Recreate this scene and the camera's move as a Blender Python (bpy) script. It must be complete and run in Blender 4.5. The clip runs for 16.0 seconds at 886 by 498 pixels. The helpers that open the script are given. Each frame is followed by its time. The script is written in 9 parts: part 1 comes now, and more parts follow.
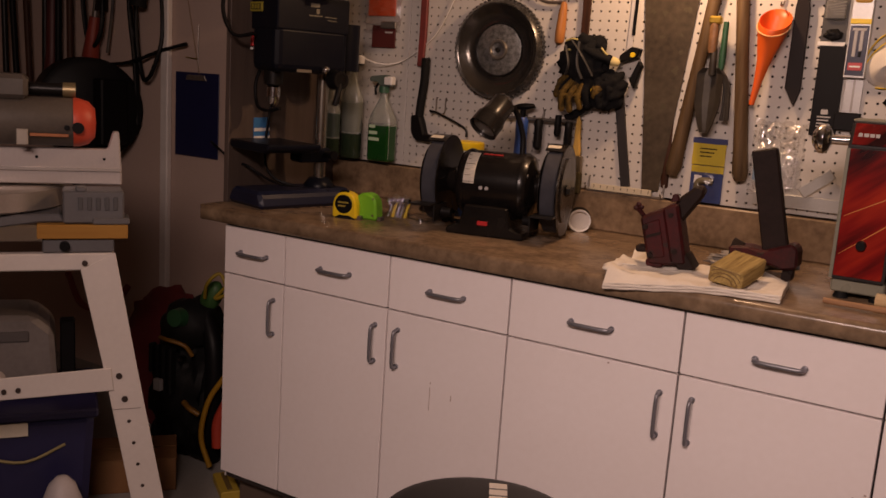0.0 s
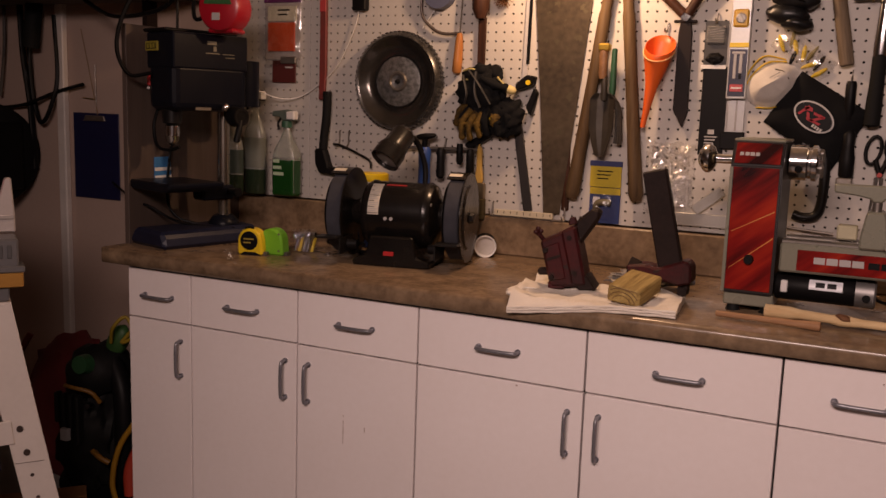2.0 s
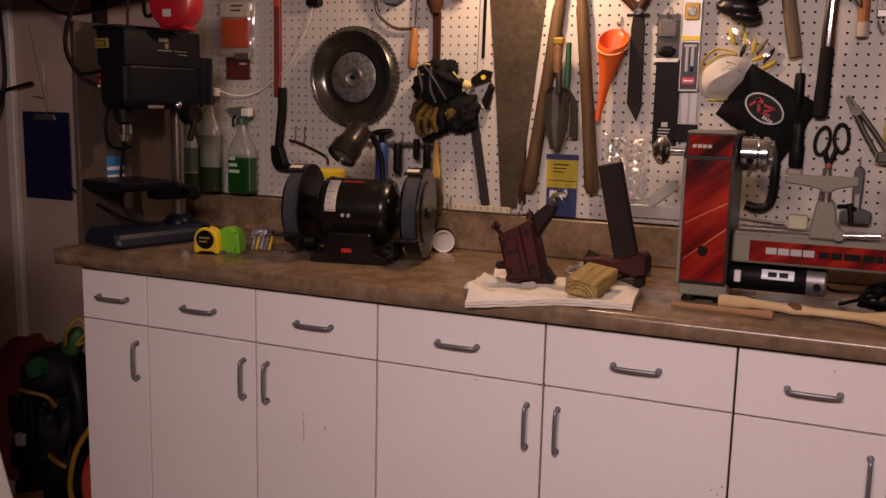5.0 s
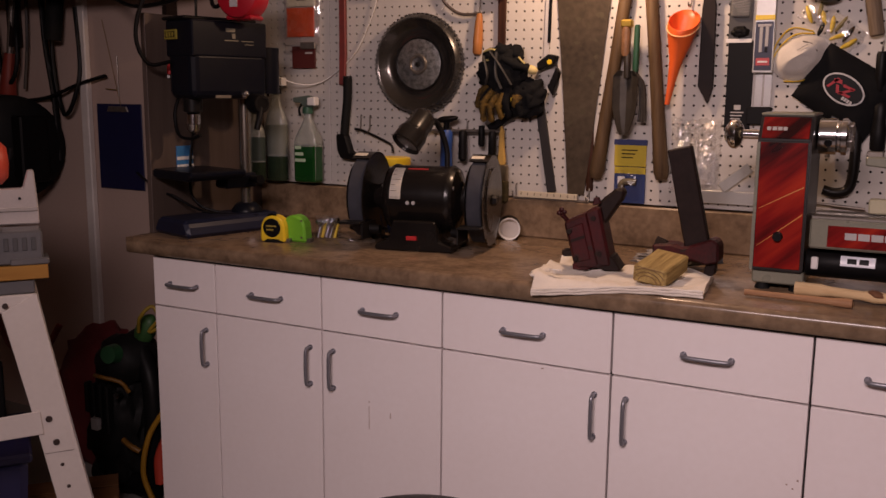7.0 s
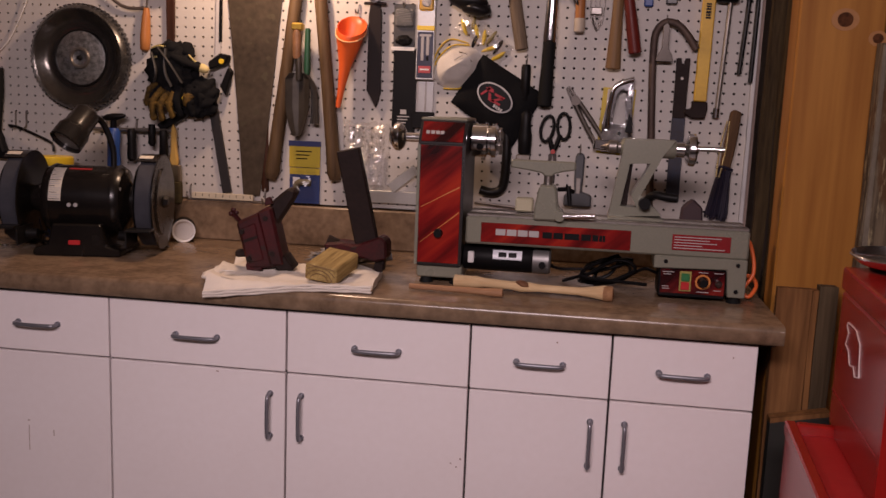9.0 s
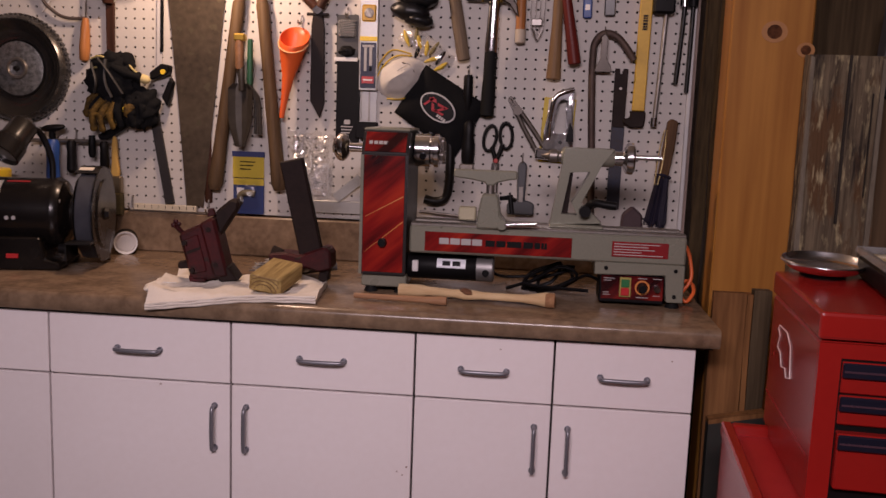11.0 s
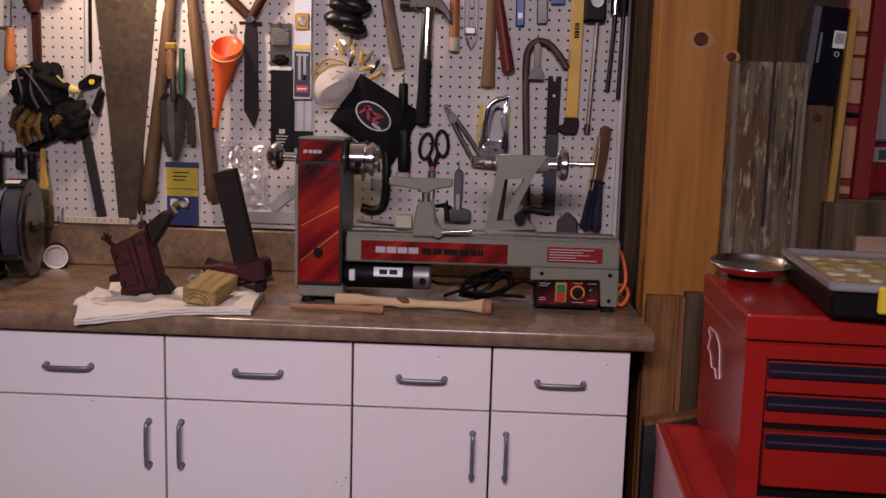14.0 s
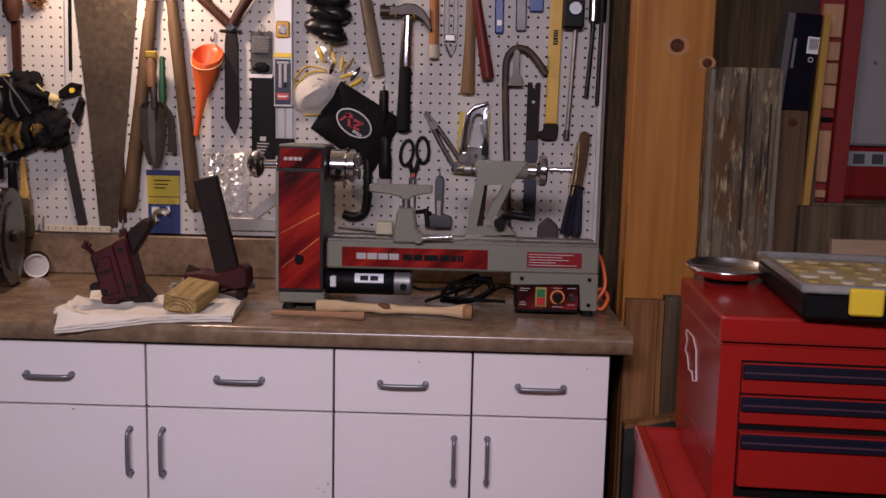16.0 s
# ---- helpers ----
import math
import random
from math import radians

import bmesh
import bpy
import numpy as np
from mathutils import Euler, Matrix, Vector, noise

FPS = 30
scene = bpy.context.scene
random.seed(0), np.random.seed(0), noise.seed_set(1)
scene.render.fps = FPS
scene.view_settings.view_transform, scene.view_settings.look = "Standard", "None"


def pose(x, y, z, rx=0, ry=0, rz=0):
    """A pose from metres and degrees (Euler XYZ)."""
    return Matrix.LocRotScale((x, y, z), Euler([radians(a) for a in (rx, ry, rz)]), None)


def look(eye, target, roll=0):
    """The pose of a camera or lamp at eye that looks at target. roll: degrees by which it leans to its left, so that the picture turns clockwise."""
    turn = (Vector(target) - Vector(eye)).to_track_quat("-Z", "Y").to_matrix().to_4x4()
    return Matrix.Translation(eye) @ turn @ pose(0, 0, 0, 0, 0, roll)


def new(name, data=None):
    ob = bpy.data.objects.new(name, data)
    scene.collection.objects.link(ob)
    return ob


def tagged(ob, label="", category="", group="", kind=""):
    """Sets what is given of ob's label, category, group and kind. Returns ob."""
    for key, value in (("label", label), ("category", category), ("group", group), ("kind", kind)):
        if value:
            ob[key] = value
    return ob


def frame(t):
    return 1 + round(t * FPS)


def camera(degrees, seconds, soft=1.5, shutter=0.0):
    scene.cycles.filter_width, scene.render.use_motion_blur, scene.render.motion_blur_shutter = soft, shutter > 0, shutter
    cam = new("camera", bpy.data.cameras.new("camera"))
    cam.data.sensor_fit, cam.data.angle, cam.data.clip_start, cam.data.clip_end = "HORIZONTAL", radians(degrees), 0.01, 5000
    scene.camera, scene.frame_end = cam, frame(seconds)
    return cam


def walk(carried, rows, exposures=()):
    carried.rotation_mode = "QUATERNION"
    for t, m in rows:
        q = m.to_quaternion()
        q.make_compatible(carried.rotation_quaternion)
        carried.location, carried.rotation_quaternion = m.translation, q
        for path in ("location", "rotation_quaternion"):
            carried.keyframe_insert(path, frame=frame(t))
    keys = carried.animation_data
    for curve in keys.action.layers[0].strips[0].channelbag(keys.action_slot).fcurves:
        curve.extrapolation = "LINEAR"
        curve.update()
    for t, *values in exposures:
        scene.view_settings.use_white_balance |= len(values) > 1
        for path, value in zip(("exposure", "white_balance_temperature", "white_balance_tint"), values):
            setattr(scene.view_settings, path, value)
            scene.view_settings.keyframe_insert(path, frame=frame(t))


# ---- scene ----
cam = camera(51.6, 16.0, 1.5, 0.5)
PATH = [
    (0, (0.836, 0.141, 1.319), (-0.17, 1.829, 0.948), 3.8),
    (0.3, (0.84, 0.139, 1.326), (-0.155, 1.84, 0.973), 3.79),
    (0.5, (0.842, 0.137, 1.331), (-0.136, 1.848, 0.991), 3.8),
    (0.8, (0.847, 0.136, 1.332), (-0.068, 1.871, 1.002), 3.59),
    (1, (0.851, 0.135, 1.333), (-0.056, 1.886, 1.001), 3.4),
    (1.2, (0.855, 0.135, 1.334), (-0.055, 1.888, 1.008), 3),
    (1.5, (0.86, 0.136, 1.335), (-0.046, 1.89, 1.016), 2.7),
    (1.8, (0.87, 0.141, 1.333), (-0.002, 1.909, 1.026), 1.87),
    (2, (0.877, 0.144, 1.332), (0.014, 1.922, 1.027), 1.9),
    (2.5, (0.883, 0.15, 1.334), (0.036, 1.936, 1.03), 1.6),
    (3, (0.888, 0.153, 1.334), (0.065, 1.95, 1.027), 1.3),
    (3.5, (0.887, 0.148, 1.335), (0.09, 1.956, 1.024), 1.4),
    (3.7, (0.887, 0.148, 1.335), (0.096, 1.955, 1.024), 1.61),
    (5.8, (0.881, 0.147, 1.338), (0.106, 1.939, 1.018), 1.07),
    (6, (0.881, 0.147, 1.338), (0.054, 1.938, 1.012), 0.9),
    (6.2, (0.876, 0.149, 1.337), (0.015, 1.926, 1.008), 0.73),
    (6.5, (0.869, 0.153, 1.335), (-0.033, 1.907, 1.001), 0.7),
    (7, (0.88, 0.168, 1.326), (-0.035, 1.913, 0.987), 0.5),
    (7.2, (0.892, 0.173, 1.326), (0.023, 1.949, 0.983), 0.41),
    (7.5, (0.91, 0.18, 1.325), (0.165, 2.004, 0.982), 0.7),
    (7.8, (0.911, 0.17, 1.329), (0.318, 2.038, 0.986), 1.5),
    (8, (0.912, 0.164, 1.331), (0.374, 2.06, 0.99), 1.8),
    (8.2, (0.92, 0.165, 1.328), (0.471, 2.08, 0.995), 1.93),
    (8.5, (0.931, 0.166, 1.323), (0.593, 2.111, 1.001), 2.3),
    (8.7, (0.933, 0.165, 1.324), (0.619, 2.111, 1.004), 2.32),
    (10.8, (0.948, 0.149, 1.329), (0.753, 2.117, 1.028), 2.07),
    (11, (0.95, 0.148, 1.33), (0.763, 2.117, 1.033), 2.1),
    (11.5, (0.963, 0.147, 1.328), (0.818, 2.121, 1.045), 1.8),
    (12, (0.967, 0.134, 1.333), (0.854, 2.112, 1.06), 1.6),
    (12.5, (0.965, 0.14, 1.328), (0.859, 2.12, 1.068), 1.6),
    (13, (0.972, 0.15, 1.329), (0.874, 2.13, 1.065), 1.4),
    (13.5, (0.98, 0.152, 1.327), (0.897, 2.133, 1.059), 1.2),
    (14, (0.97, 0.149, 1.332), (0.901, 2.128, 1.055), 1.6),
    (14.5, (0.97, 0.143, 1.328), (0.903, 2.124, 1.055), 1.7),
    (15, (0.973, 0.141, 1.333), (0.911, 2.122, 1.059), 1.5),
    (15.5, (0.975, 0.136, 1.33), (0.922, 2.118, 1.064), 1.4),
    (16, (0.984, 0.138, 1.332), (0.944, 2.12, 1.07), 1.3),
]
walk(cam, [(t, look(eye, target, roll)) for t, eye, target, roll in PATH], [(0, 0.02, 7680, 34), (3.5, 0.09, 7200, 34), (7.5, 0.08, 6560, 34), (11, 0.12, 6120, 33), (13.5, 0.15, 5840, 32), (16, 0.19, 5600, 27)])

# ---- light ----
world = bpy.data.worlds.new("room_dark")
world.use_nodes = True
world.node_tree.nodes["Background"].inputs[0].default_value = (0.5, 0.55, 0.65, 1)
world.node_tree.nodes["Background"].inputs[1].default_value = 0.004
scene.world = world


def lamp(name, kind, energy, colour, m, size=0.1, size_y=None, spread=None):
    data = bpy.data.lights.new(name, kind)
    data.energy, data.color = energy, colour
    if kind == "AREA":
        data.shape, data.size, data.size_y = "RECTANGLE", size, size_y or size
        if spread:
            data.spread = radians(spread)
    else:
        data.shadow_soft_size = size
    ob = new(name, data)
    ob.matrix_world = m
    return ob


# a ceiling strip over the middle of the room, and a warm bulb over the bench
lamp("ceiling_strip_light", "AREA", 20.5, (1.0, 0.88, 0.80), look((0.74, -0.40, 2.10), (0.54, 2.15, 0.62)), 1.15, 0.30, 128)
lamp("bench_bulb_light", "POINT", 14.0, (1.0, 0.72, 0.42), pose(0.11, 2.36, 1.83), 0.035)

# ---- materials ----
MATS = {}


def mat(name, colour, rough=0.5, metal=0.0, second=None, scale=12.0, fine=160.0, mix=0.5, bump=0.0, stretch=(1, 1, 1), rand=0.0, spec=0.5, alpha_glass=0.0, wear=None):
    """A surface with stains at one scale and grain at another, in metres."""
    if name in MATS:
        return MATS[name]
    m = bpy.data.materials.new(name)
    m.use_nodes = True
    nt = m.node_tree
    nodes, links = nt.nodes, nt.links
    b = nodes["Principled BSDF"]
    second = second or tuple(c * 0.72 for c in colour)
    tc = nodes.new("ShaderNodeTexCoord")
    mp = nodes.new("ShaderNodeMapping")
    mp.inputs["Scale"].default_value = stretch
    links.new(tc.outputs["Object"], mp.inputs["Vector"])
    big = nodes.new("ShaderNodeTexNoise")
    big.inputs["Scale"].default_value, big.inputs["Detail"].default_value = scale, 5
    small = nodes.new("ShaderNodeTexNoise")
    small.inputs["Scale"].default_value, small.inputs["Detail"].default_value = fine, 3
    for n in (big, small):
        links.new(mp.outputs[0], n.inputs["Vector"])
    ramp = nodes.new("ShaderNodeMapRange")
    ramp.inputs[1].default_value, ramp.inputs[2].default_value = 0.35, 0.68
    add = nodes.new("ShaderNodeMath")
    add.operation = "MULTIPLY_ADD"
    add.inputs[1].default_value = 0.35
    links.new(small.outputs[0], add.inputs[0])
    mul = nodes.new("ShaderNodeMath")
    mul.operation = "MULTIPLY"
    mul.inputs[1].default_value = 0.68
    links.new(big.outputs[0], mul.inputs[0])
    links.new(mul.outputs[0], add.inputs[2])
    links.new(add.outputs[0], ramp.inputs[0])
    cm = nodes.new("ShaderNodeMix")
    cm.data_type = "RGBA"
    cm.inputs[6].default_value, cm.inputs[7].default_value = (*colour, 1), (*second, 1)
    fac = nodes.new("ShaderNodeMath")
    fac.operation = "MULTIPLY"
    fac.inputs[1].default_value = mix
    links.new(ramp.outputs[0], fac.inputs[0])
    links.new(fac.outputs[0], cm.inputs[0])
    out = cm.outputs[2]
    if wear:
        w = nodes.new("ShaderNodeTexNoise")
        w.inputs["Scale"].default_value, w.inputs["Detail"].default_value = 38, 6
        links.new(mp.outputs[0], w.inputs["Vector"])
        wr = nodes.new("ShaderNodeMapRange")
        wr.inputs[1].default_value, wr.inputs[2].default_value = 0.60, 0.66
        links.new(w.outputs[0], wr.inputs[0])
        wm = nodes.new("ShaderNodeMix")
        wm.data_type = "RGBA"
        wm.inputs[7].default_value = (*wear, 1)
        links.new(wr.outputs[0], wm.inputs[0])
        links.new(out, wm.inputs[6])
        out = wm.outputs[2]
    if rand:
        oi = nodes.new("ShaderNodeObjectInfo")
        hsv = nodes.new("ShaderNodeHueSaturation")
        rr = nodes.new("ShaderNodeMapRange")
        rr.inputs[3].default_value, rr.inputs[4].default_value = 1 - rand, 1 + rand
        links.new(oi.outputs["Random"], rr.inputs[0])
        links.new(rr.outputs[0], hsv.inputs["Value"])
        links.new(out, hsv.inputs["Color"])
        out = hsv.outputs[0]
    links.new(out, b.inputs["Base Color"])
    rmap = nodes.new("ShaderNodeMapRange")
    rmap.inputs[3].default_value, rmap.inputs[4].default_value = max(0.03, rough - 0.07), min(1, rough + 0.10)
    links.new(big.outputs[0], rmap.inputs[0])
    links.new(rmap.outputs[0], b.inputs["Roughness"])
    b.inputs["Metallic"].default_value = metal
    b.inputs["Specular IOR Level"].default_value = spec
    if alpha_glass:
        b.inputs["Transmission Weight"].default_value = alpha_glass
    if bump:
        bn = nodes.new("ShaderNodeBump")
        bn.inputs["Strength"].default_value, bn.inputs["Distance"].default_value = min(1, bump), 0.002
        links.new(add.outputs[0], bn.inputs["Height"])
        links.new(bn.outputs[0], b.inputs["Normal"])
    MATS[name] = m
    return m


def wood(name, light, dark, across=38.0, along=2.2, rough=0.6, bump=0.4, axis="z", rand=0.08):
    """Long grain along one axis, with darker streaks."""
    s = {"x": (along, across, across), "y": (across, along, across), "z": (across, across, along)}[axis]
    return mat(name, light, rough, 0, dark, 1.0, 4.2, 0.95, bump, s, rand, spec=0.2)


PAINT = mat("cabinet_paint", (0.84, 0.78, 0.775), 0.40, 0, (0.76, 0.69, 0.668), 3.0, 60, 0.55, 0.03, rand=0.015)
# near-black: the shade between doors and drawers is put into the carcass colour
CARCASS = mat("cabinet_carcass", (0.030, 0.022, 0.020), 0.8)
LAMINATE = mat("brown_laminate", (0.275, 0.185, 0.115), 0.21, 0, (0.115, 0.074, 0.045), 18, 70, 0.95, 0.03)
PEG = mat("pegboard_white", (0.54, 0.505, 0.465), 0.55, 0, (0.47, 0.435, 0.40), 4, 90, 0.5, 0.04)
WALL = mat("drywall", (0.48, 0.355, 0.300), 0.8, 0, (0.41, 0.300, 0.250), 2.5, 120, 0.6, 0.1)
WALLDARK = mat("bare_boards", (0.16, 0.12, 0.09), 0.85, 0, (0.09, 0.065, 0.05), 4, 60, 0.8, 0.3)
CONCRETE = mat("concrete", (0.30, 0.28, 0.26), 0.8, 0, (0.20, 0.185, 0.17), 3, 120, 0.8, 0.25)
HANDLE = mat("pewter_handle", (0.28, 0.28, 0.31), 0.38, 0.7)
PINE = wood("pine_post", (0.44, 0.195, 0.036), (0.25, 0.090, 0.014), 13, 0.9, 0.5, 0.2)
PINE2 = wood("rough_pine", (0.30, 0.140, 0.048), (0.09, 0.036, 0.012), 24, 2.0, 0.75, 0.4)
BARN = wood("weathered_board", (0.150, 0.106, 0.060), (0.040, 0.027, 0.015), 32, 1.5, 0.9, 0.9)
BARK = wood("dark_weathered_board", (0.085, 0.056, 0.025), (0.016, 0.010, 0.006), 44, 4, 0.9, 0.9)
RED = mat("red_enamel", (0.31, 0.014, 0.009), 0.22, 0, (0.25, 0.011, 0.008), 5, 80, 0.5, 0.02)
CEIL = mat("ceiling_paint", (0.30, 0.27, 0.24), 0.85)
BLACK = mat("black_plastic", (0.006, 0.0055, 0.006), 0.45, spec=0.14)
BLACKMETAL = mat("black_steel", (0.010, 0.009, 0.009), 0.35, 0.2, spec=0.35)
RUBBER = mat("black_rubber", (0.008, 0.008, 0.008), 0.7, spec=0.15)
CHROME = mat("chrome", (0.72, 0.72, 0.74), 0.13, 1.0, (0.60, 0.60, 0.62))
STEEL = mat("worn_steel", (0.30, 0.28, 0.26), 0.42, 0.85, (0.18, 0.15, 0.125), 14, 120, 0.8, 0.1)


# ---- building helpers ----
def part(name, bm, material, parent=None, label="", smooth=None):
    """Links a bmesh as one mesh object under a thing or a part."""
    me = bpy.data.meshes.new(name)
    bmesh.ops.recalc_face_normals(bm, faces=bm.faces)
    bm.to_mesh(me)
    bm.free()
    me.materials.append(material)
    if smooth is not None:
        me.shade_smooth()
        me.set_sharp_from_angle(angle=radians(smooth))
    ob = new(name, me)
    if parent is not None:
        ob.parent = parent
    if label:
        ob["label"] = label
    return ob


def thing(name, m, label, category, group="", kind=""):
    ob = new(name)
    ob.empty_display_size = 0.05
    ob.matrix_world = m
    return tagged(ob, label, category, group, kind)


def xform(bm, verts, m):
    if m is not None:
        bmesh.ops.transform(bm, matrix=m, verts=verts)


def box(bm, x0, x1, y0, y1, z0, z1, bevel=0.0, m=None, seg=1):
    r = bmesh.ops.create_cube(bm, size=1.0, matrix=Matrix.Translation(((x0 + x1) / 2, (y0 + y1) / 2, (z0 + z1) / 2)) @ Matrix.Diagonal((x1 - x0, y1 - y0, z1 - z0, 1)))
    vs = r["verts"]
    xform(bm, vs, m)
    if bevel:
        es = list({e for v in vs for e in v.link_edges})
        bmesh.ops.bevel(bm, geom=es, offset=bevel, segments=seg, profile=0.5, affect="EDGES")
    return bm


def B(*a, **k):
    return box(bmesh.new(), *a, **k)


def cyl(bm, p0, p1, r0, r1=None, seg=20, caps=True):
    """A round bar from p0 to p1."""
    p0, p1 = Vector(p0), Vector(p1)
    d = p1 - p0
    m = Matrix.Translation((p0 + p1) / 2) @ d.to_track_quat("Z", "Y").to_matrix().to_4x4()
    bmesh.ops.create_cone(bm, cap_ends=caps, segments=seg, radius1=r0, radius2=r0 if r1 is None else r1, depth=d.length, matrix=m)
    return bm


def C(*a, **k):
    return cyl(bmesh.new(), *a, **k)


def turned(bm, profile, m=None, seg=32, caps=True):
    """A turned body: (radius, height) pairs about z."""
    rings = []
    for r, z in profile:
        rings.append([bm.verts.new((r * math.cos(2 * math.pi * i / seg), r * math.sin(2 * math.pi * i / seg), z)) for i in range(seg)])
    for a, c in zip(rings, rings[1:]):
        for i in range(seg):
            bm.faces.new((a[i], a[(i + 1) % seg], c[(i + 1) % seg], c[i]))
    if caps and profile[0][0] > 1e-4 and profile[0] != profile[-1]:
        bm.faces.new(rings[0][::-1])
    if caps and profile[-1][0] > 1e-4 and profile[0] != profile[-1]:
        bm.faces.new(rings[-1])
    vs = [v for ring in rings for v in ring]
    bmesh.ops.remove_doubles(bm, verts=vs, dist=1e-6)
    xform(bm, [v for v in vs if v.is_valid], m)
    return bm


def T(*a, **k):
    return turned(bmesh.new(), *a, **k)


def plate(bm, pts, y0, y1, bevel=0.0, m=None):
    """An outline in x and z, with thickness from y0 to y1."""
    a = [bm.verts.new((x, y0, z)) for x, z in pts]
    c = [bm.verts.new((x, y1, z)) for x, z in pts]
    n = len(pts)
    fs = [bm.faces.new(a), bm.faces.new(c[::-1])]
    for i in range(n):
        fs.append(bm.faces.new((a[i], c[i], c[(i + 1) % n], a[(i + 1) % n])))
    bmesh.ops.recalc_face_normals(bm, faces=fs)
    xform(bm, a + c, m)
    if bevel:
        bmesh.ops.bevel(bm, geom=list({e for f in fs for e in f.edges}), offset=bevel, segments=1, affect="EDGES")
    return bm


def P(*a, **k):
    return plate(bmesh.new(), *a, **k)


def smooth_line(pts, steps=6):
    pts = [Vector(p) for p in pts]
    ext = [pts[0] * 2 - pts[1]] + pts + [pts[-1] * 2 - pts[-2]]
    out = []
    for i in range(1, len(ext) - 2):
        p0, p1, p2, p3 = ext[i - 1:i + 3]
        for k in range(steps):
            t = k / steps
            out.append(0.5 * (2 * p1 + (p2 - p0) * t + (2 * p0 - 5 * p1 + 4 * p2 - p3) * t * t + (3 * p1 - p0 - 3 * p2 + p3) * t ** 3))
    return out + [pts[-1]]


def tube(bm, pts, r, seg=8, steps=6, radii=None, flat=1.0):
    """A cable or bent rod along a smooth line."""
    line = smooth_line(pts, steps) if steps else [Vector(p) for p in pts]
    rings, up = [], Vector((0.13, 0.05, 1)).normalized()
    for i, p in enumerate(line):
        d = (line[min(i + 1, len(line) - 1)] - line[max(i - 1, 0)]).normalized()
        s = d.cross(up)
        if s.length < 0.05:
            s = d.cross(Vector((1, 0.2, 0)))
        s.normalize()
        w = s.cross(d).normalized()
        up = w if abs(w.dot(d)) < 0.5 else up
        rr = r if radii is None else radii[0] + (radii[1] - radii[0]) * i / (len(line) - 1)
        rings.append([bm.verts.new(p + rr * (math.cos(2 * math.pi * k / seg) * s + flat * math.sin(2 * math.pi * k / seg) * w)) for k in range(seg)])
    for a, c in zip(rings, rings[1:]):
        for k in range(seg):
            bm.faces.new((a[k], a[(k + 1) % seg], c[(k + 1) % seg], c[k]))
    bm.faces.new(rings[0][::-1])
    bm.faces.new(rings[-1])
    return bm


def U(*a, **k):
    return tube(bmesh.new(), *a, **k)


def lump(bm, sx, sy, sz, m=None, rough=0.12, freq=9.0, sub=3, seed=0.0):
    """A soft uneven body."""
    r = bmesh.ops.create_icosphere(bm, subdivisions=sub, radius=1.0)
    for v in r["verts"]:
        n = noise.noise(Vector((v.co.x * freq * sx * 8 + seed, v.co.y * freq * sy * 8, v.co.z * freq * sz * 8 + seed)))
        v.co = Vector((v.co.x * sx, v.co.y * sy, v.co.z * sz)) * (1 + rough * n)
    xform(bm, r["verts"], m)
    return bm


def disc_pts(cx, cz, rx, rz, n=20, turn=0.0):
    c, s = math.cos(turn), math.sin(turn)
    return [(cx + rx * math.cos(a) * c - rz * math.sin(a) * s, cz + rx * math.cos(a) * s + rz * math.sin(a) * c) for a in (2 * math.pi * i / n for i in range(n))]


def streaked(name, dark, mid, bright, tilt=-40.0, rough=0.22):
    """Printed panel: slanting streaks that run from dark through one colour to a brighter one."""
    m = bpy.data.materials.new(name)
    m.use_nodes = True
    nodes, links = m.node_tree.nodes, m.node_tree.links
    b = nodes["Principled BSDF"]
    tc = nodes.new("ShaderNodeTexCoord")
    mp = nodes.new("ShaderNodeMapping")
    mp.vector_type = "TEXTURE"
    mp.inputs["Rotation"].default_value = (0, radians(tilt), 0)
    mp.inputs["Scale"].default_value = (0.55, 0.3, 0.075)
    n = nodes.new("ShaderNodeTexNoise")
    n.inputs["Scale"].default_value, n.inputs["Detail"].default_value = 1.6, 3.0
    ramp = nodes.new("ShaderNodeValToRGB")
    e = ramp.color_ramp.elements
    e[0].position, e[0].color = 0.34, (*dark, 1)
    e[1].position, e[1].color = 0.72, (*bright, 1)
    k = e.new(0.50)
    k.color = (*mid, 1)
    links.new(tc.outputs["Object"], mp.inputs["Vector"])
    links.new(mp.outputs[0], n.inputs["Vector"])
    links.new(n.outputs[0], ramp.inputs[0])
    links.new(ramp.outputs[0], b.inputs["Base Color"])
    b.inputs["Roughness"].default_value = rough
    return m


def crinkled(w, h, puff=0.014, jitter=0.007, nx=9, nz=12, seed=1):
    """A loose film with sharp creases, in x and z."""
    rng, bm, g = random.Random(seed), bmesh.new(), []
    for i in range(nx + 1):
        row = []
        for j in range(nz + 1):
            u, v = i / nx - 0.5, j / nz - 0.5
            e = min(1.0, 5 * min(0.5 - abs(u), 0.5 - abs(v)))
            row.append(bm.verts.new((u * w + rng.uniform(-1, 1) * w * 0.035, -0.002 - puff * e - rng.uniform(0, jitter) * (0.3 + e), v * h + rng.uniform(-1, 1) * h * 0.03)))
        g.append(row)
    for i in range(nx):
        for j in range(nz):
            a, b, c, d = g[i][j], g[i + 1][j], g[i + 1][j + 1], g[i][j + 1]
            if (i + j) % 2:
                bm.faces.new((a, b, c)), bm.faces.new((a, c, d))
            else:
                bm.faces.new((a, b, d)), bm.faces.new((b, c, d))
    return bm




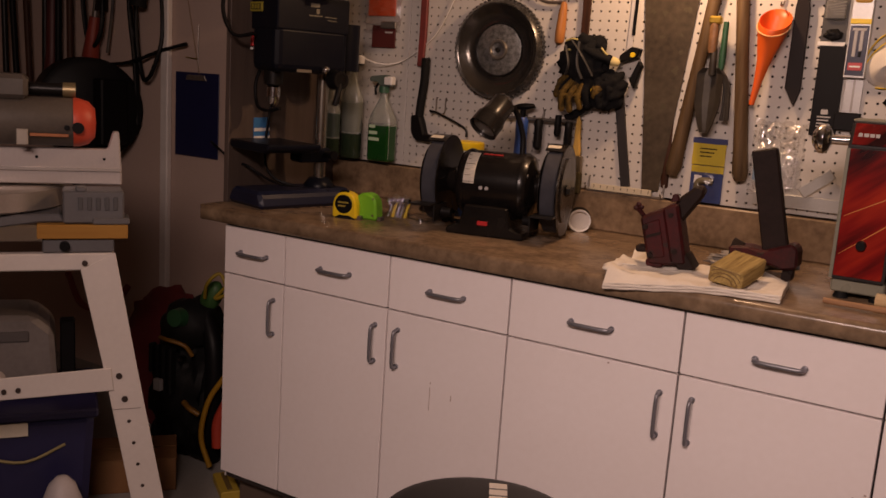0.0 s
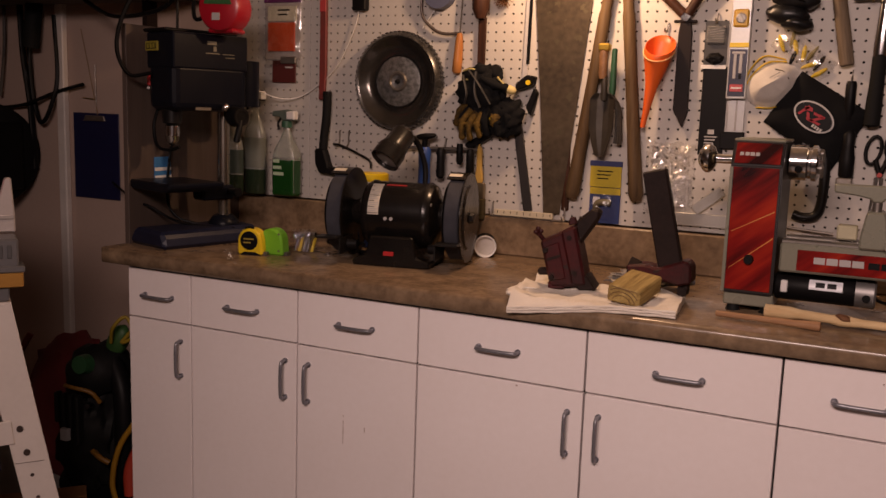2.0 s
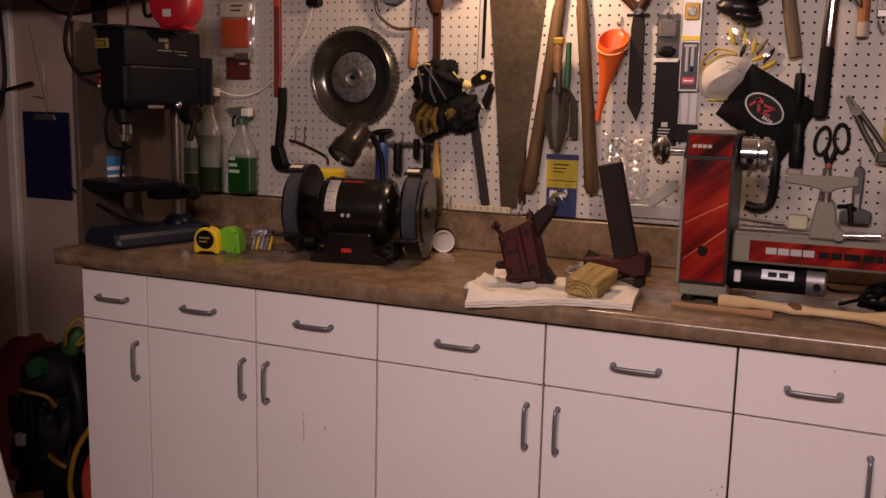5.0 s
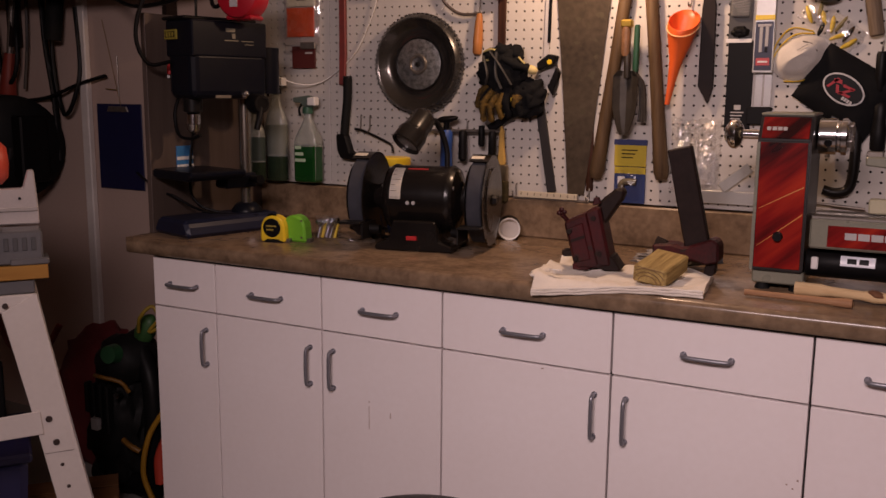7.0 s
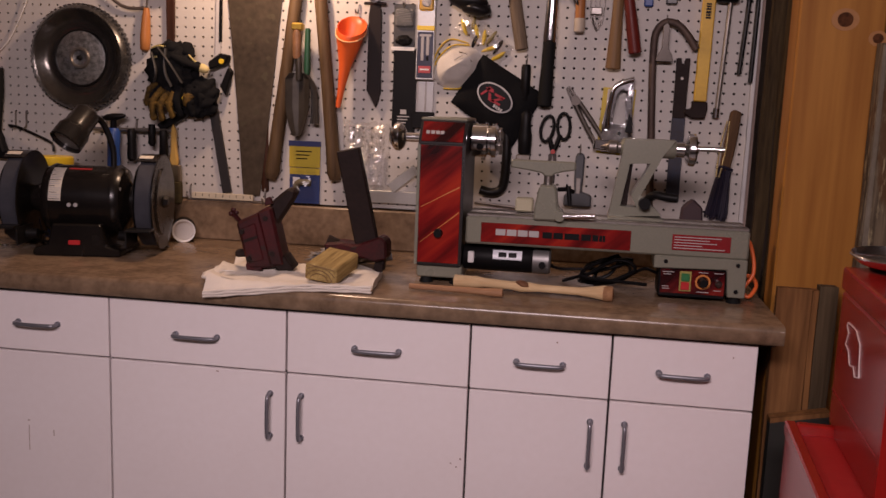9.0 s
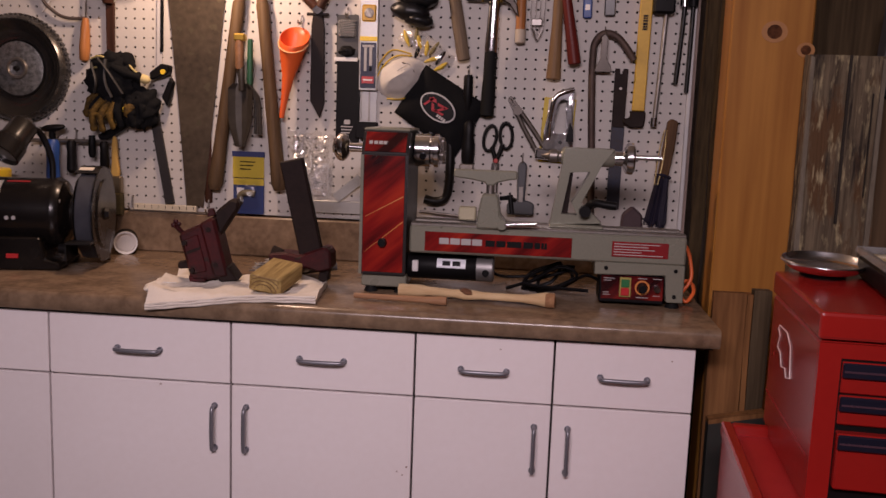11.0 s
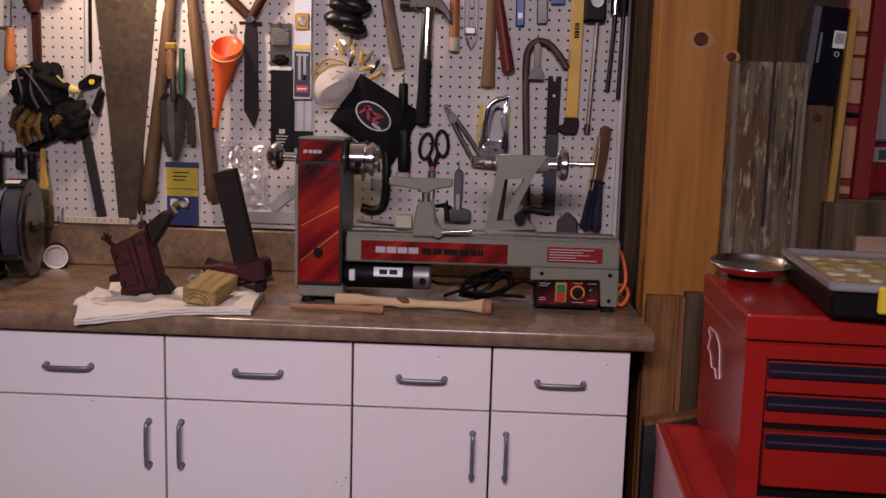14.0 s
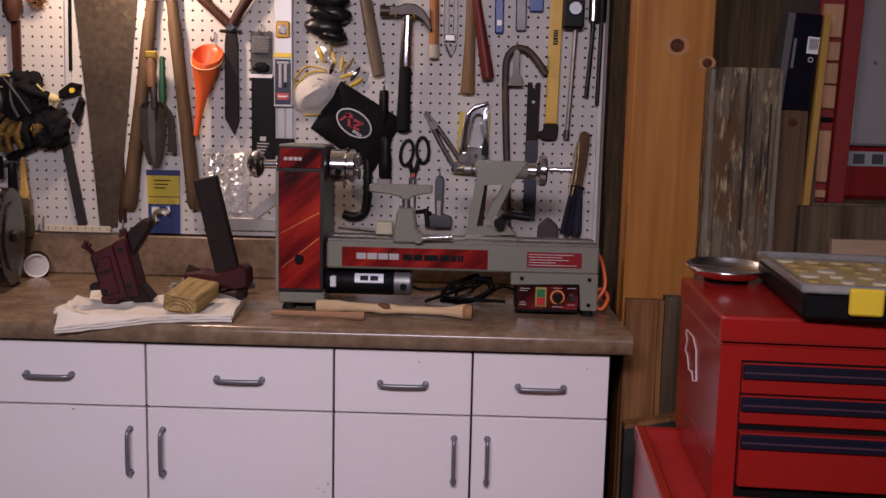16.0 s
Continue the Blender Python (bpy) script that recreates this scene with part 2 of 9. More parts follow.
def thin_film(name, gloss=0.24, rough=0.13):
    """Clear wrapping film: mostly see-through, with sharp glints on its creases."""
    m = bpy.data.materials.new(name)
    m.use_nodes = True
    nodes, links = m.node_tree.nodes, m.node_tree.links
    nodes.remove(nodes["Principled BSDF"])
    clear, shine, mixer = nodes.new("ShaderNodeBsdfTransparent"), nodes.new("ShaderNodeBsdfGlossy"), nodes.new("ShaderNodeMixShader")
    shine.inputs["Roughness"].default_value = rough
    clear.inputs["Color"].default_value = (0.93, 0.93, 0.93, 1)
    mixer.inputs[0].default_value = gloss
    tc, n, bn = nodes.new("ShaderNodeTexCoord"), nodes.new("ShaderNodeTexNoise"), nodes.new("ShaderNodeBump")
    n.inputs["Scale"].default_value, n.inputs["Detail"].default_value = 1.0, 4
    mp = nodes.new("ShaderNodeMapping")
    mp.inputs["Scale"].default_value, mp.inputs["Rotation"].default_value = (70, 70, 14), (0, 0.35, 0)
    bn.inputs["Strength"].default_value, bn.inputs["Distance"].default_value = 0.7, 0.006
    links.new(tc.outputs["Object"], mp.inputs["Vector"])
    links.new(mp.outputs[0], n.inputs["Vector"])
    links.new(n.outputs[0], bn.inputs["Height"])
    links.new(bn.outputs[0], shine.inputs["Normal"])
    links.new(clear.outputs[0], mixer.inputs[1])
    links.new(shine.outputs[0], mixer.inputs[2])
    links.new(mixer.outputs[0], nodes["Material Output"].inputs["Surface"])
    return m


FILM = thin_film("clear_film")



# ---- the room ----
WY = 2.612          # face of the pegboard
FRONT = 2.02        # face of the cabinet doors
TOP = 0.914         # counter top


def structure(name, bm, material, label):
    return tagged(part(name, bm, material), label, name.split("_")[0], kind="structure")


structure("floor", B(-3.4, 3.9, -2.8, 3.2, -0.1, 0.0), CONCRETE, "grey stained concrete garage floor")
structure("ceiling", B(-3.4, 3.9, -2.8, 3.2, 2.44, 2.54), CEIL, "plain dull white garage ceiling")
structure("wall_north", B(-3.3, 1.36, 2.64, 2.76, 0, 2.44), WALL, "cream painted drywall behind the bench")
structure("wall_east_bay", B(1.364, 3.9, 2.84, 2.96, 0, 2.44), WALLDARK, "dark bare board wall behind stacked lumber")
structure("wall_west", B(-3.42, -3.3, -2.8, 2.9, 0, 2.44), WALL, "cream painted drywall side wall")
structure("wall_east", B(3.9, 4.02, -2.8, 3.0, 0, 2.44), WALL, "cream painted drywall side wall")
structure("wall_south", B(-3.4, 3.9, -2.92, -2.8, 0, 2.44), WALL, "cream painted drywall behind the walk")
structure("trim", B(-1.945, -1.905, 2.615, 2.64, 0, 2.44, 0.004), mat("trim_paint", (0.70, 0.64, 0.60), 0.5), "narrow cream vertical moulding on the drywall")


def pegboard():
    s, r, back = 0.0254, 0.0034, 0.006
    x_first, z_first = 0.866 - 0.0127, 1.4220 - 0.0127

    def sheet(name, i0, i1, label):
        verts, faces = [], []
        ring = [(math.cos(2 * math.pi * (k + 0.5) / 8) * r, math.sin(2 * math.pi * (k + 0.5) / 8) * r) for k in range(8)]
        for i in range(i0, i1):
            for j in range(-15, 33):
                x, z = x_first + i * s, z_first + j * s
                cx, cz, o = x + s / 2, z + s / 2, len(verts)
                verts += [(x, WY, z), (x + s, WY, z), (x + s, WY, z + s), (x, WY, z + s)]
                verts += [(cx + a, WY, cz + c) for a, c in ring] + [(cx + a, WY + back, cz + c) for a, c in ring]
                h = [o + 4 + k for k in range(8)]
                g = [o + 12 + k for k in range(8)]
                faces += [(o + 2, h[0], h[7], o + 1)[::-1], (o + 3, h[2], h[1], o + 2)[::-1], (o, h[4], h[3], o + 3)[::-1], (o + 1, h[6], h[5], o)[::-1]]
                faces += [(o + 2, h[1], h[0])[::-1], (o + 3, h[3], h[2])[::-1], (o, h[5], h[4])[::-1], (o + 1, h[7], h[6])[::-1]]
                faces += [(h[k], h[(k + 1) % 8], g[(k + 1) % 8], g[k]) for k in range(8)]
        me = bpy.data.meshes.new(name)
        me.from_pydata(verts, [], faces)
        me.materials.append(PEG)
        bm = bmesh.new()
        bm.from_mesh(me)
        bmesh.ops.remove_doubles(bm, verts=bm.verts, dist=1e-5)
        bm.to_mesh(me)
        bm.free()
        return tagged(new(name, me), label, "pegboard", kind="structure")

    # added sheet behind the pegboard, near-black to imitate the shaded cavity in its holes
    structure("wall_backing", B(-1.07, 1.335, 2.630, 2.6395, 1.03, 2.25), mat("hole_shade_dark", (0.03, 0.022, 0.017), 0.9), "added near-black sheet that gives the pegboard holes their shade")
    sheet("pegboard_panel_1", -66, 19, "white perforated hardboard tool panel above the bench")
    sheet("pegboard_panel_2", -76, -66, "white perforated hardboard panel behind the drill press")
    structure("pegboard_edge", B(1.336, 1.346, 2.600, 2.64, 1.03, 2.25, 0.001), mat("edge_strip", (0.62, 0.60, 0.58), 0.4), "thin pale strip on the pegboard end")
    structure("pegboard_seam", B(-0.8125, -0.8085, WY - 0.003, WY, 1.03, 2.25), mat("seam_strip", (0.60, 0.56, 0.53), 0.5), "thin pale joint strip between pegboards")


pegboard()


def cabinets():
    """Drawer over door, unit by unit along the bench."""
    edges = [-1.007, -0.782, -0.436, -0.092, 0.320, 0.721, 1.014, 1.303]
    sides = ["R", "R", "L", "R", "L", "R", "L"]
    base = B(-1.0, 1.298, FRONT + 0.02, 2.60, 0.10, 0.872)
    structure("cabinet_carcass", base, CARCASS, "inner carcass of the bench cabinets, gap shade in its colour")
    structure("toe_kick", B(-0.995, 1.295, FRONT + 0.075, 2.59, 0.0, 0.10), mat("toe_board", (0.12, 0.085, 0.065), 0.6), "brown recessed toe board under the cabinets")
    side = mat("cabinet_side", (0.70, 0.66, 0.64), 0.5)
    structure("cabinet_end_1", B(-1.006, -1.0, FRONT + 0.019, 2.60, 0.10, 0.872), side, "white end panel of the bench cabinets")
    # right end panel takes the carcass's painted gap shade, unlike the white left end
    structure("cabinet_end_2", B(1.298, 1.303, FRONT + 0.019, 2.60, 0.0, 0.872), CARCASS, "end panel of the bench cabinets in the gap-shade carcass colour")
    g = 0.0023
    for i, side_of in enumerate(sides):
        x0, x1 = edges[i] + g, edges[i + 1] - g
        w = x1 - x0
        u = thing("base_cabinet", pose((x0 + x1) / 2, FRONT, 0.12), "white painted cabinet unit, drawer over one door, grey bar pulls", "cabinet", "bench cabinets")
        dz = 0.727 - 0.12 + random.uniform(-0.0008, 0.0008)
        door = part("door", B(-w / 2, w / 2, 0, 0.018, 0.004, dz - 0.0022, 0.0012), PAINT, u)
        drawer = part("drawer_front", B(-w / 2, w / 2, 0, 0.018, dz + 0.0022, 0.866 - 0.12, 0.0012), PAINT, u)
        for par, m in ((drawer, pose(0, 0, (dz + 0.746) / 2 - 0.002)), (door, pose((w / 2 - 0.033) * (1 if side_of == "R" else -1), 0, dz - 0.097, 0, 90, 0))):
            h = part("handle", pull(), HANDLE, par, "dull grey metal bar pull", smooth=50)
            h.matrix_basis = m
        scuff = mat("scuff_brown", (0.40, 0.29, 0.25), 0.7)
        for xs, z0, z1, w2 in ((-0.296, 0.49, 0.55, 0.0016), (-0.2345, 0.529, 0.543, 0.0022), (-0.297, 0.560, 0.563, 0.004), (0.708, 0.566, 0.570, 0.004), (0.688, 0.555, 0.558, 0.003), (0.70, 0.548, 0.551, 0.003), (1.253, 0.836, 0.839, 0.003), (1.13, 0.50, 0.503, 0.003), (0.16, 0.716, 0.719, 0.005), (0.90, 0.84, 0.843, 0.003)):
            if x0 < xs < x1:
                xl = xs - (x0 + x1) / 2
                part("scuff", B(xl, xl + w2, -0.0004, 0.0006, z0 - 0.12, z1 - 0.12), scuff, door if z1 < 0.72 else drawer)


def pull():
    bm = bmesh.new()
    tube(bm, [(-0.048, 0.0, 0), (-0.049, -0.013, 0), (-0.044, -0.021, 0), (-0.025, -0.0235, 0), (0, -0.024, 0), (0.025, -0.0235, 0), (0.044, -0.021, 0), (0.049, -0.013, 0), (0.048, 0.0, 0)], 0.0044, 10, 4)
    for s in (-1, 1):
        cyl(bm, (s * 0.048, -0.004, 0), (s * 0.048, 0.0, 0), 0.0070, seg=12)
    return bm


cabinets()


def counter():
    bm = bmesh.new()
    y0, r = FRONT - 0.028, 0.014
    prof = [(y0 + 0.006, 0.8745), (y0, 0.881), (y0 - 0.001, 0.897)] + [(y0 - 0.001 + r - r * math.cos(a), TOP - r + r * math.sin(a)) for a in (0.3, 0.7, 1.1, 1.5708)] + [(2.60, TOP), (2.60, 0.8745)]
    x0, x1 = -1.095, 1.343
    rows = []
    for x in (x0, x0 + 0.004, x0 + 0.02, x1 - 0.002, x1):
        rows.append([bm.verts.new((x, max(y, y0 + 0.035) if x == x0 else (max(y, y0 + 0.014) if x == x0 + 0.004 else y), z)) for y, z in prof])
    for a, c in zip(rows, rows[1:]):
        for k in range(len(prof)):
            bm.faces.new((a[k], a[(k + 1) % len(prof)], c[(k + 1) % len(prof)], c[k]))
    bm.faces.new(rows[0])
    bm.faces.new(rows[-1][::-1])
    ob = part("countertop", bm, LAMINATE, smooth=40)
    tagged(ob, "brown mottled laminate worktop with a rolled front edge", "worktop")
    part("under_batten", B(x0 + 0.10, x1 - 0.01, FRONT - 0.004, FRONT + 0.018, 0.867, 0.8745), CARCASS, ob, "batten under the front edge in the gap-shade carcass colour")
    bs = part("backsplash", B(-1.078, 1.343, 2.588, 2.612, TOP + 0.0005, 1.024, 0.004), LAMINATE)
    tagged(bs, "low brown laminate upstand behind the worktop", "backsplash", kind="structure")
    panel = mat("end_panel_brown", (0.095, 0.066, 0.054), 0.55, 0, (0.066, 0.045, 0.037), 1.0, 5, 0.9, 0.1, (26, 26, 1.6))
    structure("wall_end_panel", B(-1.095, -1.078, 2.10, 2.612, TOP + 0.0005, 1.535, 0.001), panel, "brown wood-grain end panel standing on the worktop")


counter()

# ---- things on the bench ----
LATHE = mat("lathe_grey", (0.265, 0.262, 0.205), 0.28, 0.2, (0.185, 0.182, 0.140), 8, 200, 0.6, 0.04)
ALU = mat("cast_aluminium", (0.52, 0.51, 0.49), 0.36, 0.7, (0.40, 0.39, 0.37))
WHITEPL = mat("white_plastic", (0.78, 0.76, 0.74), 0.4)
REDLABEL = streaked("red_label", (0.022, 0.003, 0.004), (0.215, 0.010, 0.008), (0.46, 0.036, 0.013))
GOLD = mat("gold_streak", (0.62, 0.22, 0.05), 0.35)
GREYINK = mat("grey_lettering", (0.45, 0.43, 0.42), 0.4)
YELLOW = mat("yellow_plastic", (0.80, 0.55, 0.02), 0.38)
GREEN = mat("green_plastic", (0.16, 0.50, 0.03), 0.38)
ORANGE = mat("orange_plastic", (0.85, 0.16, 0.035), 0.4)
BLUE = mat("blue_plastic", (0.02, 0.07, 0.30), 0.4)
PALEWOOD = wood("peeled_wood", (0.74, 0.56, 0.32), (0.52, 0.34, 0.17), 30, 4, 0.6, 0.1, "x")
WORNRED = mat("worn_red_iron", (0.072, 0.0075, 0.009), 0.5, 0.1, (0.018, 0.006, 0.006), 14, 140, 1.0, 0.5, wear=(0.030, 0.016, 0.013), spec=0.3)
DARKIRON = mat("dark_iron", (0.022, 0.012, 0.010), 0.6, 0.0, (0.010, 0.006, 0.005), 18, 120, 0.8, 0.3, spec=0.18)
CLOTH = mat("white_towel", (0.76, 0.70, 0.62), 0.95, 0, (0.62, 0.54, 0.45), 9, 400, 0.7, 0.6)


def letters(parent, x0, z0, widths, height, y, material, gap=0.18, bar="letter_mark"):
    """Plain blocks in the place of lettering."""
    x = x0
    for w in widths:
        part(bar, B(x, x + w, y - 0.0008, y, z0, z0 + height, 0.0003), material, parent)
        x += w * (1 + gap)


def wood_lathe():
    t = thing("wood_lathe", pose(0.562, 2.178, TOP), "red and grey mini wood lathe standing on the worktop", "lathe")
    # headstock: the cover bends back towards its top
    prof = [(0.0, 0.043), (0.0, 0.318), (0.030, 0.368), (0.19, 0.368), (0.19, 0.043)]
    bm = bmesh.new()
    rows = [[bm.verts.new((x, y, z)) for y, z in prof] for x in (0.004, 0.110)]
    n = len(prof)
    for k in range(n):
        bm.faces.new((rows[0][k], rows[0][(k + 1) % n], rows[1][(k + 1) % n], rows[1][k]))
    bm.faces.new(rows[0])
    bm.faces.new(rows[1][::-1])
    bmesh.ops.bevel(bm, geom=bm.edges[:], offset=0.003, segments=2, affect="EDGES")
    head = part("headstock", bm, mat("dark_cover", (0.018, 0.015, 0.015), 0.35), t, "dark cast headstock cover")
    part("front_panel", B(0.011, 0.104, -0.0022, 0.0, 0.050, 0.314, 0.0008), REDLABEL, head, "glossy red front panel with gold streaks")
    for z0, z1 in ((0.175, 0.222), (0.095, 0.165)):
        bm = bmesh.new()
        plate(bm, [(0.016, z0), (0.102, z1), (0.102, z1 + 0.0030), (0.016, z0 + 0.0012)], -0.0028, -0.0020)
        part("streak", bm, GOLD, head)
    slope = Matrix.Translation((0.0, 0.0, 0.318)) @ Matrix.Rotation(-math.atan2(0.03, 0.05), 4, "X")
    part("top_panel", box(bmesh.new(), 0.011, 0.104, -0.0025, 0.0, 0.004, 0.054, 0.0008, slope), REDLABEL, head)
    for k, w in enumerate((0.009, 0.010, 0.010, 0.009)):
        part("letter_mark", box(bmesh.new(), 0.020 + k * 0.0108, 0.020 + k * 0.0108 + w * 0.86, -0.0036, -0.0025, 0.022, 0.030, 0, slope), GREYINK, head)
    part("panel_knob", C((0.057, 0.0, 0.118), (0.057, -0.014, 0.118), 0.011, 0.009, 18), BLACK, head, smooth=40)
    part("top_cap", B(0.004, 0.110, 0.03, 0.188, 0.367, 0.374, 0.003), LATHE, head)
    part("side_trim", P([(0.0035, 0.044), (0.0035, 0.314), (0.0100, 0.314), (0.0100, 0.044)], -0.0012, 0.0005), LATHE, head)
    part("head_base", B(0.008, 0.112, 0.012, 0.18, 0.014, 0.043, 0.003), LATHE, t)
    # bed
    bm = B(0.118, 0.732, 0.004, 0.125, 0.098, 0.160, 0.004)
    bed = part("bed", bm, LATHE, t, "grey cast lathe bed")
    for y0 in (0.006, 0.085):
        part("bed_way", B(0.12, 0.73, y0, y0 + 0.036, 0.160, 0.166, 0.001), STEEL, bed)
    part("name_plate", B(0.153, 0.482, 0.0015, 0.004, 0.104, 0.148, 0.0006), REDLABEL, bed, "red name plate with pale and dark lettering blocks")
    letters(bed, 0.186, 0.121, (0.022, 0.022, 0.022, 0.022), 0.014, 0.0015, GREYINK, 0.12)
    letters(bed, 0.290, 0.120, (0.021, 0.021, 0.032, 0.021, 0.013, 0.006, 0.006), 0.014, 0.0015, BLACK, 0.15)
    part("warning_plate", B(0.570, 0.693, 0.0015, 0.004, 0.112, 0.146, 0.0006), mat("warning_red", (0.26, 0.018, 0.020), 0.25), bed)
    for k in range(5):
        part("text_line", B(0.574, 0.574 + (0.10, 0.075, 0.09, 0.06, 0.108)[k], 0.0009, 0.0015, 0.140 - k * 0.006, 0.1418 - k * 0.006), GREYINK, bed)
    # right leg and controls
    leg = part("end_leg", P([(0.535, 0.070), (0.535, 0.098), (0.732, 0.098), (0.732, 0.014), (0.695, 0.014), (0.690, 0.074)], 0.004, 0.115, 0.002), LATHE, t)
    panel = part("control_panel", B(0.548, 0.690, 0.010, 0.10, 0.008, 0.071, 0.002), BLACK, t, "black and red control panel")
    part("panel_face", B(0.552, 0.688, 0.0075, 0.010, 0.016, 0.069, 0.0005), streaked("panel_print", (0.010, 0.002, 0.003), (0.075, 0.005, 0.006), (0.30, 0.02, 0.012)), panel)
    for k, (x0, x1, z) in enumerate(((0.556, 0.580, 0.062), (0.556, 0.574, 0.057), (0.632, 0.652, 0.064), (0.664, 0.684, 0.064), (0.666, 0.682, 0.026), (0.556, 0.570, 0.030), (0.556, 0.572, 0.025), (0.630, 0.656, 0.021))):
        part("text_line", B(x0, x1, 0.0068, 0.0076, z, z + 0.0014), GREYINK, panel)
    part("switch_frame", B(0.592, 0.617, 0.003, 0.0075, 0.022, 0.066, 0.001), mat("dull_switch_yellow", (0.36, 0.29, 0.07), 0.5), panel)
    part("switch_green", B(0.595, 0.613, -0.001, 0.003, 0.045, 0.062, 0.001), mat("switch_green", (0.02, 0.16, 0.05), 0.4), panel)
    part("switch_red", B(0.595, 0.613, -0.002, 0.003, 0.026, 0.043, 0.001), mat("switch_red", (0.5, 0.02, 0.02), 0.4), panel)
    part("speed_dial", C((0.642, 0.0075, 0.044), (0.642, -0.012, 0.044), 0.0105, 0.0085, 20), BLACK, panel, smooth=40)
    part("dial_ring", T([(0.0125, 0), (0.0165, 0), (0.0165, 0.001), (0.0125, 0.001), (0.0125, 0)], Matrix.Translation((0.642, 0.0072, 0.044)) @ Matrix.Rotation(math.pi / 2, 4, "X")), GOLD, panel)
    part("toggle_nut", C((0.674, 0.0075, 0.044), (0.674, -0.006, 0.044), 0.0075, seg=12), CHROME, panel, smooth=40)
    for x, z in ((0.56, 0.086), (0.712, 0.086), (0.712, 0.028)):
        part("bolt", C((x, 0.004, z), (x, 0.001, z), 0.0045, seg=12), BLACK, leg)
    for x, y in ((0.028, 0.03), (0.098, 0.03), (0.712, 0.026), (0.712, 0.10), (0.028, 0.16)):
        part("foot", T([(0.016, 0), (0.0125, 0.010), (0.010, 0.015)], pose(x, y, 0), 18), RUBBER, t, smooth=40)
    # motor under the bed
    motor = part("motor", T([(0.028, 0), (0.030, 0.004), (0.030, 0.155), (0.028, 0.158)], pose(0.112, 0.050, 0.062, 0, 90, 0), 28), BLACK, t, "black cylindrical motor with a paper label", smooth=40)
    part("motor_cap", T([(0.0302, 0), (0.0306, 0.003), (0.0306, 0.036), (0.027, 0.040)], pose(0.270, 0.050, 0.062, 0, 90, 0), 28), mat("dull_cap", (0.26, 0.25, 0.245), 0.42, 0.7), motor, "bare aluminium motor end cap", smooth=40)
    part("brush_cap", C((0.292, 0.0215, 0.056), (0.292, 0.017, 0.056), 0.008, seg=14), BLACK, motor)
    def wrapped(x0, x1, a0, a1, r):
        """A strip of paper bent round the motor."""
        b2, n2 = bmesh.new(), 6
        rows2 = [[b2.verts.new((x, 0.050 - r * math.cos(a0 + (a1 - a0) * k / n2), 0.062 + r * math.sin(a0 + (a1 - a0) * k / n2))) for k in range(n2 + 1)] for x in (x0, x1)]
        for k in range(n2):
            b2.faces.new((rows2[0][k], rows2[0][k + 1], rows2[1][k + 1], rows2[1][k]))
        return b2

    lab = part("paper_label", wrapped(0.180, 0.246, 0.05, 0.78, 0.0306), mat("label_paper", (0.82, 0.84, 0.90), 0.2), motor, "white paper motor label")
    for x in (0.193, 0.216):
        part("print_block", wrapped(x, x + 0.018, 0.22, 0.58, 0.0312), BLACK, lab)
    part("terminal_block", B(0.124, 0.138, 0.016, 0.030, 0.052, 0.078, 0.002), WHITEPL, motor)
    part("motor_boss", C((0.112, 0.050, 0.062), (0.124, 0.050, 0.062), 0.022, seg=20), mat("red_boss", (0.35, 0.03, 0.02), 0.4), motor)
    # spindle, hand wheel and chuck
    sz, sy = 0.325, 0.10
    sp = part("spindle", T([(0.011, -0.070), (0.011, 0.006), (0.018, 0.008), (0.018, 0.012)], pose(0, sy, sz, 0, 90, 0), 24), CHROME, t, smooth=40)
    part("hand_wheel", T([(0.010, -0.092), (0.016, -0.090), (0.030, -0.080), (0.033, -0.074), (0.033, -0.066), (0.026, -0.058), (0.013, -0.052)], pose(0.010, sy, sz, 0, 90, 0), 28), CHROME, sp, smooth=35)
    part("collar", T([(0.020, -0.004), (0.0215, 0.0), (0.0215, 0.008)], pose(0, sy, sz, 0, 90, 0), 24), mat("bronze_collar", (0.45, 0.42, 0.30), 0.4, 0.6), sp, smooth=40)
    chuck = part("chuck", T([(0.020, 0.118), (0.030, 0.124), (0.038, 0.126), (0.0385, 0.160), (0.034, 0.163), (0.034, 0.168), (0.039, 0.170), (0.039, 0.180), (0.027, 0.188), (0.012, 0.190)], pose(-0.011, sy, sz, 0, 90, 0), 36), CHROME, t, "polished steel four-jaw chuck", smooth=35)
    for k in range(4):
        m = pose(0.174, sy, sz) @ Matrix.Rotation(k * math.pi / 2 + 0.5, 4, "X")
        part("jaw", box(bmesh.new(), 0.0, 0.008, -0.009, 0.009, 0.010, 0.032, 0.002, m), STEEL, chuck)
    part("key_hole", C((0.135, sy - 0.036, sz - 0.012), (0.135, sy - 0.0395, sz - 0.013), 0.008, seg=14), BLACK, chuck)
    # banjo and tool rest
    bj = part("banjo", P([(0.268, 0.160), (0.268, 0.182), (0.276, 0.232), (0.281, 0.238), (0.311, 0.238), (0.316, 0.225), (0.320, 0.190), (0.333, 0.178), (0.335, 0.163), (0.330, 0.160)], -0.004, 0.055, 0.004), LATHE, t, "grey cast banjo holding the tool rest")
    part("lever", C((0.325, -0.010, 0.172), (0.402, -0.018, 0.178), 0.0055, 0.006, 12), CHROME, bj, smooth=40)
    part("lever_hub", C((0.325, 0.0, 0.172), (0.325, -0.016, 0.172), 0.011, seg=18), LATHE, bj, smooth=40)
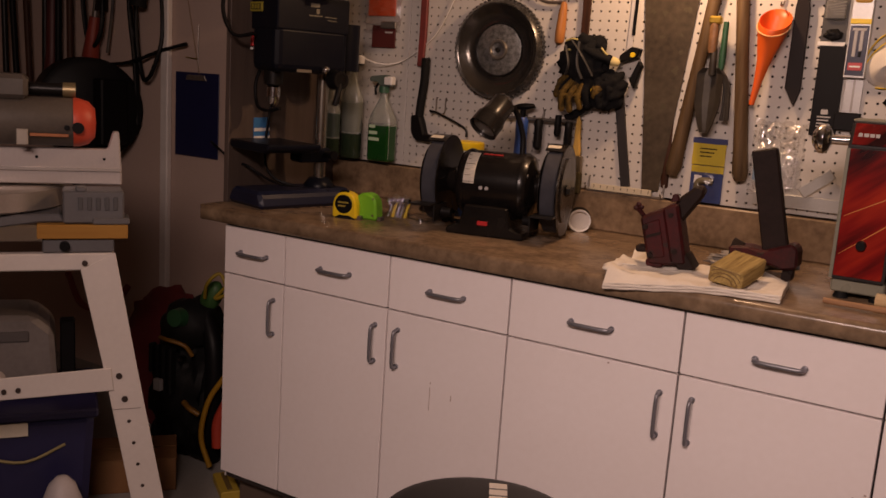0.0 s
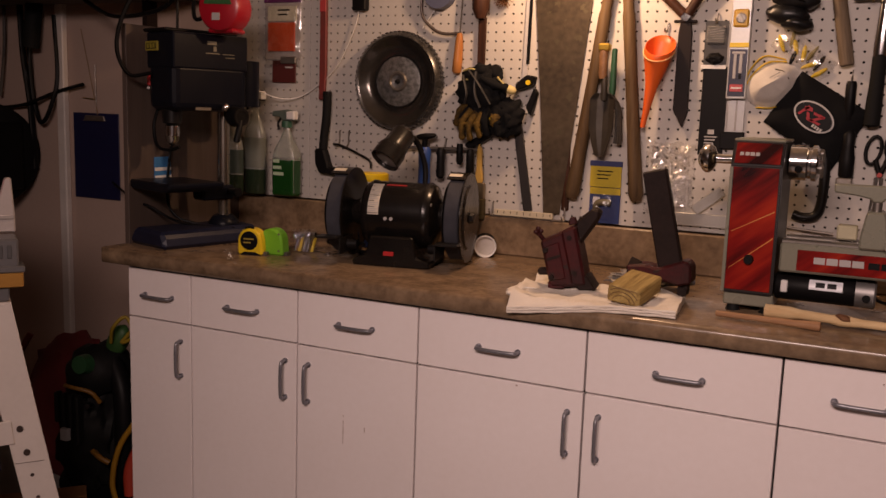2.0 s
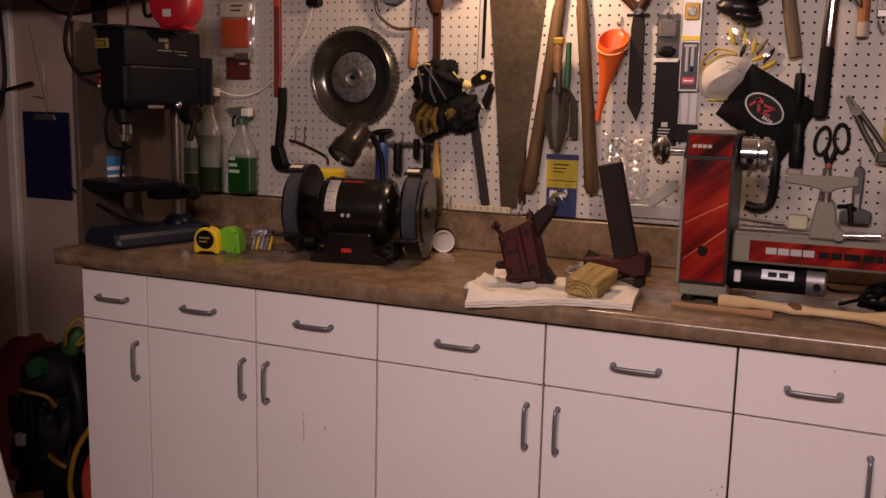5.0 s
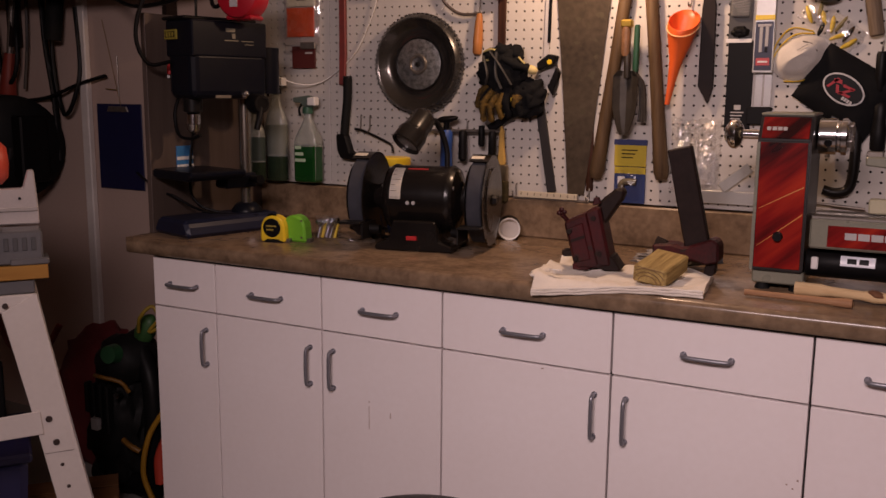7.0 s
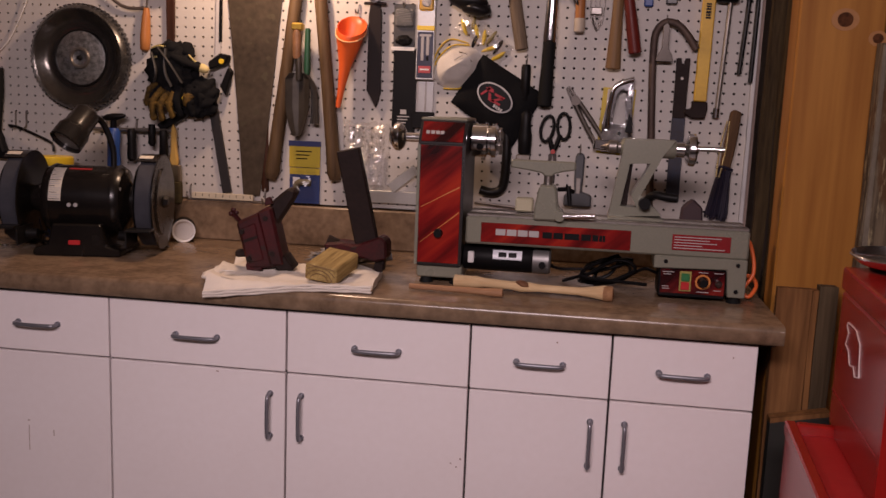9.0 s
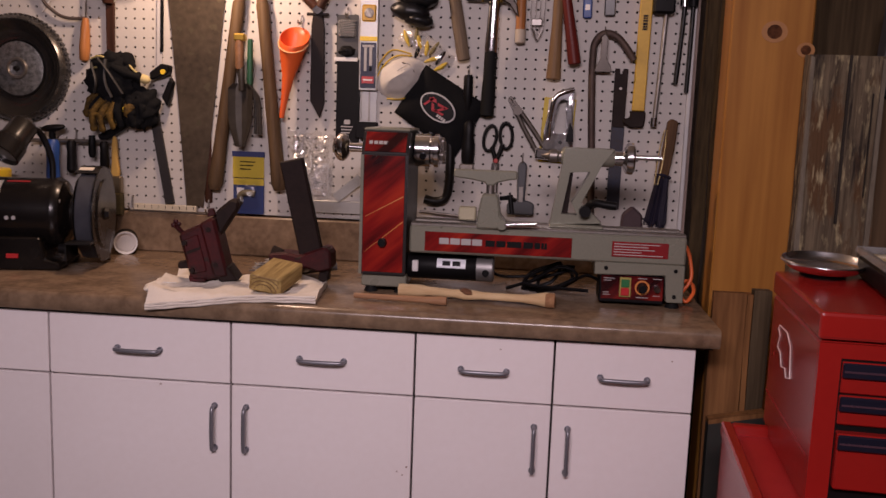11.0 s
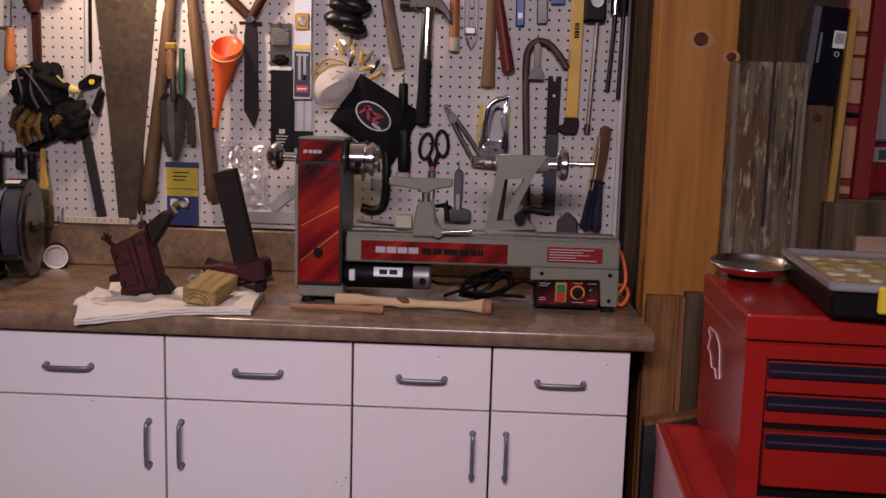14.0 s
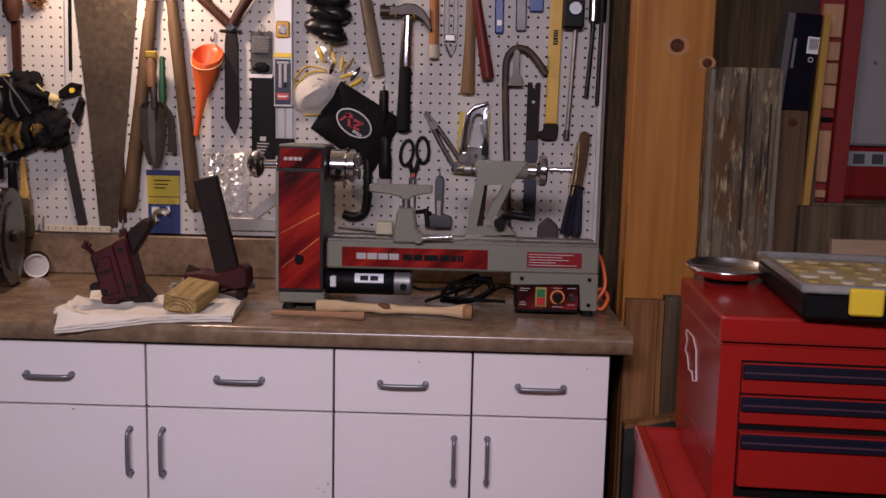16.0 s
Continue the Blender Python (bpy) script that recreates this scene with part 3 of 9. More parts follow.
    rest = part("tool_rest", P([(0.212, 0.272), (0.212, 0.290), (0.354, 0.290), (0.354, 0.272), (0.330, 0.268), (0.308, 0.262), (0.304, 0.256), (0.286, 0.256), (0.282, 0.262), (0.250, 0.268)], 0.012, 0.034, 0.003), LATHE, t, "grey cast T-shaped tool rest")
    part("rest_post", C((0.295, 0.024, 0.236), (0.295, 0.024, 0.262), 0.0095, seg=16), STEEL, rest, smooth=40)
    part("clamp_screw", U([(0.318, 0.02, 0.228), (0.336, 0.014, 0.230), (0.352, 0.004, 0.226)], 0.005, 8, 4), BLACK, bj)
    part("clamp_grip", C((0.340, 0.004, 0.238), (0.346, 0.0, 0.196), 0.006, 0.005, 10), BLACK, bj, smooth=40)
    part("locking_block", B(0.222, 0.262, 0.06, 0.095, 0.170, 0.200, 0.003), mat("pale_block", (0.50, 0.45, 0.30), 0.6), bj)
    # tailstock: an open leaning frame under the barrel
    outer = [(0.432, 0.172), (0.452, 0.300), (0.458, 0.345), (0.567, 0.345), (0.542, 0.310), (0.500, 0.222), (0.548, 0.178)]
    inner = [(0.456, 0.196), (0.468, 0.268), (0.471, 0.290), (0.516, 0.293), (0.508, 0.276), (0.478, 0.222), (0.492, 0.194)]
    bm = bmesh.new()
    ring = [[bm.verts.new((x, y, z)) for x, z in loop] for y in (0.055, 0.105) for loop in (outer, inner)]
    for k in range(7):
        n2 = (k + 1) % 7
        for p, q in ((0, 1), (2, 3), (0, 2), (1, 3)):
            bm.faces.new((ring[p][k], ring[p][n2], ring[q][n2], ring[q][k]))
    ts = part("tailstock", bm, LATHE, t, "grey cast tailstock with an open leaning frame")
    part("back_web", P([(0.446, 0.180), (0.462, 0.300), (0.480, 0.300), (0.470, 0.180)], 0.078, 0.100), DARKIRON, ts)
    part("base_flange", B(0.430, 0.550, 0.035, 0.115, 0.166, 0.173, 0.002), LATHE, ts)
    part("barrel", T([(0.017, 0.450), (0.021, 0.455), (0.021, 0.565), (0.018, 0.570)], pose(0, 0.08, sz, 0, 90, 0), 24), LATHE, ts, smooth=40)
    part("live_centre", T([(0.002, 0.405), (0.008, 0.420), (0.015, 0.424), (0.015, 0.440), (0.011, 0.444), (0.011, 0.456)], pose(0, 0.08, sz, 0, 90, 0), 20), STEEL, ts, smooth=40)
    hw = part("quill_wheel", T([(0.016, 0.568), (0.018, 0.588), (0.034, 0.596), (0.036, 0.602), (0.036, 0.610), (0.030, 0.614), (0.010, 0.616)], pose(0, 0.08, sz, 0, 90, 0), 30), CHROME, ts, smooth=35)
    part("wheel_handle", C((0.605, 0.07, sz + 0.004), (0.672, 0.062, sz + 0.004), 0.0055, 0.006, 12), CHROME, hw, smooth=40)
    part("lock_lever", U([(0.512, 0.045, 0.212), (0.526, 0.030, 0.226), (0.548, 0.022, 0.224), (0.575, 0.018, 0.222)], 0.009, 8, 4), BLACK, ts, smooth=60)
    part("lock_hub", C((0.508, 0.055, 0.205), (0.508, 0.030, 0.205), 0.013, seg=16), BLACK, ts, smooth=40)
    return t


wood_lathe()


def lathe_cords():
    pts = []
    rng = random.Random(3)
    for k in range(13):
        a = k * 0.95
        pts.append((0.98 + 0.065 * math.cos(a) * rng.uniform(0.6, 1.1) + 0.002 * k, 2.30 + 0.03 * math.sin(a), TOP + 0.034 + 0.024 * math.sin(a * 1.0 + 0.5) + rng.uniform(-0.004, 0.004)))
    ob = part("power_cord", U([(0.865, 2.26, TOP + 0.05), (0.90, 2.29, TOP + 0.035)] + pts + [(1.08, 2.27, TOP + 0.05), (1.11, 2.23, TOP + 0.05)], 0.004, 6, 4), BLACK, smooth=60)
    tagged(ob, "tangled black power cord behind the lathe", "cord")
    loops = [(1.00 + 0.055 * math.cos(k * 1.9) + 0.018 * math.sin(k * 0.7), 2.27 + 0.025 * math.sin(k * 1.3), TOP + 0.040 + 0.036 * math.sin(k * 1.9 + 0.8)) for k in range(9)]
    ob = part("power_cord", U([(0.90, 2.30, TOP + 0.005)] + loops + [(1.09, 2.24, TOP + 0.02)], 0.0045, 6, 5), BLACK, smooth=60)
    tagged(ob, "black motor cord looped over itself behind the lathe", "cord")
    ob = part("extension_cord", U([(1.285, 2.26, TOP + 0.150), (1.312, 2.27, TOP + 0.12), (1.322, 2.26, TOP + 0.06), (1.300, 2.25, TOP + 0.022), (1.312, 2.24, TOP + 0.008), (1.330, 2.26, TOP + 0.03), (1.322, 2.30, TOP + 0.045), (1.290, 2.30, TOP + 0.03)], 0.0045, 8, 6), ORANGE, smooth=60)
    tagged(ob, "looped orange extension cord beside the lathe", "cord")


lathe_cords()


def turned_sticks():
    bm = bmesh.new()
    L = 0.35
    prof = [(0.0, 0.0), (0.014, 0.001), (0.0135, 0.05), (0.0105, 0.07), (0.0095, 0.13), (0.0125, 0.15), (0.0115, 0.165), (0.0085, 0.19), (0.009, 0.28), (0.013, 0.31), (0.0165, 0.33), (0.0155, 0.348), (0.0, L)]
    turned(bm, prof, pose(0, 0, 0, 0, 90, 0), 16)
    for v in bm.verts:
        v.co += Vector((0, 0.0015 * math.sin(v.co.x * 40), 0.001 * math.sin(v.co.x * 23)))
    ob = part("wooden_stick", bm, PALEWOOD, smooth=50)
    ob.matrix_world = pose(0.663, 2.155, TOP + 0.0165, 0, 0, -5.5)
    tagged(ob, "pale peeled hardwood stick with knobbed ends", "stick", "sticks by the lathe")
    bark = mat("bark_brown", (0.20, 0.085, 0.035), 0.8, 0, (0.10, 0.04, 0.018), 60, 200, 0.9, 0.5)
    part("bark_knot", lump(bmesh.new(), 0.017, 0.011, 0.007, pose(0.156, -0.004, 0.0065, 0, 14, 0), 0.25, 16, 3, 3.0), bark, ob, "rough brown bark knot", smooth=60)
    part("bark_end", T([(0.0168, 0.330), (0.0172, 0.338), (0.0162, 0.350), (0.004, 0.352)], pose(0, 0, 0, 0, 90, 0), 16), mat("sawn_end", (0.36, 0.19, 0.085), 0.8, 0, (0.22, 0.10, 0.04), 90, 300, 0.9, 0.3), ob, smooth=40)
    ob2 = part("wooden_stick", T([(0.0, 0), (0.006, 0.001), (0.0065, 0.08), (0.0075, 0.16), (0.010, 0.195), (0.0095, 0.206), (0.0, 0.208)], pose(0, 0, 0, 0, 90, 0), 12), wood("brown_stick", (0.42, 0.24, 0.13), (0.28, 0.14, 0.07), 40, 5, 0.6, 0.1, "x"), smooth=50)
    ob2.matrix_world = pose(0.572, 2.095, TOP + 0.0098, 0, 0, -2.5)
    tagged(ob2, "thin reddish-brown wooden stick with a flared end", "stick", "sticks by the lathe")


turned_sticks()


def towel():
    """A folded cloth, its front edge sagging over the worktop's rolled edge."""
    bm = bmesh.new()
    nx, ny = 40, 30
    c = [Vector((0.150, 1.972)), Vector((0.503, 2.022)), Vector((0.482, 2.238)), Vector((0.120, 2.265))]
    grids = []
    for lay in (0, 1):
        g = []
        for i in range(nx + 1):
            row = []
            for j in range(ny + 1):
                u, v = i / nx, j / ny
                p = (c[0] * (1 - u) + c[1] * u) * (1 - v) + (c[3] * (1 - u) + c[2] * u) * v
                n = noise.noise(Vector((p.x * 18, p.y * 18, 1.7)))
                p = p + Vector((noise.noise(Vector((p.y * 14, 3, 0))), noise.noise(Vector((p.x * 14, 7, 0))) * 0.4)) * 0.006
                z = TOP + 0.002 + lay * (0.012 + 0.007 * n + 0.004 * noise.noise(Vector((p.x * 55, p.y * 40, 4.0))) + 0.008 * max(0, math.sin(p.x * 26 + p.y * 30)) * v)
                if u < 0.12:
                    z += lay * 0.012 * (0.12 - u) / 0.12 * (0.4 + n)
                edge = max(0.0, 2.004 - p.y)
                z -= edge * 0.75
                row.append(bm.verts.new((p.x, p.y, z)))
            g.append(row)
        grids.append(g)
    for g in grids:
        for i in range(nx):
            for j in range(ny):
                bm.faces.new((g[i][j], g[i + 1][j], g[i + 1][j + 1], g[i][j + 1]))
    a, b2 = grids
    ring = [(i, 0) for i in range(nx)] + [(nx, j) for j in range(ny)] + [(i, ny) for i in range(nx, 0, -1)] + [(0, j) for j in range(ny, 0, -1)]
    for k, (i, j) in enumerate(ring):
        i2, j2 = ring[(k + 1) % len(ring)]
        bm.faces.new((a[i][j], a[i2][j2], b2[i2][j2], b2[i][j]))
    grid_edge = [tuple(a[i][0].co) for i in range(nx + 1)]
    ob = part("towel", bm, CLOTH, smooth=60)
    tagged(ob, "folded off-white cotton towel lying on the worktop", "towel")
    for k in range(3):
        line = []
        for i in range(0, nx + 1, 2):
            v = grid_edge[i]
            line.append((v[0], v[1] - 0.0012 * (k % 2), v[2] + 0.0030 + k * 0.0052 + 0.0008 * math.sin(i * 0.9 + k * 2)))
        part("hem_fold", U(line, 0.0033, 6, 2), CLOTH, ob, "stacked folded edge", smooth=70)
    bm = lump(bmesh.new(), 0.016, 0.060, 0.012, pose(c[0].x - 0.004, 2.060, TOP + 0.016, 0, 0, -8), 0.3, 12, 3, 6.0)
    part("rolled_edge", bm, CLOTH, ob, "thick rolled edge", smooth=70)
    part("care_label", box(bmesh.new(), -0.014, 0.014, -0.006, 0.006, 0.0, 0.0012, 0.0003, pose(c[0].x + 0.036, 2.020, TOP + 0.030, -14, 0, 12)), WHITEPL, ob)


towel()
CL = TOP + 0.016


def vise_parts():
    # a red casting that leans, with a dark arm at its top
    t = thing("iron_casting", pose(0.240, 2.146, CL + 0.002, 0, -4.5, 8), "worn red cast-iron tool part standing on the towel", "tool part")
    def block(x0, x1, tilt, z0, za, zb, y0, y1, bevel):
        """An upright casting block whose sides lean and whose top slopes."""
        return P([(x0, z0), (x0 - tilt, za), (x1 - tilt, zb), (x1, z0)], y0, y1, bevel)

    part("casting", block(-0.046, 0.022, 0.020, 0.006, 0.112, 0.138, -0.034, 0.036, 0.006), WORNRED, t)
    part("side_web", block(0.006, 0.040, 0.022, 0.010, 0.134, 0.148, -0.044, 0.040, 0.006), WORNRED, t)
    part("foot", P([(0.020, 0.0), (0.010, 0.026), (0.040, 0.034), (0.060, 0.0)], -0.040, 0.030, 0.003), DARKIRON, t)
    part("heel", P([(-0.050, 0.0), (-0.052, 0.018), (-0.016, 0.018), (-0.014, 0.0)], -0.030, 0.030, 0.003), WORNRED, t)
    part("face_rib", P([(-0.044, 0.020), (-0.056, 0.098), (-0.022, 0.110), (-0.008, 0.026)], -0.038, -0.033, 0.002), WORNRED, t)
    part("slot", P([(-0.050, 0.066), (-0.018, 0.076), (-0.018, 0.082), (-0.050, 0.073)], -0.0395, -0.037, 0), DARKIRON, t)
    part("slanted_arm", P([(0.000, 0.128), (0.020, 0.096), (0.068, 0.160), (0.072, 0.178), (0.054, 0.184), (0.016, 0.156)], -0.018, 0.026, 0.006), DARKIRON, t, "dark slanted iron arm")
    part("arm_lug", P([(0.000, 0.146), (0.004, 0.164), (0.014, 0.166), (0.020, 0.150)], -0.030, -0.014, 0.002), WORNRED, t)
    part("pin", C((-0.058, -0.02, 0.112), (-0.070, -0.028, 0.130), 0.005, 0.006, 10), WORNRED, t, smooth=40)
    for x, z in ((-0.076, 0.132), (-0.064, 0.134), (-0.070, 0.140)):
        part("wing_nut", lump(bmesh.new(), 0.006, 0.004, 0.006, pose(x, -0.028, z), 0.1, 9, 2), WORNRED, t, smooth=60)
    for x, z in ((-0.040, 0.030), (-0.052, 0.092), (0.014, 0.040), (0.004, 0.120)):
        part("bolt_head", C((x, -0.034, z), (x, -0.047, z), 0.006, seg=6), DARKIRON, t)
    part("rear_toe", B(-0.078, -0.046, -0.014, 0.014, 0.030, 0.046, 0.004), DARKIRON, t)
    # an upright dark plank-like jaw in a red bracket
    t = thing("iron_jaw", pose(0.430, 2.225, CL, 0, 0, 0), "dark flat iron jaw held upright in a worn red bracket", "tool part")
    lean = Matrix.Rotation(radians(-13), 4, "Y")
    part("jaw_plate", box(bmesh.new(), -0.028, 0.026, -0.012, 0.012, 0.03, 0.285, 0.003, Matrix.Translation((0.030, 0, 0.0)) @ lean), DARKIRON, t)
    part("bracket", P([(-0.075, 0.022), (-0.082, 0.060), (-0.040, 0.064), (-0.010, 0.058), (0.052, 0.082), (0.066, 0.070), (0.068, 0.030), (0.040, 0.022), (0.010, 0.030), (-0.030, 0.026)], -0.030, 0.032, 0.005), WORNRED, t)
    part("bracket_end", C((-0.078, -0.002, 0.048), (-0.055, -0.002, 0.045), 0.028, 0.022, 14), DARKIRON, t, smooth=40)
    part("roller_leg", P([(0.034, 0.0), (0.038, 0.032), (0.060, 0.032), (0.058, 0.0)], -0.014, 0.012, 0.002), DARKIRON, t)
    part("roller", C((0.047, -0.020, 0.008), (0.047, 0.014, 0.008), 0.0105, seg=16), DARKIRON, t, smooth=40)
    t = thing("wood_block", pose(0.396, 2.102, CL + 0.008, 9, 7, -8), "short pale offcut of construction lumber", "wood block")
    bm = B(-0.038, 0.036, -0.060, 0.060, 0, 0.037, 0.003)
    bmesh.ops.subdivide_edges(bm, edges=bm.edges[:], cuts=3, use_grid_fill=True)
    part("block", bm, wood("block_wood", (0.46, 0.33, 0.125), (0.17, 0.105, 0.034), 60, 5, 0.75, 0.5, "y"), t)
    for k in range(6):
        r = 0.018 + k * 0.0085
        line = [(r * math.cos(a) * 1.15 - 0.004, -0.0603, 0.002 + r * math.sin(a) * 0.9) for a in [0.1 + j * 0.12 for j in range(25)]]
        line = [p for p in line if 0.003 < p[2] < 0.036 and -0.035 < p[0] < 0.033]
        if len(line) > 2:
            part("growth_ring", U(line, 0.0010, 4, 1), mat("ring_brown", (0.20, 0.115, 0.045), 0.7), t)
    # loose long-nosed pliers and a rag behind
    t = thing("chisel_tool", pose(0.34, 2.33, TOP + 0.012, 0, 0, 12), "dark metal hand tool lying behind the castings", "hand tool")
    part("blade", B(-0.06, 0.05, -0.010, 0.010, -0.004, 0.004, 0.002), STEEL, t)
    part("grip", C((0.05, 0, 0.004), (0.14, 0.01, 0.012), 0.012, 0.010, 12), mat("grey_grip", (0.16, 0.17, 0.19), 0.6), t, smooth=40)
    bm = bmesh.new()
    lump(bm, 0.078, 0.034, 0.022, pose(0.365, 2.345, TOP + 0.024, 0, -6, 8), 0.55, 16, 4, 4.0)
    tagged(part("crumpled_rag", bm, mat("tan_rag", (0.34, 0.30, 0.25), 0.95, 0, (0.14, 0.12, 0.11), 24, 200, 0.9, 0.5), smooth=60), "crumpled grey rag lying behind the castings", "rag")


vise_parts()


def bench_grinder():
    t = thing("bench_grinder", pose(-0.302, 2.315, TOP, 0, 0, 12), "black double-wheel bench grinder with a work lamp", "grinder")
    body = mat("grinder_black", (0.006, 0.005, 0.005), 0.24, 0.0, (0.014, 0.011, 0.009), 9, 70, 0.7, 0.04, spec=0.35)
    base = part("base", P([(-0.105, 0), (-0.105, 0.016), (-0.070, 0.028), (-0.058, 0.080), (0.058, 0.080), (0.070, 0.028), (0.105, 0.016), (0.105, 0)], -0.105, 0.075, 0.004), body, t)
    part("switch", B(-0.018, 0.010, -0.111, -0.104, 0.030, 0.041, 0.001), mat("switch_red", (0.5, 0.02, 0.02), 0.4), base, "red rocker switch")
    cz = 0.130
    motor = part("motor_housing", T([(0.030, -0.135), (0.042, -0.104), (0.074, -0.094), (0.086, -0.080), (0.086, 0.080), (0.074, 0.094), (0.042, 0.104), (0.030, 0.135)], pose(0, 0, cz, 0, 90, 0), 40), body, t, smooth=35)
    bm = bmesh.new()
    r = 0.0868
    for k in range(10):
        a0, a1 = 0.05 + k * 0.115, 0.05 + (k + 1) * 0.115
        vs = [bm.verts.new((x, -r * math.cos(a), cz + r * math.sin(a))) for x in (-0.074, -0.042) for a in (a0, a1)]
        bm.faces.new((vs[0], vs[1], vs[3], vs[2]))
    bmesh.ops.remove_doubles(bm, verts=bm.verts, dist=1e-5)
    lab = part("rating_label", bm, mat("label_cream", (0.66, 0.60, 0.50), 0.5), motor, "cream paper rating label")
    for k in range(17):
        a = 0.10 + k * 0.0625
        w = (0.026, 0.022, 0.027, 0.018, 0.024, 0.027, 0.014, 0.025, 0.020)[k % 9] * (0.6 if k > 11 else 1.0)
        part("text_line", box(bmesh.new(), -0.071, -0.071 + w, -0.0004, 0.0, -0.0007, 0.0007, 0, Matrix.Translation((0, -(r + 0.0003) * math.cos(a), cz + (r + 0.0003) * math.sin(a))) @ Matrix.Rotation(-a, 4, "X")), GREYINK if k % 3 else BLACK, lab)
    for x in (-0.022, -0.006):
        part("badge", C((x, -0.0862 * math.cos(0.0), cz - 0.005), (x, -0.088, cz - 0.005), 0.005, seg=12), GREYINK, motor)
    part("red_stripe", box(bmesh.new(), -0.035, 0.02, -0.001, 0.0, -0.003, 0.003, 0, Matrix.Translation((0, -0.0865 * math.cos(1.15), cz + 0.0865 * math.sin(1.15))) @ Matrix.Rotation(-1.15, 4, "X")), mat("stripe_red", (0.35, 0.02, 0.02), 0.4), motor)
    stone = mat("grinding_stone", (0.040, 0.041, 0.052), 0.9, 0, (0.020, 0.020, 0.026), 30, 500, 0.7, 0.6)
    for s in (-1, 1):
        x = s * 0.160
        wh = part("wheel", T([(0.02, -0.019), (0.109, -0.019), (0.112, -0.016), (0.112, 0.016), (0.109, 0.019), (0.02, 0.019)], pose(x, 0, cz, 0, 90, 0), 44), stone, t, "grey grinding wheel", smooth=35)
        bm = bmesh.new()
        # guard: an open drum round the back and sides of the wheel
        R, n = 0.1195, 40
        a0, a1 = radians(-70), radians(118)
        for k in range(n):
            b0, b1 = a0 + (a1 - a0) * k / n, a0 + (a1 - a0) * (k + 1) / n
            v = [bm.verts.new((xx, math.cos(b) * R, cz + math.sin(b) * R)) for xx in (x - 0.026, x + 0.026) for b in (b0, b1)]
            bm.faces.new((v[0], v[1], v[3], v[2]))
        for xx, rr, a0, a1 in ((x - 0.026, R * 0.80, a0, a0 + 2 * math.pi), (x + 0.026, R, a0, a0 + 2 * math.pi)):
            mid = bm.verts.new((xx, 0, cz))
            ring = [bm.verts.new((xx, math.cos(a0 + (a1 - a0) * k / n) * rr, cz + math.sin(a0 + (a1 - a0) * k / n) * rr)) for k in range(n + 1)]
            for k in range(n):
                bm.faces.new((mid, ring[k], ring[k + 1]))
        bmesh.ops.remove_doubles(bm, verts=bm.verts, dist=1e-5)
        bmesh.ops.solidify(bm, geom=bm.faces[:], thickness=0.0025)
        g = part("wheel_guard", bm, body, t, smooth=30)
        part("outer_cap", T([(0.0, 0), (0.060, 0.004), (0.085, 0.004), (0.088, 0.0)], Matrix.Translation((x + s * 0.026, 0, cz)) @ Matrix.Rotation(s * math.pi / 2, 4, "Y"), 30), body, g, smooth=40)
        part("guard_label", box(bmesh.new(), x - 0.022, x + 0.012, -0.0008, 0, -0.009, 0.009, 0, Matrix.Translation((0, R * math.cos(1.9) - 0.001, cz + R * math.sin(1.9) + 0.001)) @ Matrix.Rotation(1.9 - math.pi, 4, "X")), mat("label_cream", (0.66, 0.60, 0.50), 0.5), g)
        part("tool_rest", B(x - 0.032, x + 0.028, -0.150, -0.104, 0.070, 0.076, 0.0015), BLACKMETAL, t)
        part("rest_bracket", P([(x - s * 0.034, 0.030), (x - s * 0.034, 0.072), (x - s * 0.030, 0.072), (x - s * 0.030, 0.030)], -0.140, -0.040, 0), BLACKMETAL, t)
        part("rest_knob", C((x - s * 0.036, -0.085, 0.052), (x - s * 0.062, -0.085, 0.052), 0.014, 0.012, 12), BLACK, t, smooth=40)
    for s in (-1, 1):
        part("end_bell", T([(0.060, 0.070), (0.088, 0.072), (0.089, 0.080), (0.080, 0.094), (0.050, 0.103), (0.036, 0.112)], Matrix.Translation((0, 0, cz)) @ Matrix.Rotation(s * math.pi / 2, 4, "Y"), 36, caps=False), body, motor, smooth=40)
        for k in range(4):
            a = 0.5 + k * 1.05
            part("bell_screw", C((s * 0.086, -0.074 * math.cos(a), cz + 0.074 * math.sin(a)), (s * 0.097, -0.072 * math.cos(a), cz + 0.072 * math.sin(a)), 0.005, seg=10), STEEL, motor)
        part("wheel_nut", C((s * 0.188, 0, cz), (s * 0.198, 0, cz), 0.016, 0.012, 6), BLACKMETAL, t)
    # lamp on an arm behind the housing
    arm = part("lamp_arm", U([(0.048, 0.05, cz + 0.075), (0.044, 0.055, cz + 0.13), (0.024, 0.045, cz + 0.190), (0.004, 0.020, cz + 0.212)], 0.008, 10, 5), BLACK, t, smooth=60)
    ax = Vector((-0.040, -0.062, -0.078)).normalized()
    m = Matrix.Translation((0.000, 0.000, cz + 0.216)) @ ax.to_track_quat("Z", "Y").to_matrix().to_4x4()
    head = part("lamp_head", T([(0.0, -0.014), (0.020, -0.012), (0.032, 0.0), (0.034, 0.045), (0.036, 0.050), (0.036, 0.056), (0.040, 0.060), (0.041, 0.098), (0.038, 0.100), (0.036, 0.085), (0.0, 0.070)], m, 32), mat("lamp_grey", (0.008, 0.007, 0.007), 0.22, 0.0, (0.018, 0.015, 0.012), 14, 90, 0.8, 0.05), t, "dusty black swivel lamp head", smooth=35)
    part("lens", T([(0.0, 0.092), (0.020, 0.091), (0.036, 0.088)], m, 28), mat("lamp_lens", (0.36, 0.34, 0.31), 0.15, 0.3), head)
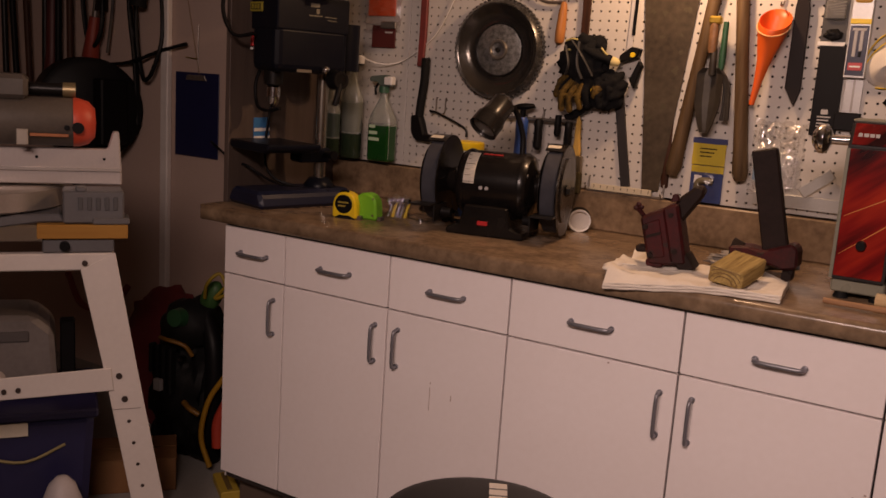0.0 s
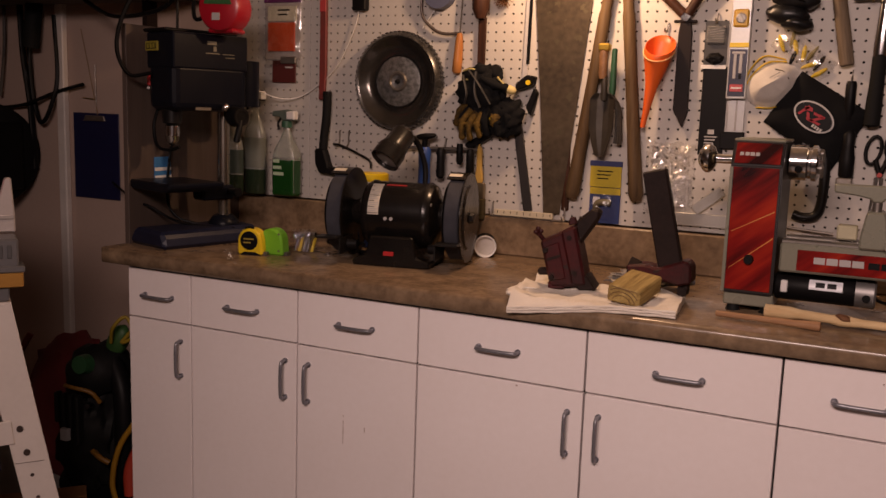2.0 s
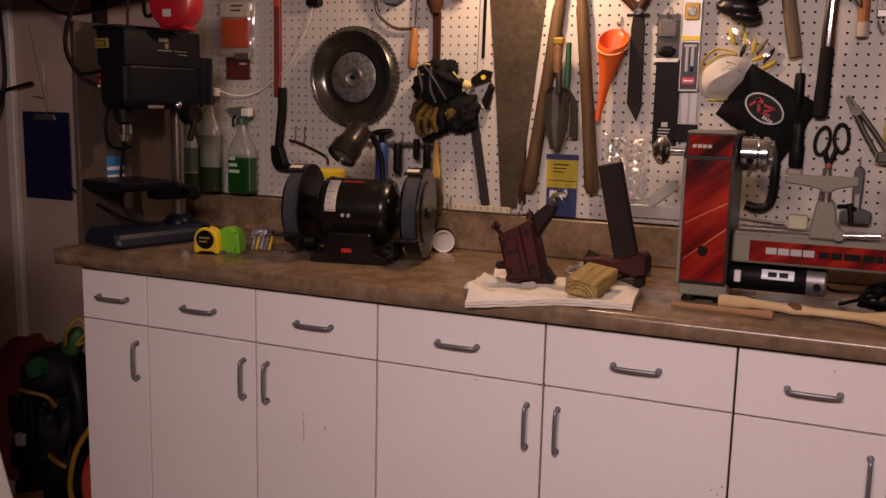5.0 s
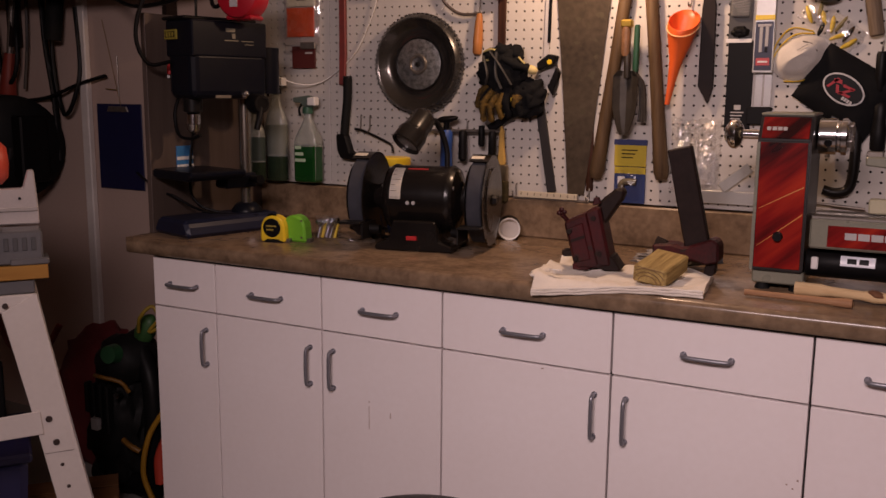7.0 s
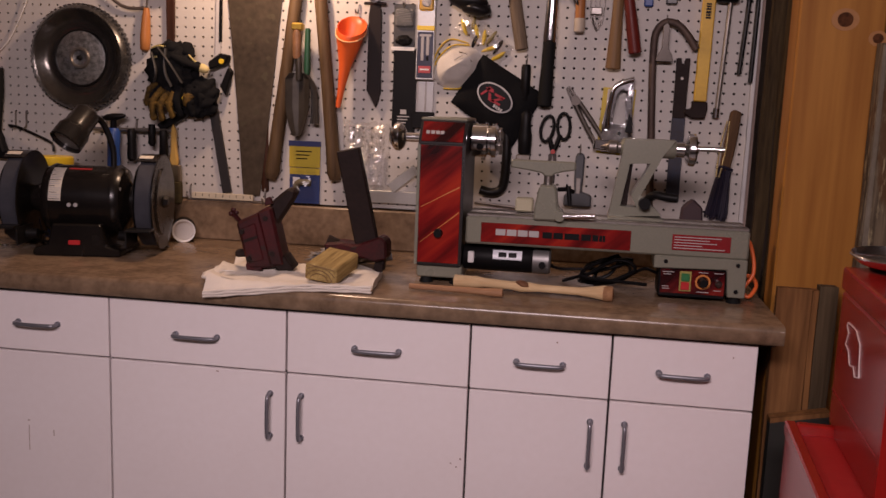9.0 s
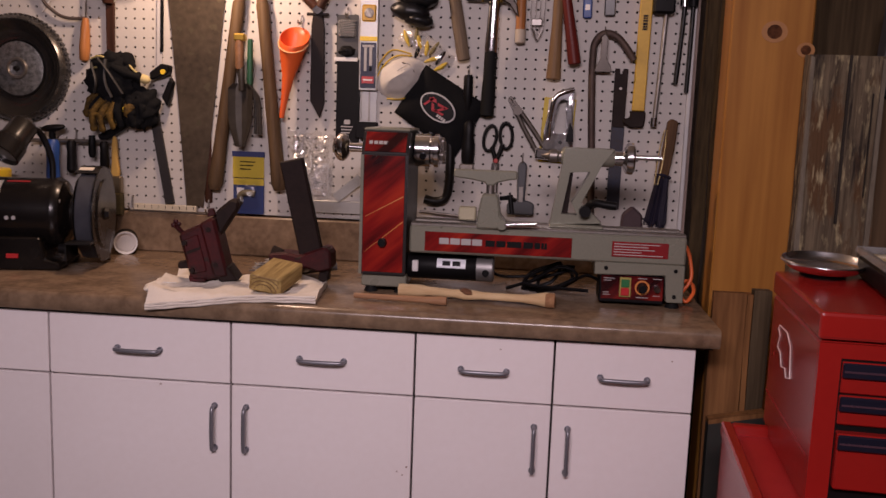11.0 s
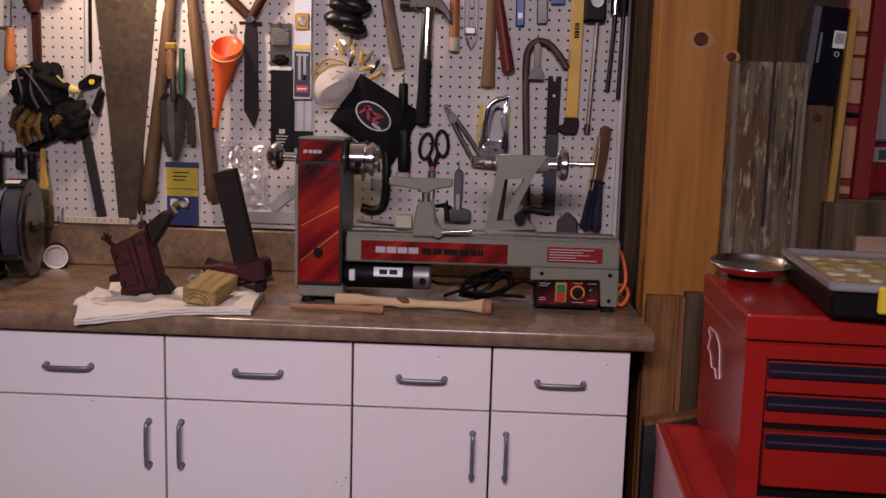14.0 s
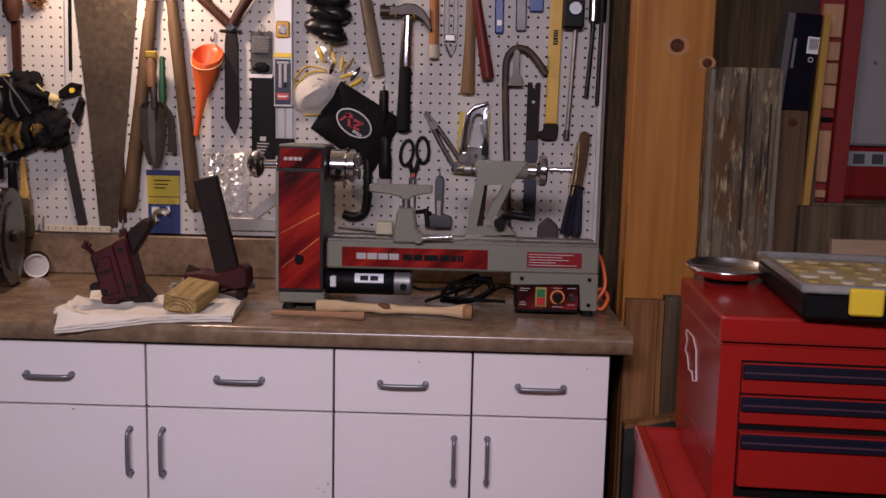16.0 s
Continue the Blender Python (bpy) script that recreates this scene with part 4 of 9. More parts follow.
    ob = part("power_cord", U([(-0.50, 2.33, TOP + 0.03), (-0.53, 2.36, TOP + 0.045), (-0.57, 2.40, TOP + 0.04), (-0.61, 2.42, TOP + 0.012), (-0.575, 2.44, TOP + 0.006), (-0.54, 2.40, TOP + 0.03), (-0.50, 2.42, TOP + 0.012), (-0.45, 2.36, TOP + 0.006), (-0.37, 2.38, TOP + 0.02), (-0.33, 2.36, TOP + 0.02)], 0.004, 8, 6), BLACK, smooth=60)
    tagged(ob, "black power cord curled behind the grinder", "cord")
    coil = [(-0.535 + (0.040 + 0.004 * (k % 3)) * math.cos(k * 1.05), 2.395 + 0.016 * math.sin(k * 0.7), TOP + 0.044 + (0.032 + 0.003 * (k % 2)) * math.sin(k * 1.05)) for k in range(15)]
    ob = part("power_cord", U([(-0.43, 2.33, TOP + 0.03)] + coil + [(-0.56, 2.44, TOP + 0.006), (-0.64, 2.47, TOP + 0.006)], 0.0042, 8, 5), BLACK, smooth=60)
    tagged(ob, "coil of black power cord standing beside the grinder", "cord")


bench_grinder()


def drill_press():
    t = thing("drill_press", pose(-0.932, 2.30, TOP, 0, 0, -16), "small dark navy bench drill press in the corner", "drill press")
    navy = mat("navy_enamel", (0.004, 0.005, 0.010), 0.32, 0, (0.009, 0.009, 0.012), 7, 90, 0.6, spec=0.14)
    bm = P([(-0.095, 0.0), (-0.095, 0.022), (-0.074, 0.050), (0.070, 0.050), (0.086, 0.022), (0.086, 0.0)], -0.225, 0.10, 0.010)
    part("base", bm, mat("navy_base", (0.012, 0.015, 0.036), 0.4, 0, (0.007, 0.008, 0.02), 9, 90, 0.6, spec=0.3), t)
    part("column_flange", T([(0.046, 0.048), (0.046, 0.056), (0.034, 0.072), (0.026, 0.078)], pose(0, 0.03, 0), 24), navy, t, smooth=40)
    part("column", C((0, 0.03, 0.06), (0, 0.03, 0.43), 0.018, seg=24), mat("column_steel", (0.42, 0.38, 0.33), 0.22, 0.95), t, "bare steel column", smooth=40)
    tb = part("table", P([(-0.080, 0.160), (-0.105, 0.172), (-0.105, 0.186), (0.115, 0.186), (0.115, 0.172), (0.090, 0.160)], -0.225, -0.045, 0.004), navy, t)
    part("table_arm", B(-0.030, 0.030, -0.06, 0.05, 0.125, 0.168, 0.006), navy, tb)
    part("table_clamp", C((0.03, 0.03, 0.15), (0.075, 0.03, 0.15), 0.010, 0.014, 12), BLACK, tb, smooth=40)
    hd = part("head", B(-0.050, 0.082, -0.188, 0.060, 0.385, 0.520, 0.022, seg=3), navy, t)
    part("belt_cover", B(-0.052, 0.084, -0.189, 0.057, 0.500, 0.600, 0.006, seg=2), navy, t, "navy belt cover on top of the drill press")
    part("motor", C((0.0, 0.10, 0.40), (0.0, 0.10, 0.535), 0.048, seg=28), navy, t, smooth=40)
    part("front_badge", B(-0.048, 0.012, -0.1945, -0.188, 0.548, 0.574, 0.0004), mat("badge_yellow", (0.30, 0.24, 0.03), 0.5), hd, "dull yellow maker badge")
    part("badge_window", B(-0.043, 0.007, -0.1952, -0.1944, 0.553, 0.569, 0.0003), navy, hd)
    part("switch_box", B(-0.060, -0.046, -0.185, -0.160, 0.452, 0.478, 0.003), mat("switch_red", (0.5, 0.02, 0.02), 0.4), hd, "small red switch")
    part("indicator", C((-0.046, -0.1855, 0.446), (-0.046, -0.190, 0.446), 0.004, seg=10), WHITEPL, hd)
    part("quill", T([(0.028, 0.395), (0.026, 0.350), (0.014, 0.345)], pose(0.014, -0.150, 0), 20), BLACKMETAL, t, smooth=40)
    part("chuck", T([(0.014, 0.346), (0.020, 0.342), (0.021, 0.315), (0.019, 0.312), (0.018, 0.300), (0.007, 0.285)], pose(0.014, -0.150, 0), 20), CHROME, t, "steel drill chuck", smooth=35)
    part("top_lid", B(-0.060, 0.060, -0.196, 0.040, 0.600, 0.610, 0.004), BLACK, t, "flat black pulley lid")
    for k, (y0, y1, z0, z1) in enumerate(((-0.080, -0.050, 0.570, 0.580), (-0.060, -0.050, 0.552, 0.566), (-0.085, -0.040, 0.545, 0.548), (-0.030, 0.010, 0.545, 0.547), (-0.020, 0.010, 0.536, 0.538))):
        part("side_mark", B(0.0838, 0.0850, y0, y1, z0, z1), mat("dim_cream", (0.16, 0.14, 0.10), 0.5), hd)
    lever = part("side_hub", C((0.080, 0.012, 0.372), (0.116, 0.012, 0.372), 0.030, 0.026, 24), BLACK, t, "black lever hub", smooth=40)
    part("hub_ring", T([(0.018, 0), (0.024, 0), (0.024, 0.002), (0.018, 0.002), (0.018, 0)], Matrix.Translation((0.1165, 0.012, 0.372)) @ Matrix.Rotation(math.pi / 2, 4, "Y"), 24), BLACKMETAL, lever)
    part("lever_grip", U([(0.110, 0.012, 0.360), (0.118, 0.000, 0.330), (0.120, -0.010, 0.300)], 0.009, 8, 4), BLACK, lever, smooth=60)
    part("ball_knob", lump(bmesh.new(), 0.012, 0.012, 0.012, pose(0.096, -0.030, 0.398), 0.0), CHROME, t, "polished ball knob", smooth=70)
    part("quill_scale", B(0.0838, 0.0856, -0.120, -0.070, 0.388, 0.396), STEEL, hd)
    for k in range(3):
        part("badge_letter", B(-0.038 + k * 0.015, -0.028 + k * 0.015, -0.1958, -0.1950, 0.555, 0.567), mat("badge_yellow", (0.30, 0.24, 0.03), 0.5), hd)
    part("red_lead", U([(-0.058, -0.150, 0.505), (-0.062, -0.170, 0.490), (-0.056, -0.180, 0.470)], 0.004, 6, 4), mat("switch_red", (0.5, 0.02, 0.02), 0.4), t)
    part("depth_loop", U([(-0.040, -0.16, 0.395), (-0.050, -0.17, 0.34), (-0.025, -0.175, 0.285), (0.025, -0.17, 0.275), (0.065, -0.16, 0.285)], 0.005, 8, 5), BLACK, t, smooth=60)
    # a blue and white wrapper card pinned to the end panel behind the table
    p = thing("wrapper_card", pose(-1.0775, 2.235, 1.130, 0, 0, 0), "small blue and white printed card on the end panel", "card")
    part("card", B(0.0, 0.003, -0.034, 0.034, -0.055, 0.030, 0.0005), mat("card_blue", (0.03, 0.19, 0.45), 0.5), p)
    for z in (-0.006, -0.030):
        part("white_band", B(0.0028, 0.0042, -0.034, 0.034, z - 0.005, z + 0.005), WHITEPL, p)


drill_press()


def tape_measures():
    for x, y, z, rz, body, face, lab in ((-0.688, 2.165, TOP, 12, YELLOW, BLACK, "yellow tape measure with a black round face"), (-0.640, 2.200, TOP, 4, GREEN, GREEN, "bright green tape measure standing on its edge")):
        t = thing("tape_measure", pose(x, y, z, 0, 0, rz), lab, "tape measure", "tape measures")
        pts = [(-0.036, 0.0), (-0.038, 0.012), (-0.036, 0.048), (-0.026, 0.066), (-0.008, 0.074), (0.010, 0.073), (0.026, 0.064), (0.034, 0.046), (0.036, 0.014), (0.036, 0.0)]
        part("case", P(pts, -0.020, 0.020, 0.005), body, t)
        if body is YELLOW:
            part("face", T([(0.0, 0.001), (0.024, 0.001), (0.026, 0.0)], Matrix.Translation((-0.002, -0.0205, 0.040)) @ Matrix.Rotation(math.pi / 2, 4, "X"), 28), BLACK, t)
            for k in range(2):
                part("label_bar", B(-0.018, 0.012 - k * 0.008, -0.0222, -0.0214, 0.043 - k * 0.010, 0.047 - k * 0.010), mat("dull_gold", (0.35, 0.26, 0.04), 0.5), t)
            part("thumb_grip", U([(-0.016, -0.012, 0.071), (-0.006, -0.012, 0.076), (0.008, -0.012, 0.074)], 0.004, 6, 4), BLACK, t)
            part("rubber_base", P([(-0.030, -0.0), (-0.016, 0.010), (0.018, 0.010), (0.034, 0.0)], -0.0215, 0.0215, 0.002), RUBBER, t)
        else:
            for zz in (0.014, 0.060):
                part("screw", C((0.026, -0.0205, zz), (0.026, -0.0225, zz), 0.003, seg=10), STEEL, t)
        part("hook", B(0.034, 0.046, -0.010, 0.010, 0.0, 0.010, 0.001), STEEL, t)
    t = thing("bit_pack", pose(-0.592, 2.275, TOP, 0, 0, 18), "clear plastic pack of small bright drill bits", "bit pack")
    bm = crinkled(0.080, 0.066, 0.020, 0.012, 7, 6, 4)
    bmesh.ops.translate(bm, verts=bm.verts, vec=(0, 0, 0.035))
    film = part("pack", bm, FILM, t, "crinkled clear film")
    film.visible_shadow = False
    for k in range(5):
        part("bit", C((-0.026 + k * 0.012, -0.006, 0.004), (-0.016 + k * 0.012, 0.004, 0.050 + 0.006 * (k % 2)), 0.0048, 0.0035, 10), YELLOW if k in (1, 4) else CHROME, t, smooth=40)
        part("socket", T([(0.0055, 0.0), (0.0075, 0.002), (0.0075, 0.014), (0.0050, 0.016)], pose(-0.022 + k * 0.012, -0.010 - 0.004 * (k % 2), 0.046, 60 - 25 * k, 20, 0), 14), CHROME, t, smooth=40)
    t = thing("small_wrench", pose(-0.560, 2.295, TOP + 0.003, 0, 0, -6), "small bright steel wrench lying on the worktop", "wrench")
    part("shank", B(-0.03, 0.03, -0.003, 0.003, -0.0015, 0.0015, 0.001), CHROME, t)
    part("jaw", T([(0.004, -0.002), (0.008, -0.002), (0.008, 0.002), (0.004, 0.002), (0.004, -0.002)], pose(0.036, 0, 0), 16), CHROME, t)


tape_measures()


def bench_small():
    t = thing("paper_roll", pose(-0.154, 2.545, TOP + 0.0315, 0, 0, 0), "white cardboard roll lying on its side, open end out", "roll")
    m = Matrix.Rotation(radians(24), 4, "Z") @ Matrix.Rotation(math.pi / 2, 4, "X")
    part("tube", T([(0.027, 0.036), (0.031, 0.037), (0.031, -0.030), (0.027, -0.031), (0.027, 0.036)], m, 30), WHITEPL, t, smooth=40)
    part("dark_wrap", T([(0.0312, 0.026), (0.0314, 0.024), (0.0314, -0.028), (0.0312, -0.029)], m, 30, caps=False), BLACK, t, smooth=40)
    part("inner", T([(0.0268, 0.018), (0.0, 0.016)], m, 30), mat("pale_card", (0.70, 0.64, 0.58), 0.8), t)
    t = thing("paste_tub", pose(-0.508, 2.50, TOP), "small blue tub with a yellow lid behind the grinder", "tub")
    part("tub", T([(0.040, 0), (0.043, 0.01), (0.045, 0.16), (0.046, 0.165)], None, 28), BLUE, t, smooth=40)
    part("white_band", T([(0.0458, 0.150), (0.0464, 0.151), (0.0466, 0.195), (0.046, 0.196)], None, 28), WHITEPL, t, smooth=40)
    part("lid", T([(0.048, 0.196), (0.049, 0.198), (0.049, 0.217), (0.045, 0.220), (0.0, 0.220)], None, 28), YELLOW, t, "yellow screw lid", smooth=35)


bench_small()

# ---- tools on the pegboard ----
TOOLWOOD = wood("tool_handle_wood", (0.40, 0.24, 0.12), (0.23, 0.125, 0.06), 50, 4, 0.55, 0.15)
GREYWOOD = wood("grey_handle_wood", (0.185, 0.135, 0.092), (0.10, 0.070, 0.046), 50, 4, 0.7, 0.25)
REDWOOD = wood("red_handle_wood", (0.140, 0.018, 0.012), (0.07, 0.010, 0.008), 40, 4, 0.4, 0.1)
BROWNGRIP = wood("brown_handle", (0.068, 0.026, 0.014), (0.028, 0.011, 0.006), 40, 4, 0.5, 0.1)
RUSTSTEEL = mat("stained_saw_steel", (0.150, 0.112, 0.074), 0.40, 0.65, (0.055, 0.039, 0.027), 6, 60, 1.0, 0.15, wear=(0.125, 0.10, 0.062))
FABRIC = mat("black_fabric", (0.007, 0.007, 0.008), 0.9, 0, (0.012, 0.012, 0.012), 18, 500, 0.6, 0.5, spec=0.1)
CLEAR = mat("clear_plastic", (0.85, 0.85, 0.85), 0.12, 0, alpha_glass=0.85, mix=0.05)


def hung(name, x, z, label, category, tilt=0.0, group="tools on the pegboard", y=None):
    return thing(name, pose(x, WY if y is None else y, z, 0, tilt, 0), label, category, group)


def hook(t, z=0.0, x=0.0, reach=0.03):
    part("peg_hook", U([(x, 0.004, z + 0.022), (x, -0.004, z + 0.022), (x, -0.006, z + 0.010), (x, -0.006, z), (x, -reach, z), (x, -reach - 0.005, z + 0.008)], 0.002, 6, 3), STEEL, t)


def along(x0, z0, x1, z1):
    """Middle, length and lean of a straight tool between two points of the board."""
    return (x0 + x1) / 2, (z0 + z1) / 2, math.hypot(x1 - x0, z1 - z0), math.degrees(math.atan2(x0 - x1, z0 - z1))


def oval_bar(profile, flat=0.75, y=-0.02, seg=18):
    bm = bmesh.new()
    turned(bm, profile, None, seg)
    for v in bm.verts:
        v.co.y = v.co.y * flat + y
    return bm


def spirit_level():
    t = hung("spirit_level", 0.501, 1.378, "packaged aluminium spirit level with yellow vial frames", "level")
    part("body", B(-0.024, 0.024, -0.022, -0.002, 0.0, 0.42, 0.0015), mat("level_silver", (0.55, 0.54, 0.52), 0.35, 0.5), t)
    part("vial_frame", B(-0.019, 0.019, -0.026, -0.020, 0.178, 0.222, 0.004), mat("amber_plastic", (0.52, 0.30, 0.03), 0.35), t, "yellow vial frame")
    part("vial", T([(0.0, 0.001), (0.010, 0.001), (0.013, 0.0)], Matrix.Translation((0, -0.026, 0.200)) @ Matrix.Rotation(math.pi / 2, 4, "X"), 20), STEEL, t)
    part("vial_tube", box(bmesh.new(), -0.0035, 0.0035, -0.029, -0.026, -0.012, 0.012, 0.001, pose(0, 0, 0.2, 0, -30, 0)), GREYINK, t)
    part("yellow_band", B(-0.0235, 0.0235, -0.0245, -0.0215, 0.128, 0.140, 0.001), YELLOW, t)
    part("pack_window", B(-0.021, 0.021, -0.0245, -0.021, 0.006, 0.124, 0.001), mat("pack_navy", (0.02, 0.022, 0.05), 0.3), t)
    for x0, x1, z0, z1 in ((-0.011, -0.003, 0.050, 0.112), (0.003, 0.011, 0.064, 0.112), (-0.016, 0.016, 0.112, 0.118)):
        part("vial_strip", B(x0, x1, -0.0262, -0.0245, z0, z1, 0.001), mat("pack_grey", (0.40, 0.38, 0.37), 0.3), t)
    part("vial_bubble", B(0.003, 0.010, -0.0268, -0.0245, 0.050, 0.062, 0.001), BLACK, t)
    part("red_tag", B(-0.016, 0.016, -0.0262, -0.0245, 0.018, 0.036, 0.0005), mat("tag_red", (0.50, 0.06, 0.06), 0.4), t)
    part("text_line", B(-0.012, 0.012, -0.0268, -0.0261, 0.025, 0.029), WHITEPL, t)


def carded():
    t = hung("drill_bit_card", 0.440, 1.457, "grey and black carded set of small bits", "blister card")
    part("card", B(-0.029, 0.029, -0.004, -0.002, 0.0, 0.117, 0.0005), mat("card_grey", (0.045, 0.042, 0.040), 0.5), t)
    part("blister", B(-0.024, 0.024, -0.016, -0.004, 0.058, 0.104, 0.004), CLEAR, t)
    for k in range(5):
        part("bit", C((-0.020 + k * 0.003, -0.009, 0.092 - k * 0.005), (0.020, -0.009, 0.100 - k * 0.007), 0.0012, seg=6), STEEL, t)
    part("lower_pack", lump(bmesh.new(), 0.022, 0.008, 0.014, pose(0, -0.008, 0.022), 0.3, 14, 3, 1.0), BLACK, t)
    part("white_edge", B(-0.034, 0.029, -0.0065, -0.002, -0.004, 0.006, 0.0005), WHITEPL, t)
    hook(t, 0.112)
    t = hung("sanding_strip", 0.446, 1.232, "long black carded strip hanging under the bit card", "strip")
    part("strip", B(-0.033, 0.031, -0.006, -0.002, 0.0, 0.226, 0.001), BLACK, t)
    for k in range(4):
        part("text_line", B(-0.018, 0.014 - 0.004 * k, -0.0066, -0.0058, 0.046 - k * 0.008, 0.049 - k * 0.008), GREYINK, t)
    part("emblem", B(-0.010, 0.006, -0.0066, -0.0058, 0.054, 0.066), GREYINK, t)
    t = hung("small_square", 0.503, 1.250, "small grey steel square with a black stock", "square")
    part("blade", B(-0.020, 0.021, -0.005, -0.002, 0.044, 0.128, 0.0006), mat("square_grey", (0.42, 0.41, 0.40), 0.35, 0.7), t)
    part("groove", B(-0.002, 0.003, -0.0058, -0.005, 0.046, 0.126), STEEL, t)
    part("stock", B(-0.034, 0.026, -0.014, -0.002, 0.0, 0.044, 0.002), BLACK, t)


def dust_mask():
    t = hung("dust_mask", 0.590, 1.420, "white moulded dust mask with yellow straps in its pack", "dust mask", -32)
    bm = bmesh.new()
    turned(bm, [(0.0, 0.046), (0.016, 0.044), (0.034, 0.034), (0.050, 0.018), (0.056, 0.006), (0.063, 0.002), (0.064, 0.0)], Matrix.Translation((0, -0.004, 0)) @ Matrix.Rotation(math.pi / 2, 4, "X"), 36)
    for v in bm.verts:
        x, z = v.co.x, v.co.z
        v.co.x = x * (1.16 if x < 0 else 0.98)
        v.co.z = z * (0.80 - 2.2 * x) + 0.004 * noise.noise(Vector((x * 40, z * 40, 2.0)))
        v.co.y -= 0.010 * max(0.0, 1 - abs(z) / 0.012) * max(0.0, 1 - abs(x) / 0.06) + 0.003 * noise.noise(Vector((x * 60, z * 60, 7.0)))
    part("shell", bm, mat("mask_white", (0.66, 0.62, 0.57), 0.9, 0, (0.50, 0.46, 0.42), 14, 300, 0.8, 0.4), t, smooth=50)
    part("nose_clip", U([(0.020, -0.036, 0.026), (0.034, -0.034, 0.010), (0.036, -0.034, -0.012)], 0.003, 6, 4, flat=0.5), STEEL, t)
    for k in range(3):
        part("printed_line", box(bmesh.new(), 0.006, 0.034 - 0.006 * k, -0.0012, 0.0, 0.006 - k * 0.007, 0.008 - k * 0.007, 0, pose(-0.006, -0.0485, 0.006)), GREYINK, t)
    for dz, bow in ((0.038, 0.014), (0.046, 0.024), (-0.046, -0.012)):
        part("strap", U([(-0.066, -0.006, dz * 0.7), (-0.030, -0.010, dz + bow * 0.6), (0.012, -0.010, dz + bow), (0.050, -0.008, dz * 0.8)], 0.0034, 6, 5, flat=0.5), YELLOW, t)
    t = hung("plastic_pack", 0.652, 1.492, "clear plastic pack with yellow earplugs inside", "pack", -54)
    film = part("film", crinkled(0.064, 0.158, 0.016, 0.009, 8, 14, 7), FILM, t, "crinkled clear film")
    film.visible_shadow = False
    rng = random.Random(21)
    for k in range(9):
        x, z, a = rng.uniform(-0.020, 0.020), -0.060 + k * 0.0145, rng.uniform(30, 150)
        part("earplug", lump(bmesh.new(), 0.0055, 0.004, 0.021, pose(x, -0.008, z, 0, a, 0), 0.25, 9, 3, k), (YELLOW, BLACK, YELLOW, mat("dull_olive", (0.24, 0.19, 0.06), 0.5))[k % 4], t, smooth=60)


def pouch():
    t = hung("fabric_pouch", 0.696, 1.335, "black fabric pouch with an oval red and white emblem", "pouch", y=WY - 0.006)
    c = [Vector((-0.042, 0.115)), Vector((0.124, 0.015)), Vector((0.045, -0.125)), Vector((-0.124, -0.012))]
    bm = bmesh.new()
    n = 18
    for lay in (0, 1):
        g = []
        for i in range(n + 1):
            row = []
            for j in range(n + 1):
                u, v = i / n, j / n
                p = (c[0] * (1 - u) + c[1] * u) * (1 - v) + (c[3] * (1 - u) + c[2] * u) * v
                e = min(u, 1 - u, v, 1 - v)
                puff = 0.022 * min(1, e * 5) ** 0.6 + 0.003 * noise.noise(Vector((p.x * 40, p.y * 40, 0)))
                row.append(bm.verts.new((p.x, -0.004 - (puff if lay else 0), p.y)))
            g.append(row)
        for i in range(n):
            for j in range(n):
                bm.faces.new((g[i][j], g[i + 1][j], g[i + 1][j + 1], g[i][j + 1]))
    bmesh.ops.remove_doubles(bm, verts=bm.verts, dist=0.0012)
    part("bag", bm, FABRIC, t, smooth=60)
    a = radians(-33)
    part("emblem_rim", P(disc_pts(-0.004, 0.004, 0.052, 0.033, 28, a), -0.0295, -0.020), mat("emblem_white", (0.55, 0.53, 0.52), 0.6), t)
    part("emblem_field", P(disc_pts(-0.004, 0.004, 0.048, 0.029, 28, a), -0.0305, -0.020), BLACK, t)
    m = pose(-0.010, 0, 0.008, 0, 33, 0)
    er = mat("emblem_red", (0.40, 0.02, 0.03), 0.6)
    for pts in ([(-0.030, -0.014), (-0.024, -0.014), (-0.012, 0.016), (-0.019, 0.016)], [(-0.026, 0.010), (-0.008, 0.016), (-0.002, 0.008), (-0.020, 0.003)], [(-0.014, 0.002), (-0.006, 0.002), (0.006, -0.015), (-0.003, -0.015)], [(0.000, 0.010), (0.030, 0.014), (0.030, 0.008), (0.004, 0.004)], [(0.022, 0.010), (0.030, 0.010), (0.010, -0.012), (0.002, -0.012)], [(0.002, -0.008), (0.030, -0.005), (0.029, -0.011), (0.002, -0.014)]):
        part("emblem_stroke", plate(bmesh.new(), pts, -0.0315, -0.030, 0, m), er, t)
    for k in range(4):
        part("letter_mark", plate(bmesh.new(), [(0.016 + k * 0.007, -0.022), (0.021 + k * 0.007, -0.022), (0.021 + k * 0.007, -0.014), (0.016 + k * 0.007, -0.014)], -0.0316, -0.030, 0, m), mat("emblem_white", (0.55, 0.53, 0.52), 0.6), t)
    t = hung("nail_gun_grip", 0.775, 1.19, "black rubber-handled tool under the pouch", "hand tool")
    part("grip", oval_bar([(0.010, 0.0), (0.017, 0.01), (0.018, 0.05), (0.014, 0.08), (0.016, 0.11), (0.008, 0.12)]), BLACK, t, smooth=40)
    part("band", B(-0.020, 0.016, -0.036, -0.004, -0.012, 0.004, 0.002), STEEL, t)


